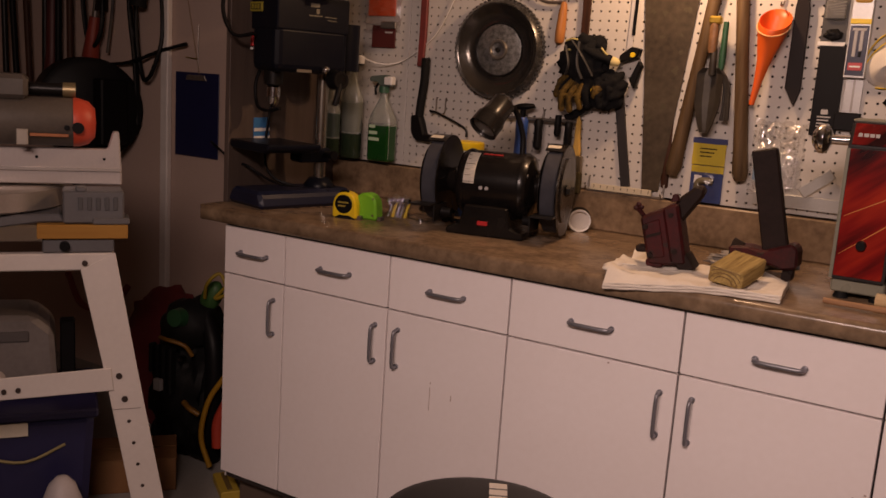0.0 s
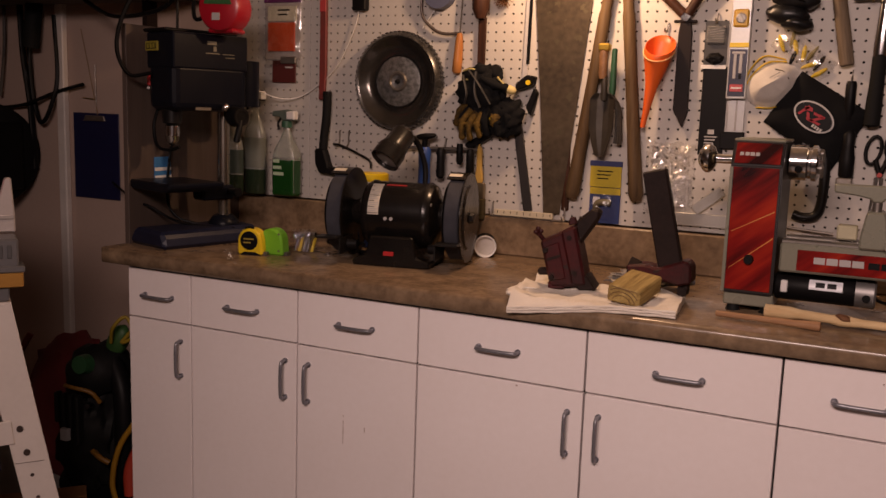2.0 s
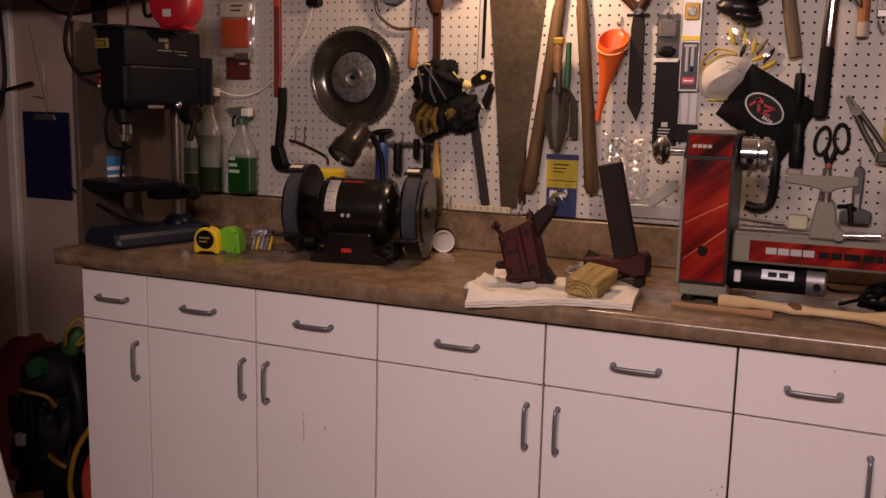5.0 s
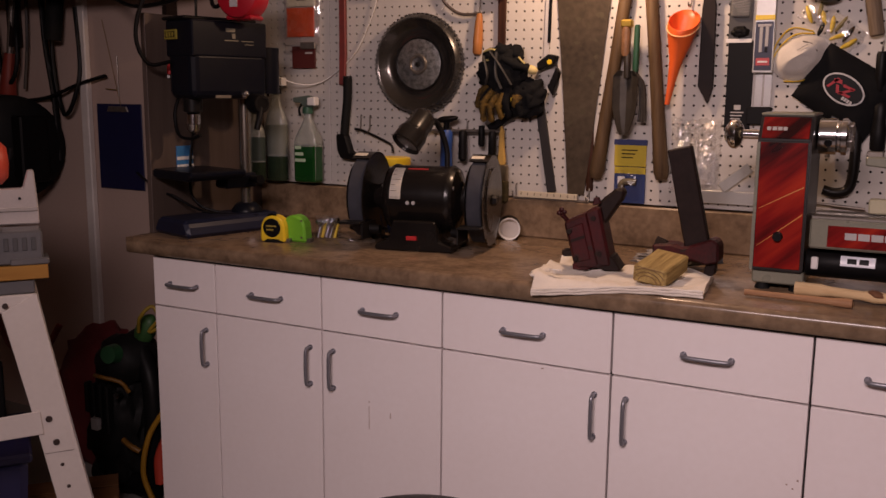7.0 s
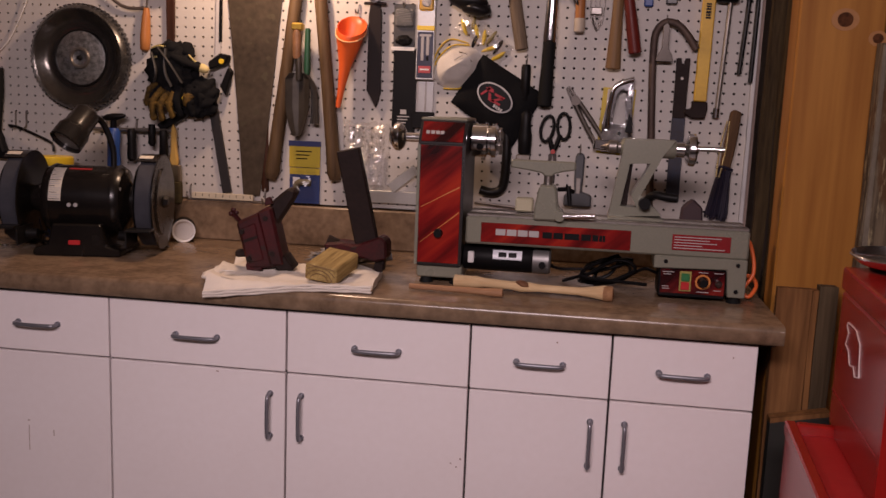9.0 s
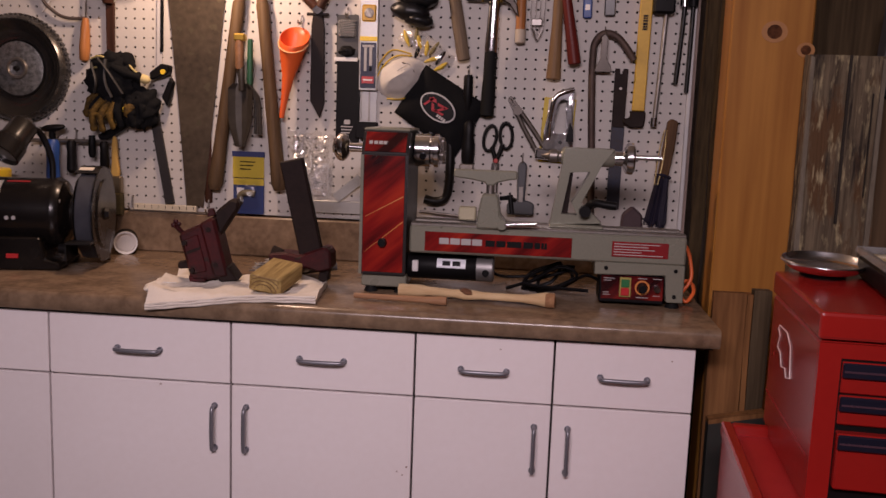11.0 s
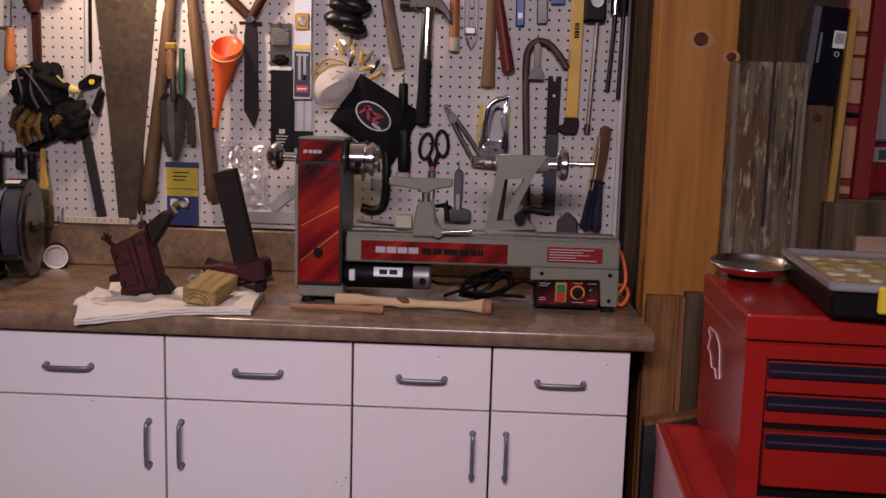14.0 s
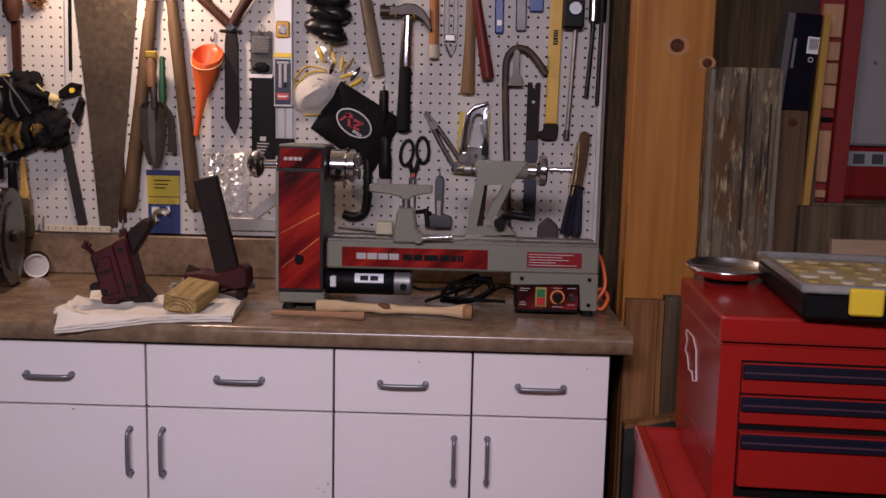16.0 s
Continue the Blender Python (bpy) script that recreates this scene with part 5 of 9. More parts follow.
def knee_pad():
    t = hung("knee_pad", 0.622, 1.60, "black folded rubber knee pads strapped together", "knee pad")
    for k, (x, z, sx, sz) in enumerate(((-0.012, -0.015, 0.052, 0.026), (0.006, 0.020, 0.056, 0.026), (-0.006, 0.060, 0.060, 0.030), (0.012, -0.038, 0.040, 0.018))):
        part("pad", lump(bmesh.new(), sx, 0.028, sz, pose(x, -0.030, z, 0, 8, 0), 0.15, 9, 3, k * 3.1), mat("gloss_rubber", (0.006, 0.006, 0.007), 0.34, spec=0.4), t, smooth=60)
    part("strap", U([(-0.045, -0.05, 0.07), (-0.020, -0.062, 0.03), (0.030, -0.058, 0.012)], 0.004, 6, 4, flat=0.4), BLACK, t)


def hammers():
    x, z, L, a = along(0.706, 1.72, 0.755, 1.463)
    t = hung("mallet", x, z, "grey wooden-handled mallet hanging head up", "mallet", a)
    part("handle", oval_bar([(0.012, -L / 2), (0.0165, -L / 2 + 0.003), (0.017, -0.06), (0.015, L / 2)], 0.8), GREYWOOD, t, smooth=40)
    part("head", B(-0.055, 0.055, -0.045, -0.003, L / 2 - 0.01, L / 2 + 0.045, 0.006), DARKIRON, t)
    t = hung("claw_hammer", 0.829, 1.620, "claw hammer with chrome neck and black rubber grip", "hammer", 1.5)
    part("grip", oval_bar([(0.012, -0.300), (0.018, -0.296), (0.0185, -0.250), (0.0165, -0.20), (0.0165, -0.135), (0.0150, -0.130)], 0.8, -0.026), RUBBER, t, smooth=40)
    part("neck", oval_bar([(0.0165, -0.135), (0.0175, -0.120), (0.0160, -0.08), (0.0145, -0.02), (0.015, 0.012)], 0.6, -0.028), CHROME, t, "polished chrome neck", smooth=40)
    iron = mat("hammer_head", (0.055, 0.042, 0.034), 0.42, 0.5)
    part("head", P([(-0.048, -0.004), (-0.048, 0.022), (-0.018, 0.024), (-0.010, 0.030), (0.018, 0.030), (0.040, 0.018), (0.060, -0.012), (0.066, -0.042), (0.058, -0.036), (0.038, -0.010), (0.018, 0.0), (-0.018, -0.002)], -0.040, -0.012, 0.003), iron, t)
    part("face", C((-0.072, -0.026, 0.009), (-0.046, -0.026, 0.009), 0.016, 0.0145, 18), iron, t, smooth=40)
    for s in (-0.030, 0.018):
        part("peg_hook", U([(s, 0.0, 0.0), (s, -0.012, -0.004), (s, -0.044, -0.006), (s, -0.048, 0.004)], 0.0028, 6, 3), mat("brass_hook", (0.5, 0.35, 0.08), 0.35, 0.9), t)
    t = hung("wooden_handled_tool", 0.899, 1.512, "orange-brown wooden handle with a pale ferrule", "hand tool", -0.5)
    part("handle", oval_bar([(0.0125, 0.033), (0.0125, 0.24)], 0.9), wood("amber_handle", (0.42, 0.17, 0.05), (0.28, 0.10, 0.03), 40, 4, 0.4, 0.1), t, smooth=40)
    part("ferrule", oval_bar([(0.011, 0.0), (0.0135, 0.002), (0.0135, 0.034), (0.012, 0.036)], 0.9), mat("taped_ferrule", (0.50, 0.42, 0.33), 0.6), t, smooth=40)
    x, z, L, a = along(0.996, 1.72, 0.990, 1.422)
    t = hung("hatchet", x, z, "hatchet with a tan wooden handle flaring at the end", "hatchet", a)
    part("handle", oval_bar([(0.016, -L / 2), (0.0195, -L / 2 + 0.003), (0.017, -L / 2 + 0.05), (0.0135, 0.0), (0.014, L / 2)], 0.7), wood("tan_handle", (0.23, 0.135, 0.062), (0.13, 0.07, 0.032), 40, 4, 0.5, 0.12), t, smooth=40)
    part("head", P([(-0.022, L / 2 - 0.01), (-0.022, L / 2 + 0.04), (0.03, L / 2 + 0.04), (0.07, L / 2 + 0.07), (0.075, L / 2 - 0.03), (0.03, L / 2)], -0.034, -0.008, 0.004), DARKIRON, t)
    x, z, L, a = along(0.994, 1.74, 1.043, 1.462)
    t = hung("ball_hammer", x, z, "hammer with a dark red varnished handle", "hammer", a, y=WY - 0.012)
    part("handle", oval_bar([(0.013, -L / 2), (0.0165, -L / 2 + 0.003), (0.0155, -L / 2 + 0.06), (0.012, 0.03), (0.012, L / 2)], 0.8), REDWOOD, t, smooth=40)
    part("head", C((-0.04, -0.02, L / 2 + 0.02), (0.045, -0.02, L / 2 + 0.02), 0.018, 0.016, 18), DARKIRON, t, smooth=40)


def small_right():
    t = hung("scissors", 0.852, 1.245, "black-handled household scissors hanging points down", "scissors", 3)
    for s, dz in ((-1, 0.018), (1, 0.028)):
        bm = bmesh.new()
        pts = [(s * 0.021 + 0.0165 * math.cos(a) - s * 0.003 * math.sin(a), -0.014, dz + 0.034 * math.sin(a)) for a in [2 * math.pi * k / 16 for k in range(17)]]
        tube(bm, pts, 0.0045, 8, 1)
        part("loop", bm, BLACK, t, smooth=60)
        part("shank", U([(s * 0.014, -0.014, dz - 0.022), (s * 0.006, -0.014, -0.025), (-s * 0.003, -0.014, -0.045)], 0.0065, 8, 4), BLACK, t, smooth=60)
        part("blade", P([(-s * 0.001, -0.045), (-s * 0.010, -0.047), (-s * 0.012, -0.130), (-s * 0.008, -0.135)], -0.015 - 0.002 * s, -0.013 - 0.002 * s), CHROME, t)
    part("pivot", C((0, -0.011, -0.040), (0, -0.021, -0.040), 0.006, seg=12), mat("pivot_red", (0.4, 0.03, 0.02), 0.4), t)
    t = hung("screwdriver", 0.769, 1.330, "black-handled screwdriver on a peg hook", "screwdriver")
    part("handle", oval_bar([(0.009, 0.0), (0.0125, 0.006), (0.0125, 0.09), (0.010, 0.097)], 1.0), BLACK, t, smooth=40)
    hook(t, 0.10)
    t = hung("spring_clips", 0.942, 1.520, "bright wire spring clips hanging from a hook", "clips")
    for k in range(4):
        x = -0.018 + k * 0.0115
        part("wire", U([(x, -0.012, 0.190), (x, -0.012, 0.05), (x * 0.6, -0.014, 0.012)], 0.0013, 6, 3), STEEL, t)
    part("clasp", B(-0.016, 0.012, -0.018, -0.008, 0.038, 0.056, 0.002), STEEL, t)
    part("tail", U([(-0.012, -0.015, 0.03), (0.0, -0.015, 0.0), (0.010, -0.015, 0.028)], 0.002, 6, 4), STEEL, t)
    for x, z0, z1, w, m2, lab in ((1.069, 1.581, 1.76, 0.0115, mat("blue_grip", (0.02, 0.07, 0.28), 0.4), "blue plastic tool handle end"), (1.126, 1.588, 1.76, 0.014, mat("grey_file", (0.14, 0.14, 0.14), 0.45, 0.6), "dark grey flat file end"), (1.165, 1.638, 1.77, 0.0185, mat("blue_grip", (0.02, 0.07, 0.28), 0.4), "wide blue tool handle end")):
        t = hung("hand_tool", x, z0, lab, "hand tool", -1.0)
        part("shaft", B(-w, w, -0.016, -0.004, 0.0, z1 - z0, 0.003), m2, t)
        if w < 0.012:
            part("mark", B(-0.006, 0.006, -0.0168, -0.0158, 0.020, 0.034), STEEL, t)
    t = hung("crowbar", 1.10, 1.30, "rusty brown steel crowbar with a hooked claw", "crowbar")
    part("bar", U([(0.008, -0.014, -0.24), (0.002, -0.014, -0.10), (-0.007, -0.014, 0.06), (-0.011, -0.016, 0.18), (-0.006, -0.018, 0.222), (0.016, -0.02, 0.243), (0.046, -0.02, 0.236), (0.072, -0.02, 0.210), (0.094, -0.02, 0.178)], 0.0095, 10, 5), mat("rusty_bar", (0.11, 0.075, 0.06), 0.6, 0.5, (0.06, 0.04, 0.035), 20, 140, 0.8, 0.3), t, smooth=60)
    hook(t, 0.238, 0.018)
    t = hung("paint_scraper", 1.116, 1.445, "small steel scraper with a flared blade", "scraper")
    part("blade", P([(-0.022, 0.0), (-0.018, 0.016), (-0.008, 0.034), (-0.008, 0.088), (0.0, 0.096), (0.008, 0.088), (0.008, 0.034), (0.018, 0.016), (0.022, 0.0)], -0.034, -0.029, 0.001), mat("old_steel", (0.10, 0.085, 0.075), 0.42, 0.6), t)
    t = hung("flat_pry_bar", 1.1635, 1.09, "flat pry bar, dark steel with worn blue paint below", "pry bar", 0.3)
    part("upper", P([(-0.016, 0.215), (-0.017, 0.366), (-0.005, 0.366), (-0.003, 0.352), (0.003, 0.352), (0.005, 0.366), (0.017, 0.366), (0.016, 0.215)], -0.014, -0.004, 0.001), DARKIRON, t)
    part("lower", B(-0.0165, 0.0165, -0.0145, -0.004, 0.0, 0.215, 0.001), mat("worn_blue", (0.020, 0.026, 0.050), 0.5, 0.3, (0.025, 0.018, 0.018), 20, 120, 0.9, 0.2), t)
    part("nail_hole", C((0, -0.0142, 0.315), (0, -0.0152, 0.315), 0.004, seg=10), STEEL, t)
    t = hung("demolition_saw_bar", 1.2135, 1.349, "yellow painted pry bar with a dark hooked end", "pry bar", 0.8)
    part("bar", B(-0.016, 0.016, -0.020, -0.004, 0.0, 0.40, 0.0025), mat("worn_yellow", (0.66, 0.40, 0.025), 0.45, 0, (0.50, 0.28, 0.02), 15, 120, 0.6, 0.1, wear=None), t)
    for k, h in enumerate((0.0065, 0.006, 0.0085, 0.0065, 0.006, 0.006)):
        z = 0.205 + sum((0.0065, 0.006, 0.0085, 0.0065, 0.006, 0.006)[:k])
        part("letter_mark", B(-0.006, 0.006, -0.0208, -0.0198, z, z + h * 0.75), BLACK, t)
    part("hook_end", P([(-0.019, 0.0), (-0.020, -0.018), (-0.036, -0.022), (-0.038, -0.032), (-0.018, -0.044), (0.016, -0.042), (0.020, -0.020), (0.019, 0.0)], -0.022, -0.004, 0.003), DARKIRON, t)
    t = hung("socket_wrench_set", 1.262, 1.595, "black ratchet head with steel extension bars", "wrench set")
    part("holder", B(-0.030, 0.026, -0.040, -0.004, 0.0, 0.12, 0.006), BLACK, t)
    part("ratchet", C((0.0, -0.042, 0.050), (0.0, -0.052, 0.050), 0.016, seg=18), CHROME, t, smooth=40)
    part("long_bar", U([(0.006, -0.02, 0.0), (0.0, -0.018, -0.15), (-0.006, -0.016, -0.28)], 0.0058, 8, 4), STEEL, t, smooth=60)
    part("bar_end", C((-0.006, -0.016, -0.262), (-0.007, -0.016, -0.285), 0.009, seg=12), CHROME, t, smooth=40)
    for x0, x1, z1, r in ((0.050, 0.041, -0.175, 0.0062), (0.072, 0.070, -0.195, 0.006)):
        part("bar", U([(x0, -0.02, 0.14), (x0, -0.02, 0.0), (x1, -0.016, z1)], r, 8, 4), BLACKMETAL, t, smooth=60)
        part("socket", C((x0, -0.02, 0.14), (x0, -0.02, 0.02), 0.013, 0.012, 14), CHROME if x0 < 0.06 else BLACK, t, smooth=40)
    t = hung("whisk_brush", 1.287, 1.175, "wooden-backed brush with purple bristles and a bead chain", "brush", 6)
    part("handle", P([(-0.014, 0.0), (-0.013, 0.150), (-0.004, 0.158), (0.014, 0.152), (0.016, 0.08), (0.012, 0.0)], -0.034, -0.014, 0.003), wood("brush_back", (0.12, 0.062, 0.025), (0.06, 0.03, 0.013), 50, 4, 0.6, 0.2), t)
    rng = random.Random(5)
    bm = bmesh.new()
    for k in range(90):
        x = rng.uniform(-0.022, 0.022)
        y = rng.uniform(-0.036, -0.008)
        cyl(bm, (x * 0.6, y, 0.012), (x * 1.15 + rng.uniform(-0.004, 0.004), y, -0.118 + rng.uniform(-0.01, 0.01)), 0.0026, 0.0018, 5)
    part("bristles", bm, mat("purple_bristle", (0.009, 0.006, 0.022), 0.7), t, "dark purple bristles")
    bm = bmesh.new()
    for k in range(34):
        for s in (-1, 1):
            bmesh.ops.create_icosphere(bm, subdivisions=1, radius=0.0027, matrix=Matrix.Translation((-0.016 + s * (0.003 + 0.004 * math.sin(k * 0.09)), -0.040, 0.125 - k * 0.0042)))
    part("bead_chain", bm, mat("brass_chain", (0.62, 0.48, 0.22), 0.3, 0.9), t)
    part("band", U([(-0.022, -0.03, 0.008), (-0.005, -0.042, 0.012), (0.018, -0.036, 0.006)], 0.004, 6, 4), mat("purple_bristle", (0.009, 0.006, 0.022), 0.7), t)
    t = hung("staple_gun", 1.003, 1.235, "chrome staple gun on a yellow card", "staple gun", 3)
    part("card", B(-0.040, 0.044, -0.004, -0.002, -0.030, 0.140, 0.0005), mat("card_yellow", (0.50, 0.37, 0.02), 0.5), t)
    part("pale_card", B(-0.028, 0.040, -0.0052, -0.004, -0.026, 0.136, 0.0005), mat("card_offwhite", (0.50, 0.47, 0.44), 0.6), t)
    nickel = mat("nickel", (0.66, 0.66, 0.68), 0.14, 1.0, (0.42, 0.42, 0.44), 24, 90, 0.6, 0.2)
    outer = [(-0.030, 0.0), (-0.034, 0.045), (-0.027, 0.100), (-0.017, 0.148), (0.000, 0.160), (0.036, 0.162), (0.034, 0.120), (0.044, 0.050), (0.046, 0.0)]
    inner = [(-0.008, 0.048), (-0.010, 0.062), (-0.006, 0.098), (-0.001, 0.126), (0.006, 0.136), (0.020, 0.136), (0.018, 0.110), (0.026, 0.062), (0.022, 0.048)]
    bm = bmesh.new()
    ring = [[bm.verts.new((x, y, z)) for x, z in loop] for y in (-0.034, -0.008) for loop in (outer, inner)]
    for k in range(9):
        n2 = (k + 1) % 9
        for p, q in ((0, 1), (2, 3), (0, 2), (1, 3)):
            bm.faces.new((ring[p][k], ring[p][n2], ring[q][n2], ring[q][k]))
    bmesh.ops.recalc_face_normals(bm, faces=bm.faces)
    bmesh.ops.bevel(bm, geom=bm.edges[:], offset=0.003, segments=2, affect="EDGES")
    part("body", bm, nickel, t, smooth=35)
    part("lever", U([(-0.020, -0.038, 0.04), (-0.020, -0.042, 0.10), (-0.010, -0.042, 0.145), (0.034, -0.038, 0.166)], 0.006, 8, 4), CHROME, t, smooth=60)
    part("magazine", B(-0.050, 0.050, -0.038, -0.010, -0.022, 0.006, 0.005, seg=2), CHROME, t)
    part("nose", C((-0.020, -0.040, 0.018), (-0.020, -0.020, 0.018), 0.013, seg=18), CHROME, t, smooth=40)
    part("grip_pad", P([(0.026, 0.030), (0.032, 0.080), (0.042, 0.060), (0.046, 0.030)], -0.0365, -0.033, 0.001), BLACK, t)
    part("rivet", C((0.012, -0.034, 0.026), (0.012, -0.038, 0.026), 0.005, seg=12), BLACKMETAL, t, smooth=40)
    t = hung("pliers", 0.937, 1.284, "old steel pliers hanging at a slant", "pliers", -33)
    for s in (-1, 1):
        part("handle", U([(s * 0.004, -0.012, 0.075), (s * 0.010, -0.012, 0.0), (s * 0.012, -0.012, -0.075)], 0.0065, 8, 4), mat("old_steel", (0.10, 0.085, 0.075), 0.42, 0.6), t, smooth=60)
        part("jaw", P([(s * 0.001, 0.062), (s * 0.010, 0.062), (s * 0.006, 0.105), (s * 0.001, 0.108)], -0.017, -0.007, 0.001), mat("old_steel", (0.10, 0.085, 0.075), 0.42, 0.6), t)
    part("joint", C((0, -0.005, 0.065), (0, -0.021, 0.065), 0.012, seg=16), mat("old_steel", (0.10, 0.085, 0.075), 0.42, 0.6), t, smooth=40)
    t = hung("wide_scraper", 0.921, 1.065, "dark grey rubber squeegee with an upright handle", "squeegee")
    dark = mat("slate_rubber", (0.07, 0.075, 0.085), 0.6)
    part("handle", P([(-0.009, 0.036), (-0.012, 0.07), (-0.011, 0.132), (-0.004, 0.142), (0.008, 0.140), (0.013, 0.130), (0.012, 0.07), (0.010, 0.036)], -0.030, -0.008, 0.004), dark, t)
    part("head", P([(-0.036, 0.0), (-0.036, 0.030), (-0.012, 0.038), (0.014, 0.038), (0.036, 0.030), (0.036, 0.0)], -0.032, -0.006, 0.004), dark, t)
    part("neck", B(-0.006, 0.006, -0.032, -0.029, 0.034, 0.075, 0.001), STEEL, t)
    hook(t, 0.138)
    t = hung("c_clamp", 0.690, 1.085, "black cast-iron C-clamp on the pegboard", "clamp")
    part("frame", U([(-0.028, -0.014, 0.010), (0.0, -0.014, 0.004), (0.026, -0.014, 0.012), (0.036, -0.014, 0.040), (0.038, -0.014, 0.10), (0.034, -0.014, 0.165), (0.010, -0.014, 0.185), (-0.02, -0.014, 0.185)], 0.0125, 10, 5), BLACKMETAL, t, smooth=60)
    part("screw", C((-0.024, -0.014, 0.185), (-0.024, -0.014, 0.09), 0.006, seg=12), STEEL, t, smooth=40)
    t = hung("trim_strip", 0.70, 1.052, "thin steel rod on low hooks behind the lathe", "rod")
    part("rod", C((-0.05, -0.014, 0.008), (0.06, -0.014, 0.0), 0.004, seg=8), STEEL, t)
    t = hung("clamp_pad", 1.215, 1.03, "dark worn clamp pad behind the lathe", "clamp")
    part("pad", P([(-0.03, 0.0), (-0.026, 0.05), (0.0, 0.072), (0.026, 0.05), (0.03, 0.0)], -0.03, -0.005, 0.005), mat("dark_pad", (0.06, 0.035, 0.04), 0.7), t)


def aluminium_square():
    t = hung("framing_square", 0.390, 1.043, "bare aluminium framing square resting on hooks", "square")
    part("long_leg", B(-0.09, 0.14, -0.012, -0.004, 0.0, 0.034, 0.001), ALU, t)
    part("slanted_leg", box(bmesh.new(), -0.045, 0.045, -0.016, -0.012, -0.014, 0.014, 0.001, pose(0.062, 0, 0.070, 0, -40, 0)), ALU, t)
    t = hung("plastic_bag", 0.345, 1.165, "crumpled clear plastic bag of small parts", "bag")
    for k in range(2):
        ob = part("film", crinkled(0.130 - 0.03 * k, 0.190 - 0.02 * k, 0.026 - 0.012 * k, 0.014, 15 - 2 * k, 20, 11 + k), FILM, t, "clear crinkled film")
        ob.visible_shadow = False
    part("insert_card", B(-0.005, 0.052, -0.006, -0.004, -0.075, 0.01), mat("pale_insert", (0.52, 0.50, 0.50), 0.5), t)
    part("small_part", U([(0.004, -0.018, 0.04), (0.006, -0.018, 0.0), (-0.004, -0.018, -0.02)], 0.003, 6, 3), WHITEPL, t)
    part("blue_part", B(-0.055, -0.03, -0.010, -0.005, -0.06, -0.01, 0.002), mat("pale_blue_part", (0.25, 0.36, 0.48), 0.5), t)


def funnel():
    t = hung("funnel", 0.304, 1.492, "long-necked bright orange plastic funnel", "funnel", 9)
    bm = bmesh.new()
    prof = [(0.0385, 0.018), (0.0390, 0.004), (0.0375, 0.0), (0.029, -0.040), (0.017, -0.085), (0.010, -0.14), (0.0065, -0.196), (0.005, -0.196), (0.008, -0.14), (0.015, -0.085), (0.027, -0.040), (0.035, 0.0), (0.0370, 0.018), (0.0385, 0.018)]
    turned(bm, prof, None, 30)
    for v in bm.verts:
        v.co.z += v.co.y * 0.75 * (1 if v.co.z > -0.02 else 0.3)
        v.co.y -= 0.042
    part("cone", bm, mat("funnel_orange", (0.80, 0.13, 0.022), 0.4, 0, (0.72, 0.10, 0.018)), t, smooth=50)
    # rim bead of the funnel, its highlight painted in as a paler orange
    ring = bmesh.new()
    tube(ring, [(0.0395 * math.cos(a), -0.042 + 0.0395 * math.sin(a), 0.004 + 0.0395 * math.sin(a) * 0.75) for a in [2 * math.pi * k / 24 for k in range(25)]], 0.0016, 6, 1)
    part("rim", ring, mat("rim_highlight", (0.95, 0.55, 0.25), 0.4), t)
    hook(t, 0.055)


def shears():
    t = hung("hedge_shears", 0.362, 1.580, "old hedge shears with dark blades and brown handles", "shears")
    part("blade", P([(-0.012, 0.0), (-0.017, -0.04), (-0.018, -0.235), (0.008, -0.280), (0.020, -0.240), (0.018, -0.04), (0.012, 0.0)], -0.018, -0.008, 0.001), mat("old_blade", (0.014, 0.008, 0.007), 0.5, 0.0, spec=0.2), t)
    part("pivot", C((0, -0.008, 0.004), (0, -0.028, 0.004), 0.012, seg=16), CHROME, t, smooth=40)
    part("crossbar", B(-0.030, 0.030, -0.02, -0.012, -0.012, -0.004, 0.002), mat("old_blade", (0.014, 0.008, 0.007), 0.5, 0.0, spec=0.2), t)
    for s, x in ((-1, -0.098), (1, 0.060)):
        part("handle", U([(s * 0.006, -0.02, 0.010), (x * 0.45, -0.022, 0.046), (x * 1.02, -0.024, 0.10), (x * 1.35, -0.024, 0.17)], 0.013, 10, 4), BROWNGRIP, t, smooth=60)
    t = hung("loppers", 0.186, 1.80, "long-handled loppers with bare wooden handles", "loppers")
    for x0, x1, z1 in ((-0.020, -0.104, -0.705), (0.014, 0.078, -0.700)):
        v = Vector((x1 - x0, 0, z1 + 0.08))
        m = Matrix.Translation((x0, -0.022, -0.08)) @ v.to_track_quat("Z", "Y").to_matrix().to_4x4()
        L = v.length
        part("handle", T([(0.0145, 0.0), (0.0145, 0.12), (0.017, 0.13), (0.0165, 0.30), (0.019, L - 0.08), (0.021, L - 0.02), (0.015, L)], m, 16), wood("lopper_handle", (0.130, 0.080, 0.040), (0.052, 0.029, 0.014), 40, 3, 0.6, 0.2), t, smooth=50)
        part("socket", T([(0.0158, 0.0), (0.0158, 0.075)], m, 16), STEEL, t, smooth=40)
    part("jaw", P([(-0.03, -0.09), (-0.03, 0.03), (0.0, 0.11), (0.03, 0.03), (0.03, -0.09)], -0.03, -0.01, 0.003), DARKIRON, t)


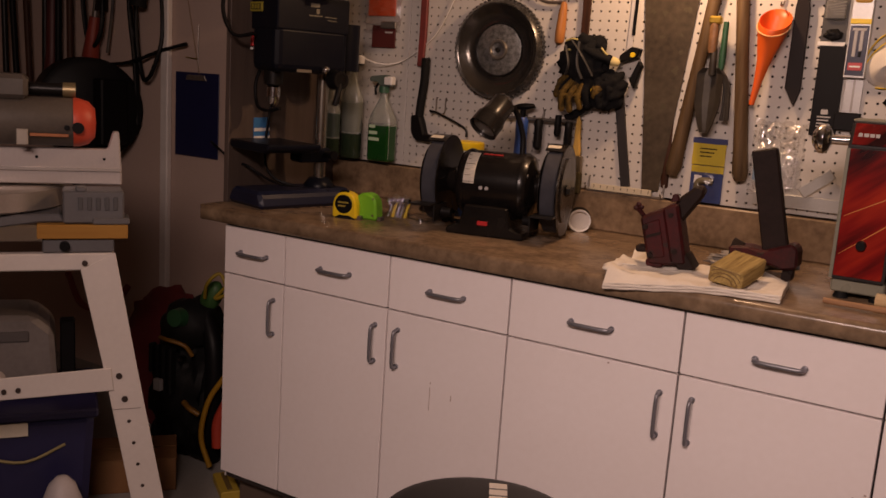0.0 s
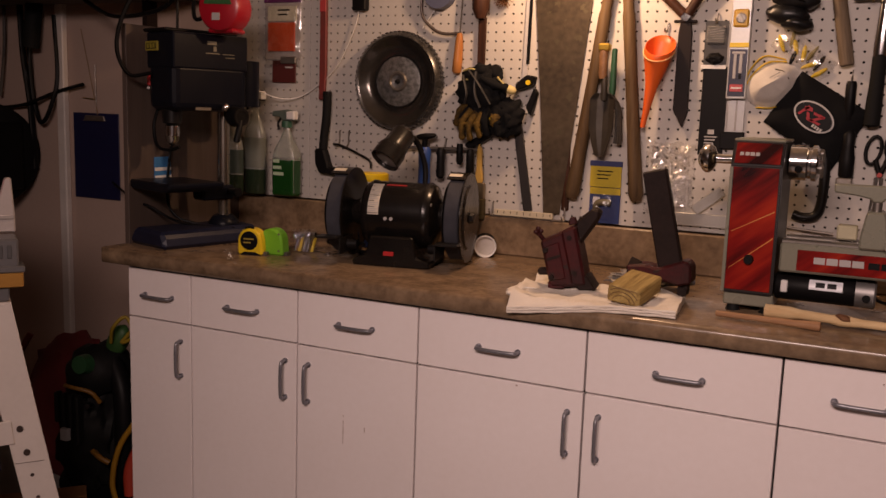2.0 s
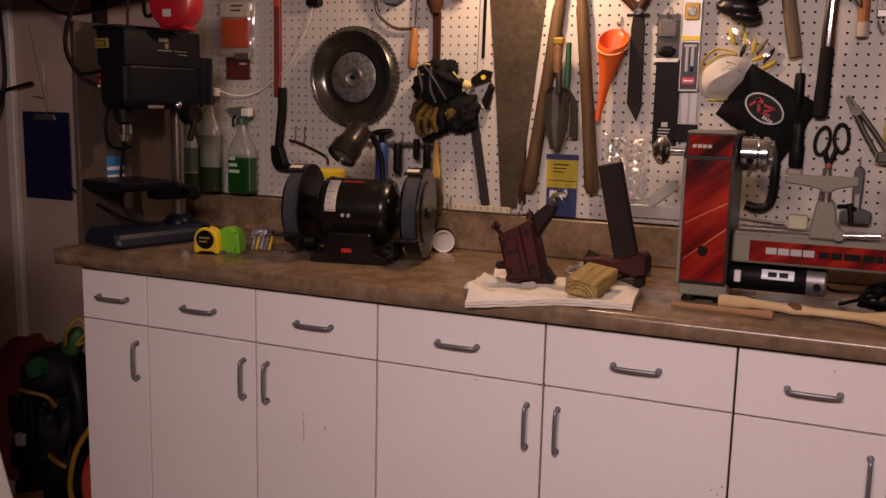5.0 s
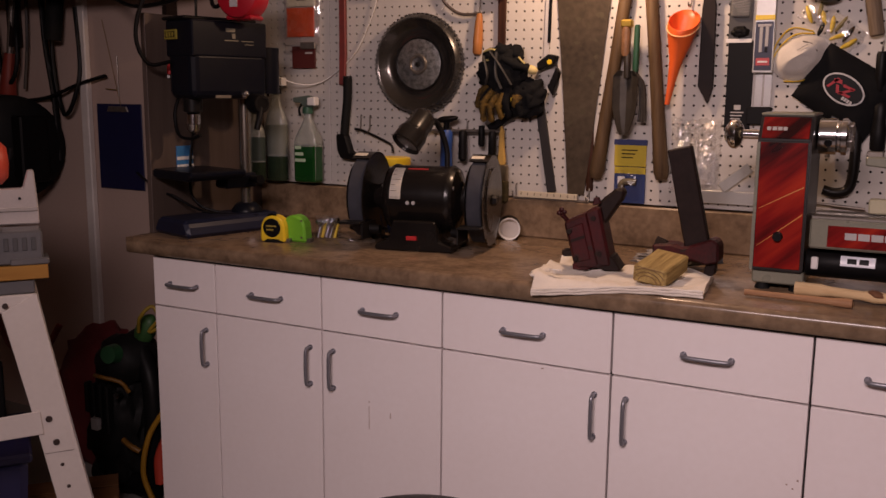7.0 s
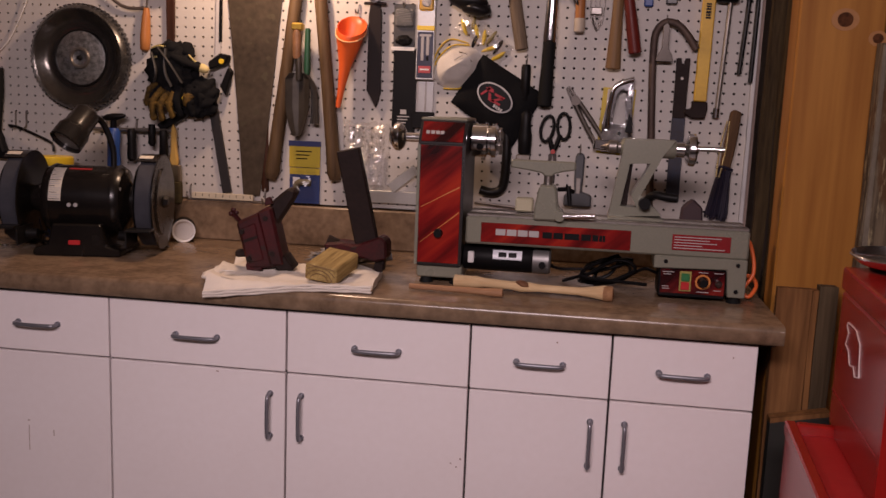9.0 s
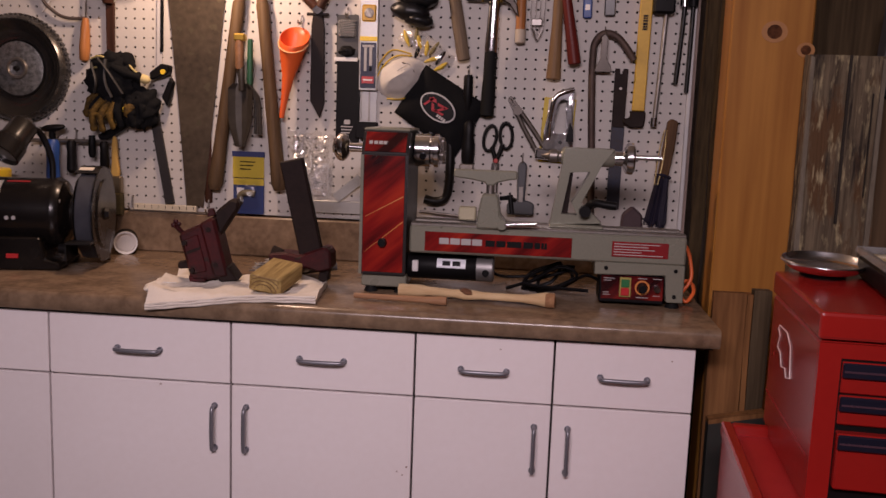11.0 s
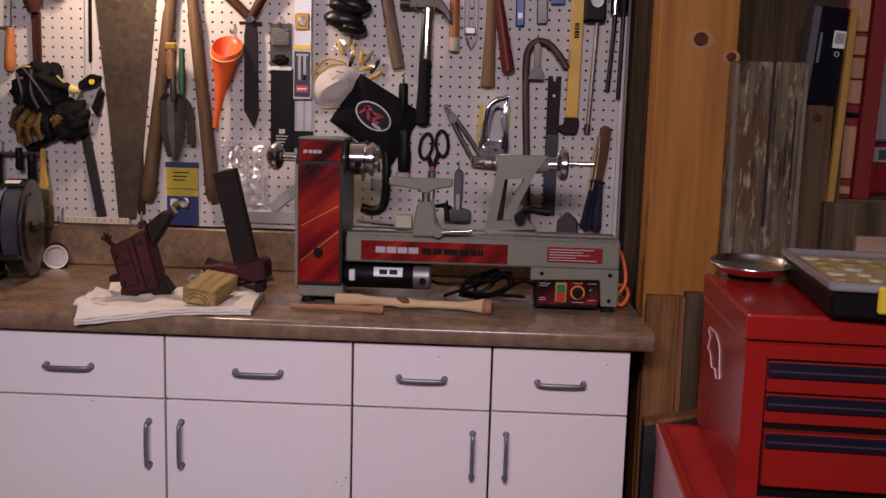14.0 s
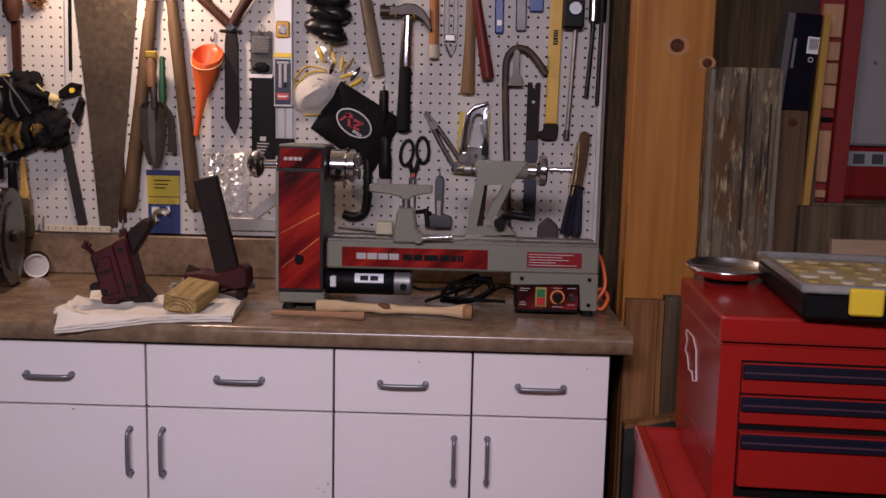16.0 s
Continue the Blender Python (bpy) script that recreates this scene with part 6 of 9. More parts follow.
def garden_tools():
    t = hung("hand_trowel", 0.166, 1.216, "hand trowel and fork with wooden and green handles", "trowel", 0, y=WY - 0.036)
    gm = mat("trowel_steel", (0.050, 0.041, 0.032), 0.5, 0.2, (0.018, 0.014, 0.011), 18, 90, 0.8, 0.2)
    bm = bmesh.new()
    n, us = 12, (-1, -0.9, -0.5, 0.0, 0.5, 0.9, 1)
    rows = []
    for k in range(n + 1):
        v = k / n
        w = 0.034 * min(1.0, math.sqrt(0.12 + 1.9 * v)) * (1.0 if v < 0.92 else 1.0 - 0.35 * (v - 0.92) / 0.08)
        rows.append([bm.verts.new((u * w - 0.002, -0.004 - 0.016 * u * u, v * 0.168)) for u in us])
    for a, c in zip(rows, rows[1:]):
        for k in range(len(us) - 1):
            bm.faces.new((a[k], a[k + 1], c[k + 1], c[k]))
    bmesh.ops.recalc_face_normals(bm, faces=bm.faces)
    bmesh.ops.solidify(bm, geom=bm.faces[:], thickness=0.0016)
    part("trowel_blade", bm, gm, t, "dull grey-brown dished steel blade", smooth=12)
    part("trowel_neck", U([(0, -0.012, 0.150), (0, -0.016, 0.185), (-0.002, -0.012, 0.215)], 0.009, 8, 4), gm, t, smooth=60)
    part("wooden_handle", T([(0.010, 0.205), (0.012, 0.215), (0.0125, 0.27), (0.010, 0.285)], pose(-0.006, -0.014, 0), 14), mat("orange_handle", (0.27, 0.135, 0.062), 0.5, 0, (0.12, 0.055, 0.025), 40, 200, 0.9), t, smooth=40)
    part("brass_cap", B(-0.020, 0.012, -0.026, -0.004, 0.278, 0.298, 0.004), mat("brass_cap", (0.62, 0.42, 0.08), 0.3, 0.8), t, "brass cap on the handle")
    part("green_handle", T([(0.007, 0.165), (0.0085, 0.18), (0.0075, 0.275), (0.006, 0.285)], pose(0.021, -0.008, 0), 14), mat("green_grip", (0.012, 0.075, 0.034), 0.5), t, "ribbed green plastic handle", smooth=40)
    for k in range(3):
        part("tine", U([(0.020, -0.008, 0.165), (0.032 + k * 0.005, -0.002, 0.130), (0.036 + k * 0.006, -0.002, 0.07), (0.034 + k * 0.008, -0.004, 0.035)], 0.0042, 8, 4), gm, t)
    t = hung("carded_valve", 0.172, 1.030, "yellow and blue carded plumbing valve", "blister card", y=WY - 0.004)
    part("yellow_card", B(-0.044, 0.044, -0.004, -0.002, 0.100, 0.165, 0.0005), mat("card_yellow", (0.50, 0.37, 0.02), 0.5), t)
    part("blue_head", B(-0.046, 0.046, -0.0045, -0.002, 0.157, 0.172, 0.0005), mat("card_navy", (0.02, 0.03, 0.12), 0.5), t)
    part("blue_card", B(-0.042, 0.044, -0.004, -0.002, 0.0, 0.098, 0.0005), mat("card_blue_deep", (0.012, 0.030, 0.13), 0.5), t)
    part("yellow_strip", B(-0.042, 0.044, -0.0046, -0.0036, 0.080, 0.098), mat("card_yellow", (0.50, 0.37, 0.02), 0.5), t)
    bm = crinkled(0.074, 0.080, 0.020, 0.004, 6, 6, 17)
    bmesh.ops.translate(bm, verts=bm.verts, vec=(-0.002, -0.003, 0.050))
    film = part("blister", bm, thin_film("blister_clear", 0.05, 0.22), t, "clear blister")
    film.visible_shadow = False
    part("valve", U([(-0.02, -0.016, 0.03), (-0.016, -0.018, 0.055), (0.005, -0.018, 0.060), (0.022, -0.016, 0.058)], 0.009, 8, 4), mat("valve_brass", (0.12, 0.095, 0.05), 0.6, 0.0), t, smooth=60)
    part("white_tag", B(-0.032, -0.012, -0.0052, -0.0042, 0.050, 0.072), WHITEPL, t)
    for k in range(3):
        part("text_line", B(-0.024, 0.020 - k * 0.006, -0.0046, -0.0038, 0.142 - k * 0.010, 0.145 - k * 0.010), BLACK, t)


def big_saw():
    t = hung("hand_saw", 0.020, 1.045, "large old crosscut hand saw with a stained blade", "saw", y=WY - 0.004)
    part("blade", P([(-0.024, 0.0), (0.024, -0.002), (0.056, 0.28), (0.090, 0.602), (0.098, 0.70), (-0.086, 0.70), (-0.076, 0.60), (-0.046, 0.28)], -0.004, -0.002), RUSTSTEEL, t)
    part("handle", P([(-0.075, 0.69), (-0.08, 0.80), (-0.04, 0.84), (0.05, 0.83), (0.07, 0.69)], -0.014, 0.0, 0.004), TOOLWOOD, t)
    t = hung("wood_stake", 0.0585, 1.055, "slim dark wooden stick beside the saw", "stick", -1.0, y=WY)
    part("stick", oval_bar([(0.008, 0.0), (0.011, 0.004), (0.010, 0.22), (0.009, 0.26)], 0.3, -0.003, 12), BROWNGRIP, t, smooth=40)
    t = hung("folding_rule", -0.056, 1.030, "pale wooden rule lying across two long hooks", "ruler")
    part("rule", B(-0.090, 0.088, -0.030, -0.024, 0.0, 0.017, 0.001), mat("rule_pale", (0.58, 0.50, 0.36), 0.6), t)
    for k in range(9):
        part("tick", B(-0.080 + k * 0.02, -0.0785 + k * 0.02, -0.0306, -0.0298, 0.006, 0.014), BLACK, t)
    part("rail", C((-0.105, -0.020, -0.003), (0.120, -0.020, -0.003), 0.003, seg=8), STEEL, t)
    for x in (-0.105, 0.115):
        part("peg_hook", U([(x, 0.0, 0.035), (x, -0.006, 0.030), (x, -0.008, 0.0), (x, -0.022, -0.003), (x, -0.034, 0.01)], 0.0025, 6, 4), STEEL, t)


def pan_lid():
    t = hung("hub_cap", -0.481, 1.405, "round dark steel dish with a bright hammered centre", "hub cap")
    m = Matrix.Rotation(math.pi / 2, 4, "X")
    dish = mat("dark_dish", (0.115, 0.104, 0.094), 0.19, 0.8, (0.050, 0.043, 0.038), 14, 90, 0.8, 0.12)
    rim = mat("rim_steel", (0.17, 0.165, 0.16), 0.26, 0.8, (0.045, 0.041, 0.038), 40, 150, 0.9, 0.15)
    part("dish", T([(0.074, 0.012), (0.085, 0.008), (0.112, 0.014), (0.126, 0.034), (0.131, 0.036)], m, 60, caps=False), dish, t, smooth=60)
    part("rim", T([(0.130, 0.035), (0.134, 0.038), (0.142, 0.030), (0.148, 0.010), (0.146, 0.004)], m, 60, caps=False), rim, t, "scalloped steel rim", smooth=40)
    part("centre", T([(0.0, 0.018), (0.016, 0.018), (0.026, 0.0215), (0.030, 0.0175), (0.060, 0.0165), (0.074, 0.0135), (0.076, 0.010)], m, 60, caps=False), mat("hammered_zinc", (0.42, 0.42, 0.41), 0.38, 0.8, (0.10, 0.10, 0.098), 70, 320, 1.0, 0.9), t, "bright mottled zinc centre plate", smooth=40)
    part("hub", T([(0.0, 0.030), (0.005, 0.030), (0.008, 0.020)], m, 20, caps=False), BLACKMETAL, t, smooth=40)
    part("centre_ring", T([(0.020, 0.0215), (0.023, 0.0255), (0.028, 0.0255), (0.031, 0.0190)], m, 40, caps=False), STEEL, t, smooth=50)
    part("groove", T([(0.074, 0.0140), (0.0755, 0.0150), (0.0785, 0.0150), (0.080, 0.0120)], m, 60, caps=False), BLACKMETAL, t, smooth=50)
    for k in range(64):
        a = 2 * math.pi * k / 64
        part("notch", box(bmesh.new(), -0.003, 0.003, -0.022, -0.004, 0.1455, 0.1490, 0, Matrix.Rotation(a, 4, "Y")), rim, t)


def left_tools():
    t = hung("coping_saw", -0.283, 1.546, "coping saw with a thin steel bow and orange wooden handle", "coping saw", 3)
    part("bow", U([(0.004, -0.014, 0.0), (-0.050, -0.014, -0.004), (-0.090, -0.014, 0.010), (-0.128, -0.014, 0.05), (-0.132, -0.014, 0.14)], 0.0045, 8, 5), mat("bow_steel", (0.20, 0.16, 0.14), 0.4, 0.7), t, smooth=60)
    part("handle", T([(0.009, -0.115), (0.0135, -0.11), (0.0145, -0.08), (0.012, -0.03), (0.009, -0.006), (0.007, 0.0)], pose(0, -0.014, 0), 18), wood("amber_handle", (0.42, 0.17, 0.05), (0.28, 0.10, 0.03), 40, 4, 0.4, 0.1), t, smooth=40)
    part("blade", B(-0.001, 0.001, -0.016, -0.012, 0.0, 0.13), STEEL, t)
    t = hung("wood_rasp", -0.214, 1.455, "brown wooden-handled rasp hanging point down", "rasp")
    part("rasp", P([(-0.010, 0.0), (-0.011, 0.135), (0.013, 0.135), (0.012, 0.0)], -0.016, -0.008, 0.001), BROWNGRIP, t)
    part("handle", T([(0.013, 0.13), (0.024, 0.155), (0.025, 0.19), (0.021, 0.28)], pose(0, -0.026, 0), 16), BROWNGRIP, t, smooth=40)
    t = hung("work_gloves", -0.183, 1.365, "bunched black work gloves with tan and yellow fingers", "gloves")
    tan = mat("tan_leather", (0.20, 0.115, 0.022), 0.8, 0, (0.012, 0.009, 0.006), 30, 160, 1.0, 0.5, spec=0.2)
    rng = random.Random(8)
    def digit(name, pts, r, material):
        bm = U(pts, r, 10, 5, radii=(r * 1.08, r * 0.9), flat=0.8)
        lump(bm, r * 0.92, r * 0.8, r * 1.05, Matrix.Translation(pts[-1]), 0.08, 9, 2)
        lump(bm, r * 1.1, r * 0.9, r * 1.1, Matrix.Translation(pts[-2]), 0.15, 12, 2, pts[-2][0] * 90)
        return part(name, bm, material, t, smooth=70)

    part("palm", lump(bmesh.new(), 0.074, 0.030, 0.066, pose(-0.014, -0.046, 0.022, 0, -14, 0), 0.26, 8, 4, 2.0), FABRIC, t, smooth=70)
    part("back_glove", lump(bmesh.new(), 0.054, 0.026, 0.058, pose(0.040, -0.034, -0.036, 0, 30, 0), 0.30, 8, 4, 9.0), FABRIC, t, smooth=70)
    part("lower_glove", lump(bmesh.new(), 0.060, 0.026, 0.038, pose(-0.030, -0.040, -0.044, 0, -16, 0), 0.30, 8, 4, 13.0), FABRIC, t, smooth=70)
    for k, (x, z) in enumerate(((-0.064, 0.080), (-0.030, 0.090), (0.008, 0.086))):
        part("cuff", lump(bmesh.new(), 0.024, 0.018, 0.022, pose(x, -0.044 - 0.008 * (k % 2), z, 0, -20 + 24 * k, 0), 0.25, 9, 3, 5.0 + k), FABRIC, t, smooth=70)
    for pts, r, m2 in (([(-0.060, -0.050, 0.010), (-0.090, -0.056, -0.022), (-0.104, -0.050, -0.056)], 0.0115, tan),
                       ([(-0.052, -0.058, -0.018), (-0.080, -0.064, -0.056), (-0.082, -0.056, -0.094)], 0.0120, tan),
                       ([(-0.036, -0.060, -0.024), (-0.056, -0.068, -0.062), (-0.056, -0.060, -0.096)], 0.0115, tan),
                       ([(-0.020, -0.058, -0.026), (-0.032, -0.066, -0.060), (-0.028, -0.056, -0.088)], 0.0105, tan),
                       ([(0.012, -0.056, -0.030), (0.006, -0.062, -0.066), (0.014, -0.052, -0.100)], 0.0125, FABRIC),
                       ([(0.040, -0.052, -0.034), (0.044, -0.058, -0.070), (0.048, -0.050, -0.098)], 0.0125, FABRIC),
                       ([(0.062, -0.046, -0.026), (0.074, -0.052, -0.056), (0.070, -0.044, -0.086)], 0.0115, FABRIC),
                       ([(0.000, -0.066, 0.052), (0.034, -0.068, 0.036), (0.068, -0.058, 0.026)], 0.0135, FABRIC)):
        digit("finger", pts, r, m2)
    part("tan_patch", lump(bmesh.new(), 0.014, 0.008, 0.020, pose(0.040, -0.064, -0.062, 0, 18, 0), 0.4, 16, 3, 3.0), tan, t, smooth=70)
    for pts in (([(-0.040, -0.074, 0.074), (-0.004, -0.084, 0.036), (0.030, -0.074, -0.020)]), ([(-0.058, -0.072, 0.060), (-0.040, -0.084, 0.010), (-0.050, -0.074, -0.020)]), ([(-0.016, -0.076, 0.070), (-0.014, -0.084, 0.010), (0.000, -0.076, -0.030)])):
        part("seam_strap", U(pts, 0.0045, 8, 5, flat=0.5), mat("worn_strap", (0.022, 0.020, 0.020), 0.6, 0, (0.010, 0.010, 0.010), 20, 200, 0.8, 0.3), t, smooth=60)
    for pts in (([(-0.084, -0.058, 0.090), (-0.060, -0.064, 0.096), (-0.040, -0.062, 0.092)]), ([(-0.082, -0.060, 0.064), (-0.066, -0.066, 0.066), (-0.052, -0.064, 0.060)]), ([(0.024, -0.062, 0.074), (0.036, -0.062, 0.062), (0.046, -0.058, 0.054)])):
        part("cuff_trim", U(pts, 0.0028, 6, 4), mat("pale_trim", (0.50, 0.40, 0.14), 0.7), t)
    for ob in t.children[:-6]:
        if ob.name.split(".")[0] != "finger" or ob.data.materials[0] is tan:
            ob.location = (0.020, 0.0, -0.018)
    part("finger_tip", lump(bmesh.new(), 0.020, 0.012, 0.0125, pose(0.080, -0.054, 0.022, 0, 12, 0), 0.1, 9, 3), mat("pale_tip", (0.62, 0.50, 0.22), 0.7), t, smooth=70)
    t = hung("trigger_clamp", -0.075, 1.19, "black trigger bar clamp with yellow buttons", "clamp", 0)
    part("bar", box(bmesh.new(), -0.013, 0.013, -0.014, -0.006, -0.145, 0.145, 0.001, pose(0, 0, 0, 0, -10, 0)), mat("clamp_bar", (0.05, 0.045, 0.045), 0.45, 0.6), t)
    part("jaw", P([(-0.02, 0.195), (0.030, 0.212), (0.036, 0.235), (0.012, 0.240), (-0.022, 0.215)], -0.034, -0.006, 0.003), BLACK, t)
    part("trigger", P([(0.010, 0.150), (0.034, 0.205), (0.044, 0.190), (0.026, 0.125)], -0.030, -0.010, 0.003), BLACK, t)
    part("button", C((0.018, -0.034, 0.218), (0.018, -0.039, 0.218), 0.007, seg=14), YELLOW, t)
    part("lower_jaw", P([(-0.175, 0.040), (-0.055, 0.105), (-0.045, 0.092), (-0.160, 0.020)], -0.030, -0.008, 0.003), BLACK, t)
    part("jaw_button", C((-0.075, -0.05, 0.115), (-0.075, -0.062, 0.115), 0.010, seg=12), YELLOW, t)
    t = hung("hacksaw_blades", -0.078, 1.413, "narrow dark blade in a clear sleeve", "saw blade", 1)
    part("sleeve", B(-0.009, 0.006, -0.008, -0.003, -0.002, 0.30, 0.0006), mat("sleeve_grey", (0.52, 0.50, 0.50), 0.25), t)
    part("blade", B(0.002, 0.011, -0.011, -0.008, 0.048, 0.31, 0.0006), BLACK, t)
    t = hung("bristle_brush", -0.148, 1.640, "round brush with stiff amber bristles", "brush")
    bm = bmesh.new()
    for k in range(120):
        a, b2 = rng.uniform(0, 6.28), rng.uniform(-0.6, 1.4)
        d = Vector((math.cos(a) * math.cos(b2), -abs(math.sin(b2)), math.sin(a) * math.cos(b2)))
        cyl(bm, (0, -0.016, 0), Vector((0, -0.016, 0)) + d * rng.uniform(0.024, 0.034), 0.0012, 0.0007, 4)
    part("bristles", bm, mat("amber_bristle", (0.20, 0.08, 0.025), 0.7), t)
    part("core", lump(bmesh.new(), 0.012, 0.012, 0.012, pose(0, -0.014, 0), 0.1), DARKIRON, t)
    t = hung("pipe_wrench", -0.752, 1.343, "long red-handled wrench hanging by the drill press", "wrench", 0)
    part("handle", P([(-0.014, 0.0), (-0.012, 0.10), (-0.011, 0.36), (0.011, 0.36), (0.012, 0.09), (0.006, 0.0)], -0.018, -0.006, 0.002), mat("worn_red_handle", (0.22, 0.035, 0.03), 0.5, 0.1, (0.12, 0.03, 0.025), 20, 100, 0.8, 0.2), t)
    part("clear_tag", B(-0.011, 0.011, -0.020, -0.018, 0.27, 0.31, 0.001), mat("tag_red", (0.50, 0.06, 0.06), 0.4), t)
    t = hung("black_grip_tool", -0.740, 1.14, "black rubber-gripped nail puller", "hand tool", 1)
    part("grip", U([(0.006, -0.022, 0.225), (0.006, -0.022, 0.16), (0.0, -0.022, 0.10), (-0.004, -0.022, 0.05)], 0.0135, 10, 4), RUBBER, t, smooth=60)
    part("head", P([(-0.030, 0.050), (0.006, 0.052), (0.026, -0.004), (0.060, -0.006), (0.050, -0.028), (-0.010, -0.026), (-0.026, 0.0)], -0.036, -0.006, 0.005), BLACK, t)
    part("cap", B(-0.004, 0.016, -0.034, -0.010, 0.212, 0.230, 0.002), BLACKMETAL, t)
    t = hung("double_hook_rod", -0.704, 1.200, "thin dark rod on a double peg hook", "rod")
    part("rod", U([(-0.004, -0.016, 0.008), (0.03, -0.016, 0.002), (0.10, -0.016, -0.024), (0.130, -0.016, -0.040), (0.134, -0.016, -0.062)], 0.004, 8, 4), BLACKMETAL, t, smooth=60)
    for x in (0.012, 0.045):
        part("peg_hook", U([(x, 0.0, 0.05), (x, -0.006, 0.046), (x, -0.008, 0.01), (x, -0.022, 0.0)], 0.0025, 6, 3), STEEL, t)
    t = hung("tool_rail", -0.320, 1.210, "steel rail holding screwdrivers and small tools", "tool rail")
    part("rail", C((-0.122, -0.030, 0.0), (0.122, -0.030, 0.004), 0.0055, seg=10), STEEL, t, smooth=40)
    for x in (-0.09, 0.0, 0.10):
        part("peg_hook", U([(x, 0.0, 0.03), (x, -0.008, 0.026), (x, -0.012, 0.0), (x, -0.03, -0.002)], 0.003, 6, 3), STEEL, t)
    for x, z0, m2, r, lab, top in ((-0.050, -0.112, mat("blue_grip", (0.02, 0.07, 0.28), 0.4), 0.019, "screwdriver with a blue handle", True), (0.004, -0.085, BLACK, 0.013, "black-handled screwdriver on the rail", False), (0.098, -0.075, BLACK, 0.012, "black-handled screwdriver on the rail", False), (0.064, -0.04, BLACK, 0.010, "short black-handled screwdriver on the rail", False)):
        t2 = hung("screwdriver", -0.320 + x, 1.210, lab, "screwdriver")
        part("handle", oval_bar([(0.006, z0), (r, z0 + 0.008), (r * 0.9, z0 + 0.06), (r, -0.005), (r * 0.7, 0.005)], 1.0, -0.045), m2, t2, smooth=40)
        if top:
            part("knob", lump(bmesh.new(), 0.036, 0.016, 0.010, pose(0.004, -0.05, 0.036, 0, -8, 0), 0.1), BLACK, t2, smooth=60)
            part("stem", C((0, -0.045, 0.0), (0.002, -0.048, 0.034), 0.009, seg=12), BLACK, t2, smooth=40)
    t = hung("paintbrush", -0.196, 1.012, "paintbrush with a yellow wooden handle and dark bristles", "paintbrush", -1)
    part("handle", P([(-0.006, 0.105), (-0.013, 0.118), (-0.009, 0.150), (-0.007, 0.205), (0.0, 0.222), (0.008, 0.205), (0.009, 0.150), (0.013, 0.118), (0.010, 0.105)], -0.036, -0.022, 0.004), mat("brush_yellow", (0.50, 0.30, 0.07), 0.45), t)
    part("ferrule", B(-0.017, 0.018, -0.038, -0.020, 0.060, 0.108, 0.003), mat("ferrule", (0.28, 0.22, 0.14), 0.35, 0.8), t)
    part("bristles", P([(-0.018, 0.0), (-0.018, 0.062), (0.019, 0.062), (0.019, 0.0)], -0.040, -0.018, 0.003), mat("dark_bristle", (0.07, 0.05, 0.015), 0.9, 0, (0.03, 0.025, 0.01), 60, 300, 0.8, 0.5), t)
    t = hung("blade_pack", -0.905, 1.487, "orange-red carded blades in a clear hang pack", "blister card")
    part("sleeve", B(-0.078, 0.058, -0.004, -0.002, -0.02, 0.22, 0.001), mat("film_grey", (0.46, 0.41, 0.385), 0.2), t)
    part("zip_strip", B(-0.080, 0.062, -0.008, -0.002, 0.158, 0.176, 0.002), mat("zip_purple", (0.14, 0.02, 0.12), 0.4), t, "purple zip strip")
    part("orange_insert", B(-0.064, 0.040, -0.009, -0.004, 0.006, 0.096, 0.001), mat("insert_orange", (0.62, 0.09, 0.03), 0.35), t)
    part("header", B(-0.064, 0.046, -0.0095, -0.004, 0.100, 0.146, 0.001), mat("header_cream", (0.60, 0.55, 0.42), 0.6), t)
    bm = crinkled(0.138, 0.24, 0.010, 0.006, 7, 12, 31)
    bmesh.ops.translate(bm, verts=bm.verts, vec=(-0.006, -0.003, 0.075))
    film = part("film", bm, FILM, t, "crinkled clear film")
    film.visible_shadow = False
    for k in range(2):
        part("text_line", B(-0.024, 0.022 - k * 0.01, -0.0102, -0.0094, 0.132 - k * 0.014, 0.137 - k * 0.014), BLACK, t)
    t = hung("carded_hooks", -0.880, 1.394, "small dark red carded fittings", "blister card", y=WY - 0.002)
    part("card", B(-0.070, 0.020, -0.008, -0.003, 0.0, 0.070, 0.001), mat("dark_red_card", (0.09, 0.014, 0.012), 0.5), t)
    part("blister", B(-0.034, 0.026, -0.016, -0.008, 0.060, 0.082, 0.003), STEEL, t)
    part("text_line", B(-0.018, 0.010, -0.0086, -0.0078, 0.046, 0.051), GREYINK, t)
    t = hung("lamp_wire", -0.75, 1.45, "thin white lamp wire running down the pegboard", "cord")
    part("cord", U([(0.125, -0.012, 0.18), (0.115, -0.010, 0.13), (0.08, -0.008, 0.055), (0.04, -0.008, -0.01), (-0.02, -0.010, -0.06), (-0.09, -0.014, -0.10), (-0.15, -0.05, -0.105), (-0.20, -0.12, -0.075)], 0.0018, 6, 6), WHITEPL, t, smooth=60)
    t = hung("outlet_timer", -0.616, 1.628, "small black box on the pegboard with a cord", "control box")
    part("box", B(-0.026, 0.022, -0.03, -0.003, -0.014, 0.06, 0.004), BLACK, t)
    t = hung("tape_roll", -0.348, 1.66, "blue-grey roll of tape on a hook", "tape")
    part("roll", T([(0.022, 0.004), (0.046, 0.004), (0.047, 0.02), (0.046, 0.036), (0.022, 0.036), (0.022, 0.004)], Matrix.Rotation(math.pi / 2, 4, "X"), 30), mat("tape_bluegrey", (0.09, 0.10, 0.16), 0.5), t, smooth=40)
    hook(t, 0.02, 0, 0.045)
    part("loose_wire", U([(-0.01, -0.02, -0.04), (-0.04, -0.012, -0.075), (-0.06, -0.01, -0.10)], 0.0014, 5, 4), WHITEPL, t)


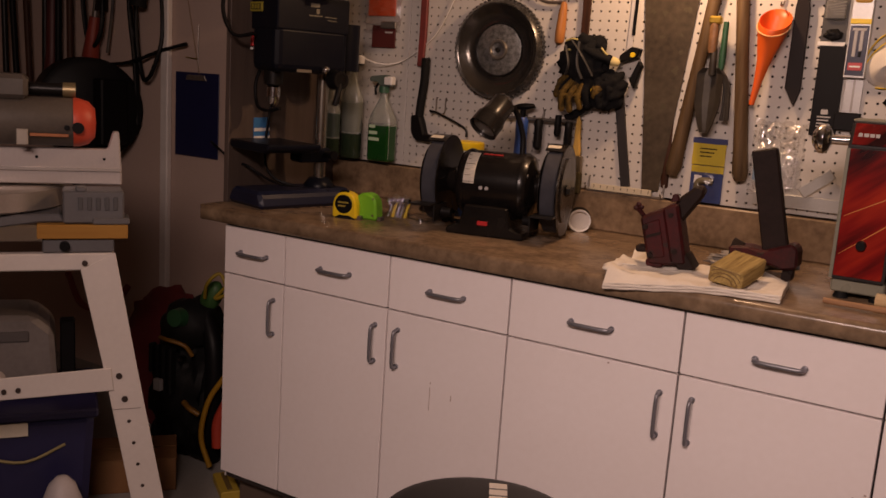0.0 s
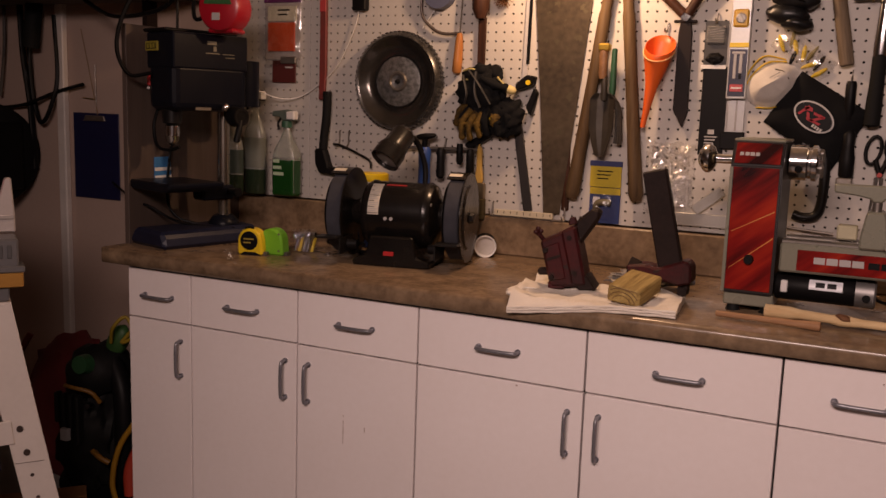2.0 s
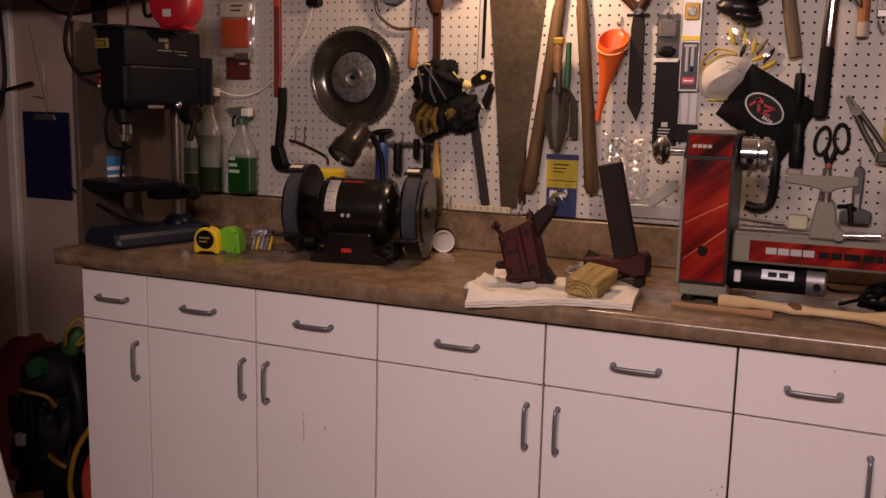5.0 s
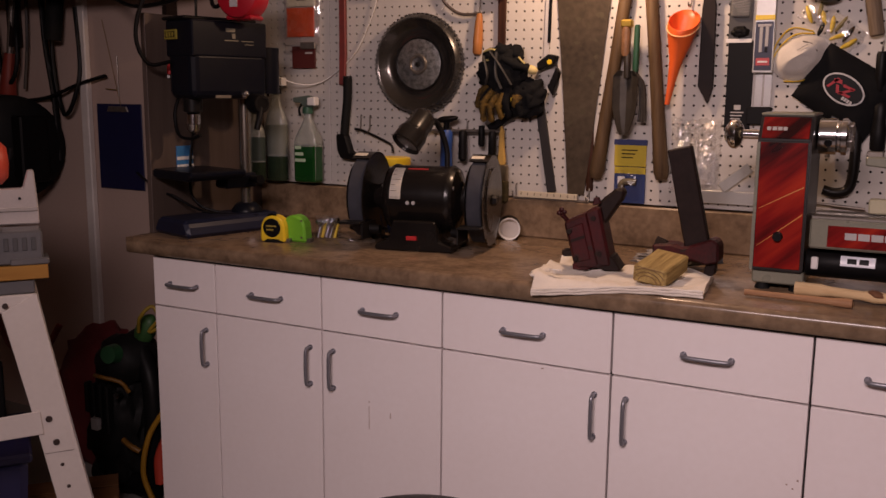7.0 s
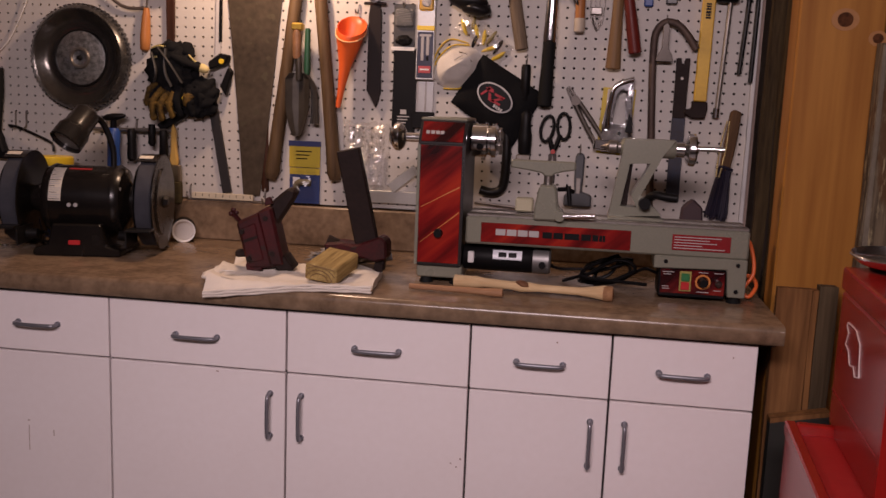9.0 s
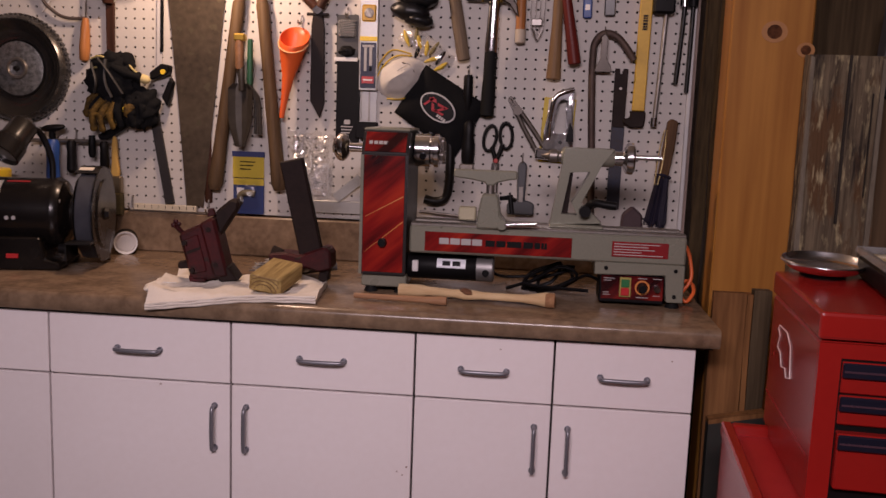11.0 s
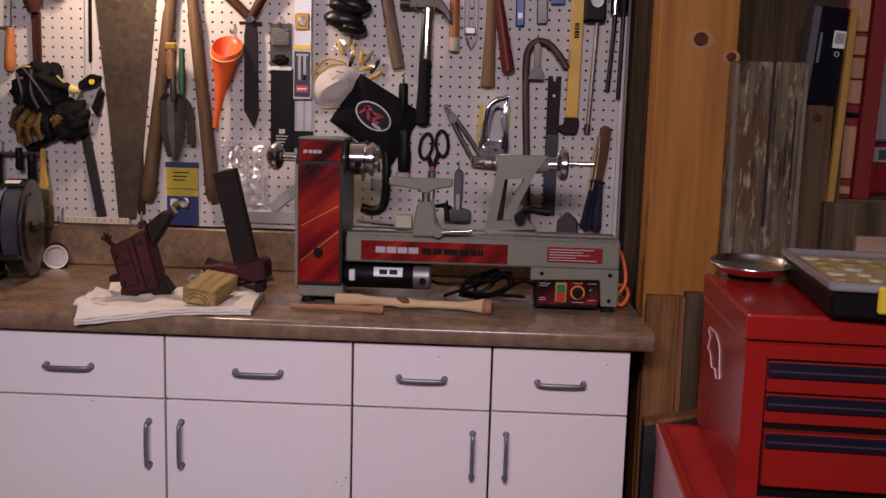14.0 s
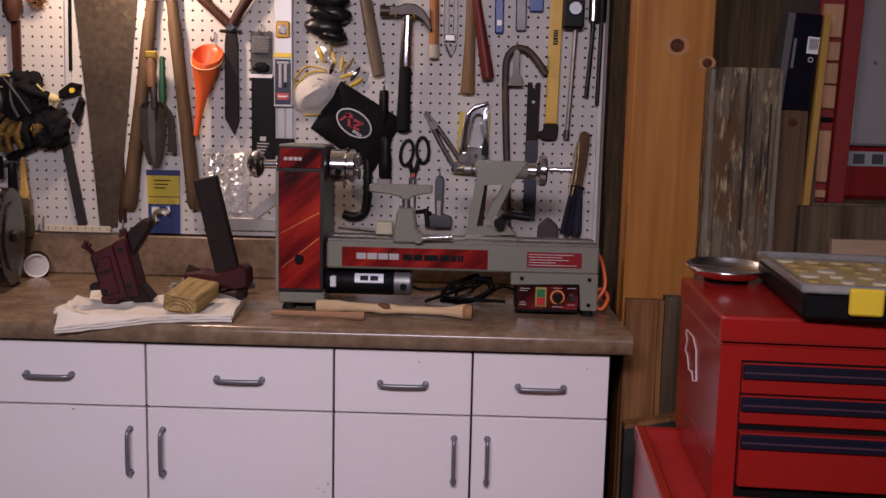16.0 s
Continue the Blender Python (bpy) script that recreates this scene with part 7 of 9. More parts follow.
def spray_bottles():
    glass = mat("bottle_clear", (0.80, 0.84, 0.80), 0.2, 0, alpha_glass=0.75, mix=0.05)
    liquid = mat("green_cleaner", (0.006, 0.065, 0.012), 0.12, 0, (0.005, 0.05, 0.010), alpha_glass=0.15, mix=0.3)
    white = mat("bottle_milky", (0.30, 0.32, 0.28), 0.35, 0, (0.20, 0.22, 0.19), alpha_glass=0.45)
    for x, w, h, y, fill, lab in ((-0.868, 0.041, 0.130, 2.57, liquid, "clear spray bottle of green cleaner hung on the board"), (-0.985, 0.040, 0.190, 2.56, white, "milky spray bottle hung in the dark corner"), (-1.025, 0.036, 0.150, 2.50, mat("bottle_greyblue", (0.045, 0.065, 0.055), 0.4), "grey-green spray bottle hung in the dark corner")):
        t = thing("spray_bottle", pose(x, y, 1.035), lab, "spray bottle", "spray bottles")
        bm = bmesh.new()
        turned(bm, [(0.0, 0.0), (w * 0.9, 0.002), (w, 0.01), (w, h), (w * 0.85, h + 0.02), (w * 0.5, h + 0.05), (0.014, h + 0.075), (0.013, h + 0.095)], None, 28)
        for v in bm.verts:
            rr, a = math.hypot(v.co.x, v.co.y), math.atan2(v.co.y, v.co.x)
            sq = min(1.28, 1.0 / max(abs(math.cos(a)), abs(math.sin(a)))) if fill is liquid and v.co.z < h + 0.06 else 1.0
            v.co.x, v.co.y = rr * sq * math.cos(a), rr * sq * math.sin(a) * 0.6
        part("bottle", bm, glass, t, "clear plastic bottle", smooth=50)
        if fill is not liquid:
            lower = bmesh.new()
            turned(lower, [(0.0, 0.0), (w * 0.91, 0.001), (w * 1.01, 0.01), (w * 1.01, h * 0.42), (0.0, h * 0.42)], None, 28)
            for v in lower.verts:
                v.co.y *= 0.61
            part("filled_part", lower, mat("dim_green_liquid", (0.020, 0.040, 0.024), 0.15, 0, (0.03, 0.03, 0.012), alpha_glass=0.2, mix=0.5), t, "lower part full of murky green liquid", smooth=50)
            part("label_wrap", T([(w * 1.012, h * 0.45), (w * 1.012, h * 0.95)], Matrix.Diagonal((1, 0.62, 1, 1)), 28, caps=False), fill, t, smooth=50)
        if fill is liquid:
            part("filled_part", B(-w * 1.01, w * 1.01, -w * 0.615, w * 0.6, 0.0, h * 0.93, 0.008, seg=2), fill, t, "bottle part full of green cleaner")
        part("collar", C((0, 0, h + 0.088), (0, 0, h + 0.108), 0.017, seg=16), mat("collar_green", (0.03, 0.10, 0.06), 0.4) if fill is liquid else BLACK, t, smooth=40)
        part("trigger_head", P([(-0.052, h + 0.122), (-0.050, h + 0.138), (0.010, h + 0.145), (0.030, h + 0.136), (0.034, h + 0.110), (-0.012, h + 0.108), (-0.020, h + 0.120)], -0.011, 0.011, 0.003), mat("head_grey_green", (0.10, 0.13, 0.11), 0.4) if fill is not white else BLACK, t)
        part("nozzle", B(0.004, 0.036, -0.013, 0.013, h + 0.112, h + 0.140, 0.004), WHITEPL, t)
        part("trigger", U([(-0.022, 0, h + 0.118), (-0.034, 0, h + 0.100), (-0.030, 0, h + 0.080)], 0.004, 6, 3), BLACK, t)
        if fill is liquid:
            for k in range(3):
                part("label_mark", B(-0.034, -0.010 + 0.008 * k, -0.0262, -0.0246, h - 0.024 - k * 0.020, h - 0.014 - k * 0.020, 0.0004), mat("label_pale_green", (0.45, 0.60, 0.42), 0.5), t)
        part("board_hook", U([(0.0, 2.616 - y, h + 0.112), (0.0, 0.02, h + 0.112), (0.0, 0.0, h + 0.106)], 0.003, 6, 3), STEEL, t)


def red_case():
    t = thing("reel_case", pose(-0.826, 2.225, TOP + 0.602, 0, 0, 10), "red plastic reel case with a green label on the drill press", "case")
    red = mat("case_red", (0.40, 0.012, 0.022), 0.30)
    face = Matrix.Translation((0, 0, 0.066)) @ Matrix.Rotation(math.pi / 2, 4, "X")
    part("case", T([(0.0, -0.030), (0.056, -0.030), (0.064, -0.024), (0.066, 0.0), (0.065, 0.034), (0.060, 0.044), (0.052, 0.048), (0.0, 0.048)], face, 40), red, t, smooth=35)
    part("foot", B(-0.040, 0.040, -0.035, 0.035, 0.0, 0.012, 0.004), red, t)
    part("green_label", P([(-0.042, 0.076), (-0.034, 0.104), (0.034, 0.102), (0.042, 0.074)], -0.0505, -0.0475), mat("label_green", (0.02, 0.11, 0.03), 0.5), t)
    for k in range(3):
        part("text_line", B(-0.030, 0.022 - k * 0.008, -0.0512, -0.0504, 0.086 + k * 0.007, 0.088 + k * 0.007), mat("dull_olive", (0.24, 0.19, 0.06), 0.5), t)
    part("grey_tag", B(-0.018, 0.006, -0.050, -0.0478, 0.032, 0.052, 0.0005), GREYINK, t)
    part("carry_handle", U([(-0.030, 0.0, 0.138), (-0.026, 0.0, 0.166), (0.026, 0.0, 0.166), (0.030, 0.0, 0.138)], 0.008, 8, 5), red, t, smooth=60)


for build in (spirit_level, carded, dust_mask, pouch, knee_pad, hammers, small_right, aluminium_square, funnel, shears, garden_tools, big_saw, pan_lid, left_tools, spray_bottles, red_case):
    build()

# ---- the bay at the bench's end ----
def peeling_board(name):
    """Weathered board: grey-brown grain, brown bare patches and remains of old cream paint."""
    m = bpy.data.materials.new(name)
    m.use_nodes = True
    nodes, links = m.node_tree.nodes, m.node_tree.links
    b = nodes["Principled BSDF"]
    tc = nodes.new("ShaderNodeTexCoord")

    def field(stretch, scale, detail, low, high, shift):
        mp, n, r = nodes.new("ShaderNodeMapping"), nodes.new("ShaderNodeTexNoise"), nodes.new("ShaderNodeMapRange")
        mp.inputs["Scale"].default_value, mp.inputs["Location"].default_value = stretch, (shift, shift, shift)
        n.inputs["Scale"].default_value, n.inputs["Detail"].default_value = scale, detail
        n.inputs["Roughness"].default_value = 0.62
        r.inputs[1].default_value, r.inputs[2].default_value = low, high
        links.new(tc.outputs["Object"], mp.inputs["Vector"])
        links.new(mp.outputs[0], n.inputs["Vector"])
        links.new(n.outputs[0], r.inputs[0])
        return r.outputs[0]

    def blend(a, c, fac):
        x = nodes.new("ShaderNodeMix")
        x.data_type = "RGBA"
        for slot, v in ((6, a), (7, c)):
            if isinstance(v, tuple):
                x.inputs[slot].default_value = (*v, 1)
            else:
                links.new(v, x.inputs[slot])
        links.new(fac, x.inputs[0])
        return x.outputs[2]

    grain = field((60, 60, 3), 1.0, 6, 0.35, 0.65, 0.0)
    col = blend((0.20, 0.150, 0.090), (0.048, 0.031, 0.018), grain)
    col = blend(col, (0.105, 0.052, 0.020), field((16, 16, 5), 1.0, 5, 0.52, 0.60, 3.0))
    col = blend(col, (0.36, 0.290, 0.160), field((70, 70, 16), 1.0, 8, 0.54, 0.64, 7.0))
    col = blend(col, (0.020, 0.013, 0.009), field((44, 44, 5.0), 1.0, 7, 0.54, 0.66, 12.0))
    links.new(col, b.inputs["Base Color"])
    b.inputs["Roughness"].default_value = 0.9
    bn = nodes.new("ShaderNodeBump")
    bn.inputs["Strength"].default_value, bn.inputs["Distance"].default_value = 0.9, 0.003
    links.new(grain, bn.inputs["Height"])
    links.new(bn.outputs[0], b.inputs["Normal"])
    return m


def boards():
    def plank(name, x0, x1, y0, y1, z0, z1, material, label, lean=0.0, cat="board", wear=0.004, turn=0.0, group="leaning boards"):
        w, d, h = x1 - x0, y1 - y0, z1 - z0
        bm = B(-w / 2, w / 2, 0, d, 0, h)
        cuts = [e for e in bm.edges if abs(e.verts[0].co.z - e.verts[1].co.z) > h / 2]
        bmesh.ops.subdivide_edges(bm, edges=cuts, cuts=24)
        for v in bm.verts:
            n = noise.noise(Vector((v.co.x * 20 + x0 * 50, v.co.y * 20, v.co.z * 5)))
            v.co.x += wear * n
            v.co.y += wear * 0.5 * noise.noise(Vector((v.co.z * 6, x0 * 31, 1)))
        ob = part(name, bm, material)
        ob.matrix_world = pose((x0 + x1) / 2, y0, z0, -lean, 0, 0) @ pose(0, 0, 0, 0, turn, 0)
        return tagged(ob, label, cat, group)

    post = thing("pine_post", pose(1.452, 2.25, 0), "knotty orange-toned pine post from floor to ceiling", "post")
    part("timber", B(-0.088, 0.088, 0.0, 0.09, 0.0, 2.44, 0.004), PINE, post)
    knot = mat("pine_knot", (0.13, 0.046, 0.016), 0.6, 0, (0.022, 0.008, 0.004), 60, 200, 0.9, 0.2, spec=0.1)
    halo = mat("pine_knot_halo", (0.36, 0.150, 0.040), 0.5, 0, (0.42, 0.19, 0.05), 40, 200, 0.8, 0.1)
    for x, z, r in ((0.005, 1.527, 0.016), (0.074, 1.490, 0.011)):
        part("knot_halo", P(disc_pts(x, z, r * 1.75, r * 1.45, 24), -0.0012, 0.002), halo, post)
        part("knot", P(disc_pts(x, z, r, r * 0.95, 18), -0.002, 0.002), knot, post, "dark round knot")
    plank("weathered_board", 1.349, 1.378, 2.47, 2.50, 0.0, 2.30, BARK, "narrow dark barn board beside the pegboard", wear=0.006)
    plank("weathered_board", 1.380, 1.425, 2.43, 2.46, 0.0, 2.34, BARK, "dark barn board with worn bark edge", wear=0.008)
    plank("weathered_board", 1.555, 1.74, 2.42, 2.46, 0.0, 2.20, wood("dark_barn", (0.105, 0.070, 0.036), (0.020, 0.013, 0.007), 22, 1.2, 0.9, 0.8), "wide dark weathered plank standing behind", wear=0.005)
    plank("weathered_board", 1.522, 1.682, 2.20, 2.235, 0.0, 1.478, peeling_board("peeling_barn"), "grey weathered plank with a split down its middle", wear=0.006)
    grey = bpy.data.objects["weathered_board.003"]
    for x, w, z0, z1 in ((0.002, 0.005, 1.12, 1.478), (0.056, 0.0015, 1.18, 1.40)):
        part("split", B(x, x + w, -0.0065, 0.001, z0, z1), mat("crack_dark", (0.03, 0.022, 0.016), 0.9), grey)
    for s2 in (-1, 1):
        part("pale_edge", P([(s2 * 0.066, 0.9), (s2 * 0.070, 1.472), (s2 * 0.078, 1.474), (s2 * 0.078, 0.9)], -0.0056, 0.001), mat("silver_grey_wood", (0.22, 0.185, 0.135), 0.9, 0, (0.11, 0.085, 0.058), 20, 140, 0.9, 0.5, (4, 4, 0.6)), grey)
    plank("brown_board", 1.690, 1.755, 2.24, 2.275, 0.0, 1.389, wood("brown_board_wood", (0.13, 0.080, 0.042), (0.055, 0.033, 0.018), 30, 1.3, 0.8, 0.4), "brown board with a dark knot near its top", wear=0.002)
    part("knot", P(disc_pts(0.0, 1.362, 0.010, 0.009, 16), -0.0035, 0.002), knot, bpy.data.objects["brown_board"], "dark round knot")
    m = part("yellow_strip", B(-0.0075, 0.0075, 0, 0.015, 0, 1.60, 0.001), wood("yellow_strip_wood", (0.48, 0.28, 0.06), (0.34, 0.18, 0.035), 40, 2, 0.6, 0.1))
    m.matrix_world = pose(1.711, 2.225, 0.0, 0, 2.45, 0)
    tagged(m, "thin yellow-brown wooden strip leaning on the boards", "strip", "leaning boards")
    plank("weathered_board", 1.775, 1.800, 2.28, 2.31, 0.0, 1.43, BARN, "narrow grey board edge", wear=0.003)
    plank("plywood_sheet", 1.745, 2.30, 2.215, 2.235, 0.0, 1.177, BARN, "grey weathered plywood sheet standing upright", wear=0.002)
    plank("pale_board", 1.800, 2.20, 2.16, 2.18, 0.0, 1.108, wood("pale_board_wood", (0.52, 0.37, 0.25), (0.38, 0.25, 0.16), 4, 20, 0.7, 0.2), "pale board standing behind the tool chest", wear=0.001)
    plank("short_pine_board", 1.353, 1.424, 2.15, 2.17, 0.0, 0.964, PINE2, "short rough pine board beside the worktop", wear=0.003)
    plank("short_pine_board", 1.428, 1.440, 2.16, 2.19, 0.0, 0.960, PINE2, "thin rough pine batten beside the worktop", wear=0.003)
    plank("weathered_board", 1.444, 1.482, 2.17, 2.20, 0.0, 0.968, BARN, "short grey board beside the worktop", wear=0.004)
    t = thing("dark_panel", pose(1.412, 2.10, 0), "dark panel with a pale cut top edge", "panel")
    part("panel", P([(-0.058, 0.0), (-0.058, 0.682), (0.060, 0.706), (0.060, 0.0)], 0.0, 0.03), mat("dark_green_black", (0.022, 0.022, 0.018), 0.6), t)
    part("cut_edge", P([(-0.058, 0.682), (-0.058, 0.692), (0.060, 0.716), (0.060, 0.706)], 0.0, 0.032), PINE2, t)
    # shelf with a red rack, a tub and a pale box
    t = thing("wall_shelf", pose(2.25, 2.60, 1.15), "rough board shelf on the bay wall", "shelf")
    part("board", B(-0.50, 0.55, -0.33, 0.23, 0.0, 0.03, 0.002), BARN, t)
    for x in (-0.4, 0.45):
        part("leg", B(x, x + 0.06, 0.1, 0.18, -1.15, 0.0, 0.002), BARN, t)
    rack = thing("red_rack", pose(1.832, 2.28, 1.18, 0, 1.5, 0), "red painted rack with bare wooden slats", "rack")
    red = mat("rack_red", (0.21, 0.014, 0.011), 0.5, 0, (0.14, 0.010, 0.009), 12, 90, 0.6, 0.1)
    part("upright", B(0.0, 0.036, 0.0, 0.03, 0.0, 0.70, 0.002), red, rack)
    part("rear_panel", B(-0.055, 0.0, 0.02, 0.03, 0.0, 0.70, 0.002), red, rack)
    for z0, z1 in ((0.010, 0.028), (0.046, 0.165), (0.186, 0.196), (0.216, 0.268), (0.272, 0.318), (0.324, 0.366), (0.376, 0.450), (0.470, 0.56), (0.58, 0.69)):
        part("slat", B(-0.050, -0.004, 0.010, 0.022, z0, z1, 0.002), wood("rack_slat", (0.46, 0.26, 0.14), (0.30, 0.16, 0.08), 30, 3, 0.7, 0.2) if z1 - z0 > 0.015 else BLACK, rack)
    t = thing("storage_box", pose(2.02, 2.46, 1.18), "large white panelled storage box on the shelf", "box")
    part("box", B(-0.10, 0.30, -0.06, 0.20, 0.132, 0.75, 0.006), mat("box_white", (0.27, 0.255, 0.25), 0.5), t)
    part("screw", C((-0.055, -0.0605, 0.33), (-0.055, -0.063, 0.33), 0.004, seg=10), STEEL, t)
    tub = part("red_tub", B(-0.10, 0.30, -0.05, 0.19, 0.001, 0.130, 0.01), mat("tub_red", (0.20, 0.012, 0.012), 0.35), t, "dark red lower tub")
    part("label_strip", B(-0.098, 0.28, -0.0525, -0.05, 0.082, 0.118, 0.001), mat("strip_grey", (0.30, 0.29, 0.30), 0.5), t)
    for k in range(5):
        part("label_mark", B(-0.085 + k * 0.045, -0.058 + k * 0.045, -0.0535, -0.0525, 0.088, 0.112), mat("strip_dark", (0.05, 0.05, 0.06), 0.5), t)
    t = thing("black_box", pose(1.7245, 2.232, 1.390, 0, 4.5, 0), "glossy black retail box standing on the board end", "box")
    part("box", B(-0.030, 0.032, 0.0, 0.05, 0.0, 0.212, 0.004), mat("gloss_black", (0.006, 0.006, 0.009), 0.16, 0, (0.007, 0.007, 0.016), 6, 20, 0.8), t)
    part("barcode_label", B(0.004, 0.030, -0.0012, 0.0, 0.125, 0.162, 0.0003), WHITEPL, t)
    for k in range(6):
        part("bar", B(0.008 + k * 0.0035, 0.0098 + k * 0.0035, -0.0018, -0.0011, 0.134, 0.158), BLACK, t)
    part("side_text", B(-0.026, -0.020, -0.0008, 0.0, 0.090, 0.155), mat("dim_grey", (0.12, 0.12, 0.14), 0.5), t)
    part("side_face", B(-0.046, -0.030, 0.002, 0.048, 0.0, 0.210, 0.001), mat("side_grey", (0.10, 0.09, 0.09), 0.35), t)
    part("mark_ring", T([(0.004, 0), (0.006, 0), (0.006, 0.001), (0.004, 0.001), (0.004, 0)], Matrix.Translation((0.016, 0.0, 0.112)) @ Matrix.Rotation(math.pi / 2, 4, "X"), 16), GREYINK, t)


boards()


def tool_chest():
    navy = mat("navy_trim", (0.010, 0.009, 0.022), 0.34, 0.1)
    t = thing("tool_chest", pose(1.383, 1.513, 0.770, 0, 0, -4.0), "red steel top tool chest with dark drawer trim", "tool chest")
    w, d = 0.67, 0.365
    body = part("body", B(0.0, w, 0.004, d, 0.0, 0.246, 0.004), RED, t)
    part("lid", B(-0.003, w + 0.003, -0.004, d + 0.002, 0.249, 0.290, 0.005, seg=2), RED, t, "red hinged lid")
    part("front_frame", P([(0.0, 0.0), (0.0, 0.244), (w, 0.244), (w, 0.0), (0.032, 0.0), (0.032, 0.004), (w - 0.03, 0.004), (w - 0.03, 0.222), (0.032, 0.222), (0.032, 0.0)], -0.001, 0.006), RED, t)
    part("drawer_gap", B(0.030, w - 0.03, 0.001, 0.0035, 0.004, 0.224), BLACK, t)
    for z0, z1, out in ((0.170, 0.218, 0.0), (0.122, 0.167, 0.0), (0.026, 0.112, 0.012)):
        dr = part("drawer", B(0.034, w - 0.034, -0.004 - out, 0.30, z0, z1, 0.002), RED, t)
        part("drawer_trim", P([(0.034, z1 - 0.024), (0.034, z1 - 0.001), (w - 0.034, z1 - 0.001), (w - 0.034, z1 - 0.024)], -0.010 - out, -0.004 - out, 0.002), navy, dr, "dark blue drawer pull trim")
        part("trim_line", B(0.036, w - 0.036, -0.0108 - out, -0.0098 - out, z1 - 0.015, z1 - 0.012), mat("trim_sheen", (0.10, 0.05, 0.07), 0.25, 0.3), dr)
    part("lock_slot", B(0.155, 0.185, -0.0022, -0.001, 0.012, 0.016), BLACK, t)
    # worn sticker outline on the side
    line = [(-0.0012, y, z) for y, z in ((0.285, 0.205), (0.220, 0.206), (0.185, 0.190), (0.175, 0.155), (0.168, 0.140), (0.200, 0.132), (0.215, 0.145), (0.245, 0.140), (0.262, 0.160), (0.290, 0.165), (0.275, 0.188), (0.295, 0.198), (0.285, 0.205))]
    part("sticker_outline", U(line, 0.0010, 4, 1), WHITEPL, body, "torn white sticker outline")
    part("side_crease", B(-0.0008, 0.0, 0.02, d, 0.062, 0.064), mat("crease_red", (0.30, 0.014, 0.014), 0.3), body)
    low = thing("roller_cabinet", pose(1.345, 1.41, 0.0, 0, 0, -4.0), "red steel roller cabinet under the tool chest", "tool cabinet")
    part("body", B(-0.045, 0.72, 0.0, 0.45, 0.08, 0.745, 0.004), RED, low)
    part("top_tray", B(-0.040, 0.715, 0.005, 0.445, 0.745, 0.750), mat("tray_red", (0.40, 0.02, 0.018), 0.4), low)
    for a, b2, c, e in ((-0.048, -0.028, -0.003, 0.453), (0.703, 0.723, -0.003, 0.453), (-0.028, 0.703, -0.003, 0.017), (-0.028, 0.703, 0.433, 0.453)):
        part("top_lip", B(a, b2, c, e, 0.742, 0.769, 0.003), RED, low)
    for k in range(3):
        part("drawer", B(-0.02, 0.69, -0.006, 0.0, 0.12 + k * 0.2, 0.30 + k * 0.2, 0.003), RED, low)
    for x, y in ((0.0, 0.05), (0.67, 0.05), (0.0, 0.40), (0.67, 0.40)):
        part("castor", C((x - 0.015, y, 0.04), (x + 0.015, y, 0.04), 0.04, seg=20), RUBBER, low, smooth=40)
    part("base_rim", B(0.004, w - 0.004, 0.008, d - 0.006, -0.0195, 0.0, 0.002), RED, t, "red steel base rim")

    dish = thing("magnetic_dish", pose(1.478, 1.835, 1.0625, 4, 0, 0), "round polished steel parts dish with a dark base", "dish")
    part("base", C((0, 0, 0), (0, 0, 0.009), 0.040, seg=30), RUBBER, dish, smooth=40)
    part("bowl", T([(0.0, 0.009), (0.045, 0.009), (0.060, 0.0125), (0.070, 0.0205), (0.0745, 0.0255), (0.0755, 0.0275), (0.0747, 0.0293), (0.0728, 0.0296), (0.0712, 0.0275), (0.0692, 0.0215), (0.0640, 0.0165), (0.054, 0.0130), (0.040, 0.0112), (0.0, 0.0105)], None, 48), mat("dish_steel", (0.92, 0.92, 0.94), 0.17, 1.0), dish, smooth=60)

    org = thing("parts_organizer", pose(1.490, 1.480, 1.062, 0, 0, -8), "black parts organiser case with clear lid and yellow latches", "organiser")
    W2, D2 = 0.46, 0.38
    part("base", B(0.0, W2, 0.0, D2, 0.0, 0.040, 0.006), BLACK, org)
    tray2 = part("dividers", B(0.012, W2 - 0.012, 0.012, D2 - 0.012, 0.040, 0.043), mat("tray_tan", (0.60, 0.46, 0.20), 0.5), org)
    rng = random.Random(4)
    for i in range(9):
        for j in range(6):
            r = rng.uniform(0.010, 0.017)
            x, y = 0.040 + i * 0.046 + rng.uniform(-0.004, 0.004), 0.040 + j * 0.058 + rng.uniform(-0.004, 0.004)
            part("cup", T([(r, 0.043), (r, 0.0465), (r * 0.7, 0.047), (0.0, 0.0465)], pose(x, y, 0), 12), (mat("cup_tan", (0.52, 0.42, 0.22), 0.5), mat("cup_gold", (0.45, 0.32, 0.10), 0.4), mat("cup_pale", (0.62, 0.56, 0.42), 0.5))[rng.randrange(3)], org, smooth=40)
    lidm = thin_film("lid_clear", 0.07, 0.12)
    ob = part("clear_lid", B(-0.003, W2 + 0.003, -0.003, D2 + 0.003, 0.048, 0.053, 0.002), lidm, org, "clear plastic lid")
    ob.visible_shadow = False
    for a, b2, c, e in ((-0.004, W2 + 0.004, -0.004, 0.006), (-0.004, W2 + 0.004, D2 - 0.006, D2 + 0.004), (-0.004, 0.006, 0.006, D2 - 0.006), (W2 - 0.006, W2 + 0.004, 0.006, D2 - 0.006)):
        part("lid_rim", B(a, b2, c, e, 0.0415, 0.0545, 0.002), mat("rim_clear_grey", (0.60, 0.60, 0.60), 0.15, 0, alpha_glass=0.7, mix=0.05), org)
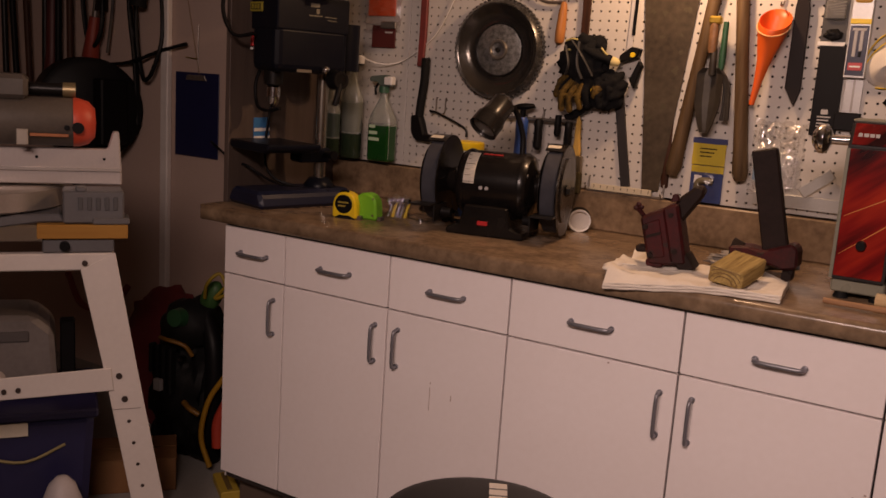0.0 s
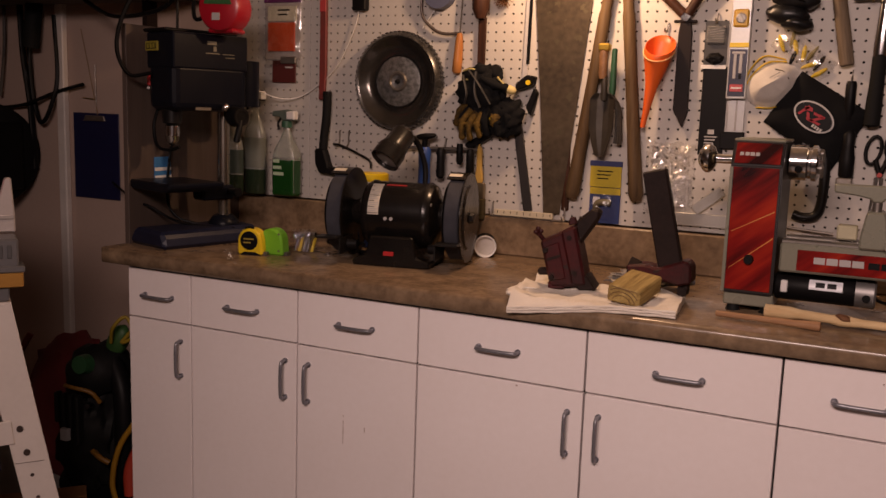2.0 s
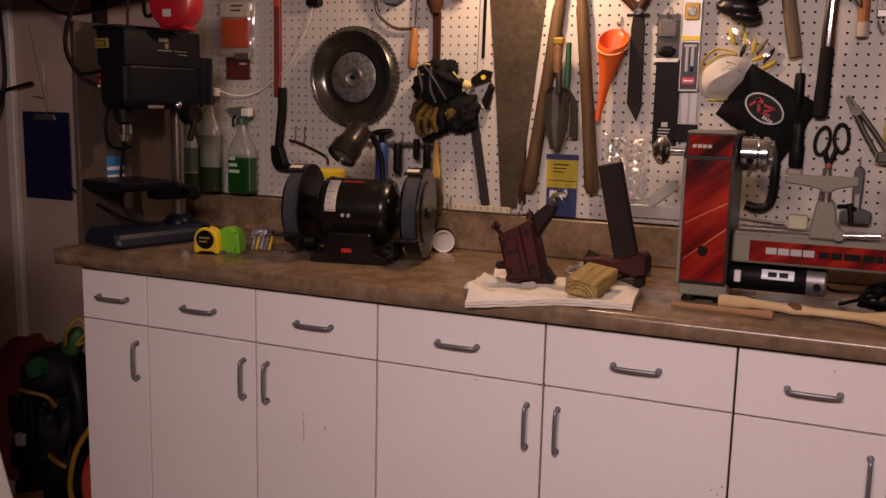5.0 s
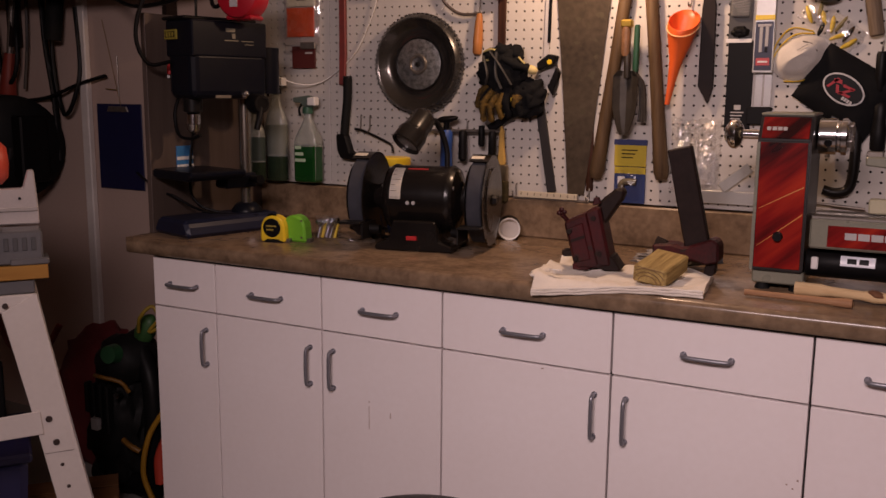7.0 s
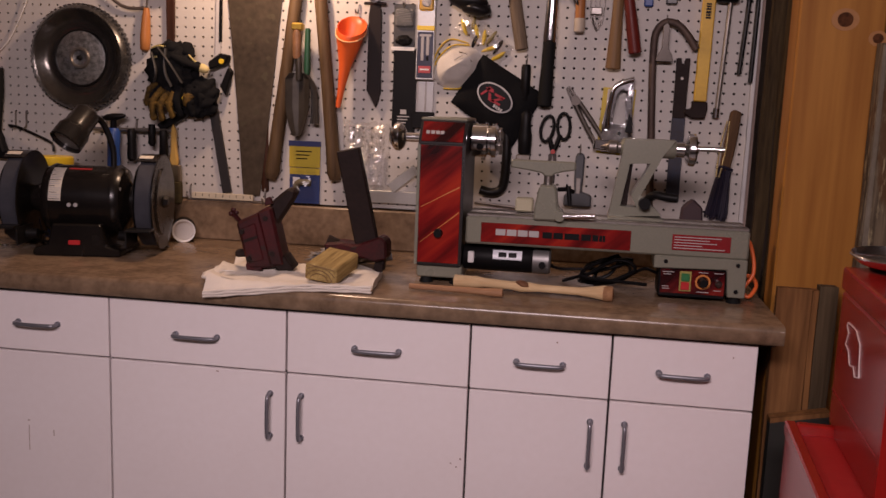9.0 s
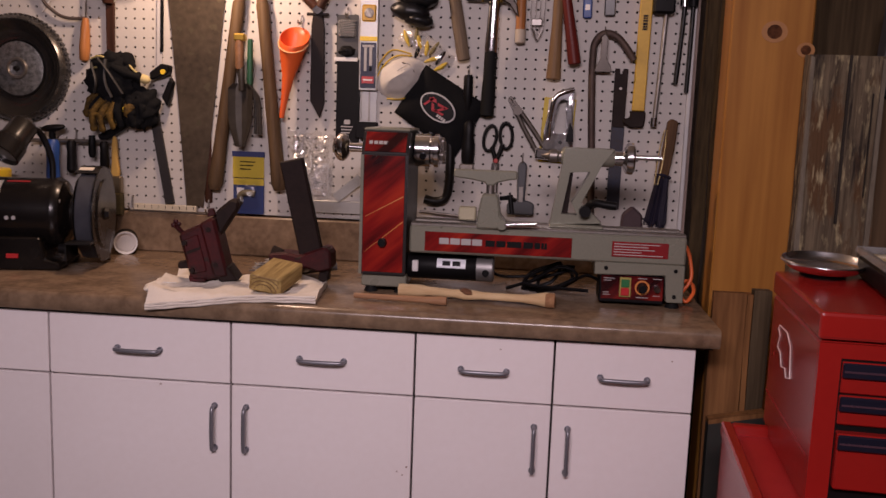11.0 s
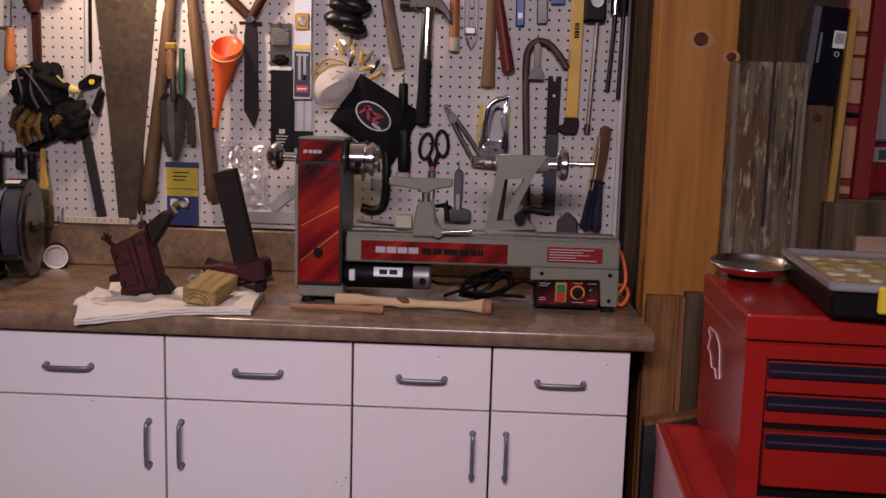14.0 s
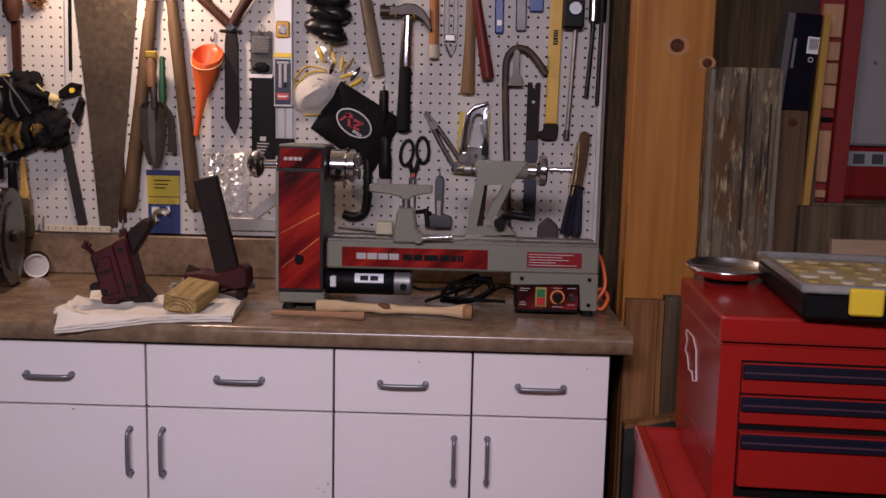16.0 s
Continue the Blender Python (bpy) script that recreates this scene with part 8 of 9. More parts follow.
    for x in (0.062, 0.32):
        part("latch", B(x, x + 0.048, -0.012, -0.002, 0.012, 0.052, 0.003), YELLOW, org, "yellow plastic latch")


tool_chest()

# ---- the corner past the bench ----
def clipboard():
    t = thing("clipboard", pose(-1.766, 2.638, 1.113), "dark blue clipboard hung from a string on the wall", "clipboard")
    part("board", B(-0.114, 0.114, -0.006, -0.002, -0.158, 0.157, 0.002), mat("clip_navy", (0.006, 0.008, 0.050), 0.4), t)
    part("clip", P([(-0.055, 0.128), (-0.045, 0.148), (0.045, 0.148), (0.055, 0.128)], -0.014, -0.006, 0.002), STEEL, t)
    part("string", U([(0.012, -0.006, 0.15), (-0.01, -0.006, 0.24), (-0.035, -0.004, 0.34), (-0.065, -0.004, 0.46)], 0.0015, 5, 4), mat("twine", (0.30, 0.20, 0.12), 0.9), t)
    part("wire_hook", U([(0.004, -0.004, 0.16), (0.006, -0.008, 0.25), (0.006, -0.008, 0.33)], 0.0018, 5, 3), STEEL, t)
    part("cross_wire", U([(-0.06, -0.006, 0.212), (0.0, -0.008, 0.207)], 0.0018, 5, 3), mat("brass_hook", (0.5, 0.35, 0.08), 0.35, 0.9), t)


clipboard()


def wall_hangings():
    rng = random.Random(12)

    def cord(pts, r, material, label, cat="cord"):
        ob = part("hanging_cord", U(pts, r, 6, 6), material, smooth=60)
        return tagged(ob, label, cat, "cords on the side wall")

    y = 2.61
    cord([(-1.94, y, 1.62), (-1.93, y, 1.40), (-1.95, y - 0.02, 1.28), (-1.99, y - 0.02, 1.23), (-2.04, y, 1.25), (-2.07, y, 1.40), (-2.08, y, 1.75)], 0.008, BLACK, "black cord hanging in a loop on the wall")
    cord([(-2.12, y, 1.78), (-2.11, y, 1.50), (-2.08, y, 1.30), (-2.06, y, 1.05)], 0.011, BLACK, "thick black cord hanging on the wall")
    cord([(-1.80, y, 1.372), (-1.88, y, 1.355), (-1.96, y, 1.335), (-2.05, y - 0.02, 1.30), (-2.15, y, 1.285), (-2.26, y, 1.275)], 0.007, BLACK, "dark cable running along the wall")
    cord([(-2.20, y, 1.72), (-2.21, y, 1.50), (-2.24, y, 1.32)], 0.006, mat("grey_cord", (0.07, 0.06, 0.055), 0.6), "dark grey cord hanging on the wall")
    cord([(-2.02, y, 1.78), (-2.01, y - 0.03, 1.62), (-2.02, y - 0.04, 1.50)], 0.030, RUBBER, "thick black hose end hanging on the wall", "hose")
    cord([(-1.72, 2.52, 1.68), (-1.5, 2.44, 1.60), (-1.30, 2.36, 1.585), (-1.10, 2.28, 1.60), (-1.00, 2.25, 1.66)], 0.007, BLACK, "black cable sagging across to the drill press")
    cord([(-1.655, 2.60, 1.025), (-1.40, 2.45, 0.985), (-1.15, 2.20, 1.015), (-1.06, 2.16, 1.02), (-0.99, 2.22, 0.97), (-0.86, 2.30, 0.958)], 0.004, BLACK, "thin black cord from the wall to the drill press")
    cord([(-1.03, 2.18, 1.72), (-1.062, 2.09, 1.58), (-1.062, 2.05, 1.47), (-1.03, 2.06, 1.395), (-0.985, 2.10, 1.40)], 0.006, BLACK, "black cord looping down the end panel")
    cord([(-1.067, 2.30, 1.75), (-1.066, 2.29, 1.45), (-1.066, 2.27, 1.25), (-1.064, 2.24, 1.06), (-1.03, 2.24, 0.985), (-0.96, 2.30, 0.955)], 0.004, BLACK, "thin black cord down the end panel")
    cord([(-0.96, 2.28, 1.76), (-0.955, 2.24, 1.62), (-0.93, 2.22, 1.555), (-0.90, 2.25, 1.60), (-0.895, 2.30, 1.76)], 0.006, BLACK, "black cord looping over the drill press")
    cord([(-2.36, y - 0.03, 1.70), (-2.34, y - 0.03, 1.45), (-2.30, y - 0.03, 1.34), (-2.25, y - 0.02, 1.42), (-2.26, y, 1.68)], 0.009, BLACK, "black hose hanging in a loop by the reel")
    # long tools with red grips
    for x, z0, z1, tilt, m2, lab in ((-2.32, 1.28, 1.46, 10, mat("dull_red_grip", (0.20, 0.025, 0.015), 0.5), "red-handled lopping tool on the wall"), (-2.56, 1.20, 1.75, 2, mat("dark_red_bar", (0.07, 0.010, 0.010), 0.5), "dark red long-handled tool on the wall")):
        t = thing("long_handled_tool", pose(x, y - 0.02, z0, 0, tilt, 0), lab, "garden tool", "garden tools on the side wall")
        part("grip", T([(0.026, 0.0), (0.034, 0.02), (0.026, 0.10), (0.020, z1 - z0)], None, 16), m2, t, smooth=40)
        part("shaft", C((0, 0, z1 - z0), (0, 0, z1 - z0 + 0.35), 0.012, seg=12), STEEL, t, smooth=40)
    for k in range(6):
        x = -2.44 - k * 0.085
        t = thing("garden_tool", pose(x, y - 0.02, 0.95, 0, rng.uniform(-4, 4), 0), "dark long-handled garden tool hung on the wall", "garden tool", "garden tools on the side wall")
        part("shaft", C((0, 0, 0.0), (0, 0, 1.1), 0.013, seg=10), (BROWNGRIP, BLACK, BLACKMETAL)[k % 3], t, smooth=40)
        part("head", lump(bmesh.new(), 0.03, 0.02, 0.05, pose(0, 0, 0.95), 0.2, 10, 2, k), DARKIRON, t, smooth=60)
    # a black lidded drum hung on the wall
    t = thing("hose_reel", pose(-2.225, 2.50, 1.105), "round black hose reel hung on the wall", "hose reel")
    part("drum", T([(0.0, -0.10), (0.17, -0.10), (0.195, -0.085), (0.195, 0.085), (0.17, 0.10), (0.0, 0.10)], Matrix.Rotation(radians(62), 4, "Z") @ Matrix.Rotation(math.pi / 2, 4, "X"), 40), BLACK, t, smooth=40)
    part("side_plate", B(0.11, 0.165, -0.06, 0.06, -0.13, 0.12, 0.006), BLACK, t)
    part("maker_mark", box(bmesh.new(), -0.04, 0.05, -0.001, 0.0, -0.008, 0.008, 0, Matrix.Translation((0.09, -0.17, -0.02)) @ Matrix.Rotation(radians(30), 4, "Z")), GREYINK, t)
    bm = P([(-0.05, 0.0), (-0.02, -0.30), (0.0, -0.30), (0.10, 0.0)], -0.06, -0.03, 0.004)
    part("bracket", bm, mat("dark_bracket", (0.03, 0.025, 0.024), 0.6), t)
    t = thing("wall_shelf", pose(-1.98, 2.60, 1.66), "dark shelf board high on the wall", "shelf")
    part("board", B(-1.2, 0.78, -0.26, 0.03, 0.0, 0.03, 0.002), WALLDARK, t)
    for x in (-1.1, -0.3, 0.5):
        part("bracket", P([(x, 0.0), (x, -0.18), (x + 0.02, -0.18), (x + 0.02, 0.0)], -0.02, 0.03), DARKIRON, t)


wall_hangings()


def miter_saw_stand():
    white = mat("stand_white", (0.60, 0.55, 0.52), 0.45, 0, (0.50, 0.45, 0.42), 8, 90, 0.5, 0.05)
    AT = pose(-0.94, 1.50, 0.0, 0, 0, 53.6)
    t = thing("saw_stand", AT, "white folded-steel work stand on splayed legs", "work stand")
    part("top_rail", B(-0.66, 0.064, 0.0, 0.03, 0.820, 0.860, 0.003), white, t)
    part("rear_rail", B(-0.66, 0.064, 0.36, 0.39, 0.820, 0.860, 0.003), white, t)
    holes = mat("bolt_brown", (0.06, 0.042, 0.038), 0.5, 0.5)
    for yy, s in ((0.0, 1), (0.36, 1), (0.0, -1), (0.36, -1)):
        cx = 0.0 if s > 0 else -0.60
        lg = part("leg", P([(cx - s * 0.008, 0.822), (cx + s * 0.068, 0.862), (cx + s * 0.118, 0.575), (cx + s * 0.224, 0.0), (cx + s * 0.148, 0.0), (cx + s * 0.045, 0.56)], yy - 0.004, yy + 0.002, 0.0012), white, t)
        part("leg_flange", P([(cx + s * 0.066, 0.860), (cx + s * 0.117, 0.575), (cx + s * 0.223, 0.0), (cx + s * 0.218, 0.0), (cx + s * 0.112, 0.575), (cx + s * 0.062, 0.860)], yy, yy + 0.05), white, lg)
        if yy == 0.0 and s > 0:
            for x, z, r in ((0.001, 0.838, 0.0065), (0.076, 0.559, 0.0075), (0.089, 0.500, 0.0075), (0.099, 0.442, 0.0045), (0.110, 0.385, 0.0045), (0.120, 0.328, 0.0045), (0.131, 0.270, 0.0045), (0.141, 0.212, 0.0045)):
                part("bolt" if r > 0.006 else "hole", C((x, -0.0035, z), (x, -0.0075 if r > 0.006 else -0.0048, z), r, seg=14), holes, lg)
            part("leg_joint", B(0.062, 0.126, -0.0052, -0.004, 0.474, 0.4755), mat("seam_dark", (0.25, 0.22, 0.2), 0.6), lg)
    br = part("cross_brace", P([(-0.66, 0.505), (-0.66, 0.548), (0.058, 0.582), (0.064, 0.525)], -0.010, -0.004, 0.0015), white, t)
    for x in (-0.145, -0.175, -0.40):
        part("bolt", C((x, -0.010, 0.548 + x * 0.05), (x, -0.014, 0.548 + x * 0.05), 0.006, seg=12), holes, br)
    s2 = thing("miter_saw", AT, "grey and orange compound miter saw on the stand", "miter saw")
    grey = mat("saw_grey", (0.13, 0.125, 0.13), 0.5, 0.2, (0.085, 0.082, 0.086), 14, 120, 0.6, 0.1)
    part("clamp_foot", B(-0.089, 0.066, 0.006, 0.08, 0.861, 0.894, 0.003), grey, s2)
    part("foot_knob", C((-0.042, 0.006, 0.878), (-0.042, -0.008, 0.878), 0.011, seg=16), BLACK, s2, smooth=40)
    part("base_casting", P([(-0.62, 0.905), (-0.62, 0.955), (-0.20, 0.945), (-0.05, 0.950), (-0.04, 0.930), (-0.10, 0.9285), (-0.30, 0.900)], 0.02, 0.22, 0.004), grey, s2)
    part("turntable", T([(0.215, 0.950), (0.220, 0.954), (0.220, 0.996), (0.205, 1.003), (0.0, 1.003)], pose(-0.26, 0.20, 0), 56), mat("table_alu", (0.40, 0.35, 0.31), 0.35, 0.5), s2, "worn aluminium turntable", smooth=40)
    blk = part("stop_block", B(-0.045, 0.088, 0.0, 0.09, 0.930, 1.006, 0.004), grey, s2, "grey cast stop block")
    for k in range(5):
        part("rib", B(-0.012 + k * 0.019, -0.002 + k * 0.019, -0.003, 0.0, 0.962, 0.992, 0.001), mat("rib_grey", (0.07, 0.068, 0.072), 0.5), blk)
    part("block_knob", B(-0.018, 0.006, 0.0, 0.03, 1.004, 1.016, 0.003), grey, blk)
    part("block_lip", B(0.018, 0.100, -0.008, 0.06, 0.929, 0.944, 0.003), grey, blk)
    fence = part("fence", P([(-0.62, 1.010), (-0.62, 1.088), (0.056, 1.094), (0.068, 1.136), (0.082, 1.136), (0.088, 1.045), (0.088, 1.008)], 0.10, 0.125, 0.003), mat("fence_alu", (0.60, 0.54, 0.52), 0.32, 0.4), s2, "bright machined aluminium fence")
    part("fence_edge", B(-0.62, 0.086, 0.095, 0.101, 1.040, 1.048, 0.001), mat("fence_line", (0.44, 0.40, 0.38), 0.4, 0.3), fence)
    for x, z in ((0.048, 1.070), (-0.10, 1.072)):
        part("screw", C((x, 0.1005, z), (x, 0.097, z), 0.0035, seg=10), BLACK, fence)
    mt = part("motor", T([(0.048, -0.60), (0.056, -0.59), (0.056, -0.02), (0.050, -0.012)], pose(0.0, 0.10, 1.155, 0, 90, 0), 28), mat("motor_taupe", (0.100, 0.082, 0.070), 0.5, 0, (0.060, 0.049, 0.042), 12, 120, 0.8, 0.1), s2, "taupe motor housing", smooth=40)
    part("end_cap", T([(0.057, -0.020), (0.057, -0.008), (0.050, 0.014), (0.034, 0.028), (0.0, 0.031)], pose(0.0, 0.10, 1.155, 0, 90, 0), 28), mat("cap_orange", (0.62, 0.075, 0.035), 0.4), mt, "orange motor end cap", smooth=40)
    part("brush_port", C((-0.010, 0.046, 1.146), (-0.010, 0.036, 1.146), 0.013, seg=18), BLACK, mt, smooth=40)
    part("port_screw", C((-0.034, 0.046, 1.146), (-0.034, 0.040, 1.146), 0.006, seg=12), BLACK, mt, smooth=40)
    part("label_plate", B(-0.140, -0.115, 0.040, 0.046, 1.104, 1.140, 0.002), mat("plate_pale", (0.42, 0.37, 0.32), 0.4, 0.3), mt)
    part("orange_line", B(-0.112, -0.030, 0.043, 0.047, 1.124, 1.131, 0.001), mat("line_orange", (0.42, 0.14, 0.05), 0.5), mt)
    rl = part("slide_rail", C((-0.62, 0.12, 1.228), (-0.030, 0.12, 1.228), 0.015, seg=20), BLACKMETAL, s2, smooth=40)
    part("rail_cap", C((-0.042, 0.12, 1.228), (-0.014, 0.12, 1.228), 0.018, seg=20), mat("brass_end", (0.40, 0.31, 0.17), 0.35, 0.7), rl, smooth=40)
    part("red_knob", lump(bmesh.new(), 0.030, 0.016, 0.013, pose(-0.165, 0.085, 1.224), 0.05), mat("cap_orange", (0.62, 0.075, 0.035), 0.4), rl, smooth=60)
    part("upper_housing", B(-0.62, -0.115, 0.06, 0.18, 1.205, 1.26, 0.010), mat("motor_taupe", (0.100, 0.082, 0.070), 0.5, 0, (0.060, 0.049, 0.042), 12, 120, 0.8, 0.1), s2)
    part("trigger_grip", U([(-0.50, 0.08, 1.26), (-0.42, 0.05, 1.33), (-0.30, 0.05, 1.33), (-0.22, 0.08, 1.27)], 0.018, 10, 5), BLACK, s2, smooth=60)
    ob = part("spacer_board", B(-0.100, 0.096, -0.006, 0.09, 0.8955, 0.9280, 0.002), wood("spacer_wood", (0.40, 0.20, 0.045), (0.28, 0.13, 0.028), 20, 2, 0.6, 0.2, "x"))
    ob.matrix_world = AT
    tagged(ob, "yellow-brown wooden spacer board under the saw", "board")


miter_saw_stand()


def floor_clutter():
    t = thing("storage_tub", pose(-1.45, 1.57, 0.0, 0, 0, 53.6), "dark blue plastic tub under the stand", "tub")
    blue = mat("tub_blue", (0.014, 0.013, 0.060), 0.45)
    part("body", P([(-0.25, 0.0), (-0.275, 0.355), (0.275, 0.355), (0.25, 0.0)], -0.17, 0.17, 0.02), blue, t)
    part("rim", B(-0.285, 0.285, -0.18, 0.18, 0.350, 0.376, 0.006), blue, t)
    part("paper_label", B(0.02, 0.11, -0.1835, -0.18, 0.315, 0.350), mat("label_cream", (0.66, 0.60, 0.50), 0.5), t)
    part("handle_arc", U([(0.0, -0.174, 0.26), (0.10, -0.178, 0.24), (0.20, -0.174, 0.28)], 0.004, 6, 4), mat("arc_yellow", (0.25, 0.20, 0.08), 0.6), t)
    ob = part("white_jug", T([(0.0, 0.0), (0.062, 0.004), (0.070, 0.03), (0.064, 0.085), (0.040, 0.118), (0.018, 0.13), (0.0, 0.132)], pose(-1.135, 1.575, 0) @ Matrix.Diagonal((0.85, 0.85, 1.7, 1)), 20), mat("milky_plastic", (0.50, 0.45, 0.45), 0.5), smooth=50)
    tagged(ob, "small milky plastic jug on the floor", "jug")
    t = thing("tool_case", pose(-1.45, 1.60, 0.378, 0, 0, 53.6), "grey plastic tool case on the blue tub", "tool case")
    gp = mat("case_grey", (0.17, 0.15, 0.145), 0.5, 0, (0.11, 0.095, 0.09), 10, 80, 0.7)
    part("shell", P([(-0.25, 0.0), (-0.25, 0.20), (-0.05, 0.24), (0.10, 0.235), (0.15, 0.19), (0.16, 0.0)], -0.10, 0.10, 0.014), gp, t)
    part("grip_recess", B(-0.20, 0.09, -0.104, -0.098, 0.165, 0.195, 0.004), mat("recess_dark", (0.08, 0.07, 0.07), 0.6), t)
    part("latch", C((0.0, -0.10, 0.06), (0.0, -0.125, 0.06), 0.032, 0.028, 18), mat("latch_pale", (0.48, 0.43, 0.41), 0.5), t, smooth=40)
    part("black_strap", B(0.165, 0.205, -0.03, 0.02, 0.0, 0.20, 0.004), BLACK, t)
    bag = thing("red_bag", pose(-1.62, 2.40, 0.0), "dark red cloth bag bulging behind the stand", "bag")
    part("cloth", lump(bmesh.new(), 0.20, 0.13, 0.27, pose(-0.02, 0, 0.23), 0.13, 5, 4, 3.0), mat("dark_red_cloth", (0.16, 0.012, 0.014), 0.8, 0, (0.08, 0.01, 0.01), 10, 200, 0.7, 0.3), bag, smooth=60)
    part("rim_loop", U([(-0.46, -0.1, 0.50), (-0.30, -0.16, 0.42), (-0.14, -0.16, 0.44), (-0.10, -0.12, 0.52)], 0.012, 8, 5), mat("dull_red_grip", (0.20, 0.025, 0.015), 0.5), bag, smooth=60)
    t = thing("leaf_blower", pose(-1.36, 2.24, 0.0), "black leaf blower with a green cap and yellow trim", "leaf blower")
    SHELL = mat("matt_black_shell", (0.007, 0.007, 0.007), 0.6, spec=0.2)
    part("body", lump(bmesh.new(), 0.13, 0.12, 0.24, pose(-0.03, 0.02, 0.23), 0.22, 7, 4, 1.0), SHELL, t, smooth=60)
    part("shoulder", lump(bmesh.new(), 0.10, 0.10, 0.09, pose(0.0, 0.0, 0.46), 0.2, 8, 3, 2.0), SHELL, t, smooth=60)
    part("cap", C((0.025, -0.075, 0.500), (0.030, -0.108, 0.505), 0.032, 0.028, 22), mat("cap_green", (0.015, 0.075, 0.03), 0.45), t, "dark green fuel cap", smooth=40)
    part("yellow_trim", U([(-0.03, -0.11, 0.43), (0.02, -0.125, 0.435), (0.07, -0.10, 0.42), (0.085, -0.08, 0.385)], 0.007, 8, 5), mat("dull_amber", (0.20, 0.09, 0.010), 0.5), t, smooth=60)
    for k in range(4):
        part("vent_rib", B(-0.085 + k * 0.030, -0.070 + k * 0.030, -0.112, -0.085, 0.30 - 0.02 * k, 0.40, 0.004), SHELL, t)
    part("white_label", B(-0.04, -0.012, -0.128, -0.112, 0.255, 0.292), mat("label_dim", (0.42, 0.40, 0.40), 0.5), t)
    part("glint_cap", C((0.055, -0.09, 0.375), (0.058, -0.108, 0.375), 0.010, seg=12), CHROME, t, smooth=40)
    part("grip", U([(0.06, 0.0, 0.50), (0.12, -0.02, 0.40), (0.13, -0.03, 0.22), (0.09, -0.03, 0.06)], 0.030, 10, 5), BLACK, t, smooth=60)
    part("snout", C((-0.14, 0.0, 0.06), (0.13, -0.02, 0.05), 0.05, 0.04, 18), BLACK, t, smooth=40)
    t = thing("string_trimmer", pose(-1.17, 2.20, 0.0), "yellow and green string trimmer leaning by the cabinet", "trimmer")
    part("shaft", U([(0.02, 0.0, 0.03), (0.0, 0.05, 0.30), (-0.03, 0.14, 0.60), (-0.02, 0.30, 0.86)], 0.014, 10, 5), BLACK, t, smooth=60)
    part("wide_guard", P([(-0.055, 0.60), (-0.02, 0.84), (0.03, 0.85), (0.025, 0.60)], 0.06, 0.09, 0.004), BLACK, t)
    part("yellow_hood", U([(-0.115, 0.02, 0.565), (-0.085, 0.0, 0.62), (-0.05, 0.02, 0.655), (-0.02, 0.02, 0.60), (-0.06, 0.01, 0.575), (0.0, 0.02, 0.64)], 0.006, 10, 5), mat("hood_yellow", (0.28, 0.19, 0.015), 0.5), t, smooth=60)
    part("green_hood", lump(bmesh.new(), 0.035, 0.03, 0.060, pose(-0.125, 0.06, 0.56, 0, 30, 0), 0.1, 8, 3, 6.0), mat("hood_green", (0.03, 0.10, 0.025), 0.5), t, smooth=60)
    part("yellow_tube", U([(0.02, -0.02, 0.34), (-0.03, -0.04, 0.25), (-0.05, -0.05, 0.13), (-0.02, -0.04, 0.03)], 0.009, 10, 5), mat("tube_amber", (0.30, 0.15, 0.010), 0.45), t, smooth=60)
    part("red_inner", U([(0.03, -0.01, 0.26), (0.0, -0.025, 0.18), (0.0, -0.025, 0.10)], 0.020, 8, 4), mat("inner_red", (0.40, 0.04, 0.02), 0.5), t, smooth=60)
    part("amber_lever", U([(-0.13, -0.05, 0.225), (-0.09, -0.06, 0.215), (-0.06, -0.05, 0.20)], 0.009, 8, 4), mat("dull_amber", (0.20, 0.09, 0.010), 0.5), t, smooth=60)
    t = thing("yellow_foot_plate", pose(-1.075, 2.12, 0.0, 0, 0, -35), "yellow steel foot plate on the floor", "foot plate")
    part("plate", B(-0.075, 0.075, -0.03, 0.03, 0.0, 0.028, 0.004), mat("plate_yellow", (0.46, 0.31, 0.04), 0.5), t)
    part("groove", B(-0.06, 0.06, -0.008, 0.008, 0.027, 0.031, 0.001), mat("groove_dark", (0.16, 0.10, 0.03), 0.6), t)

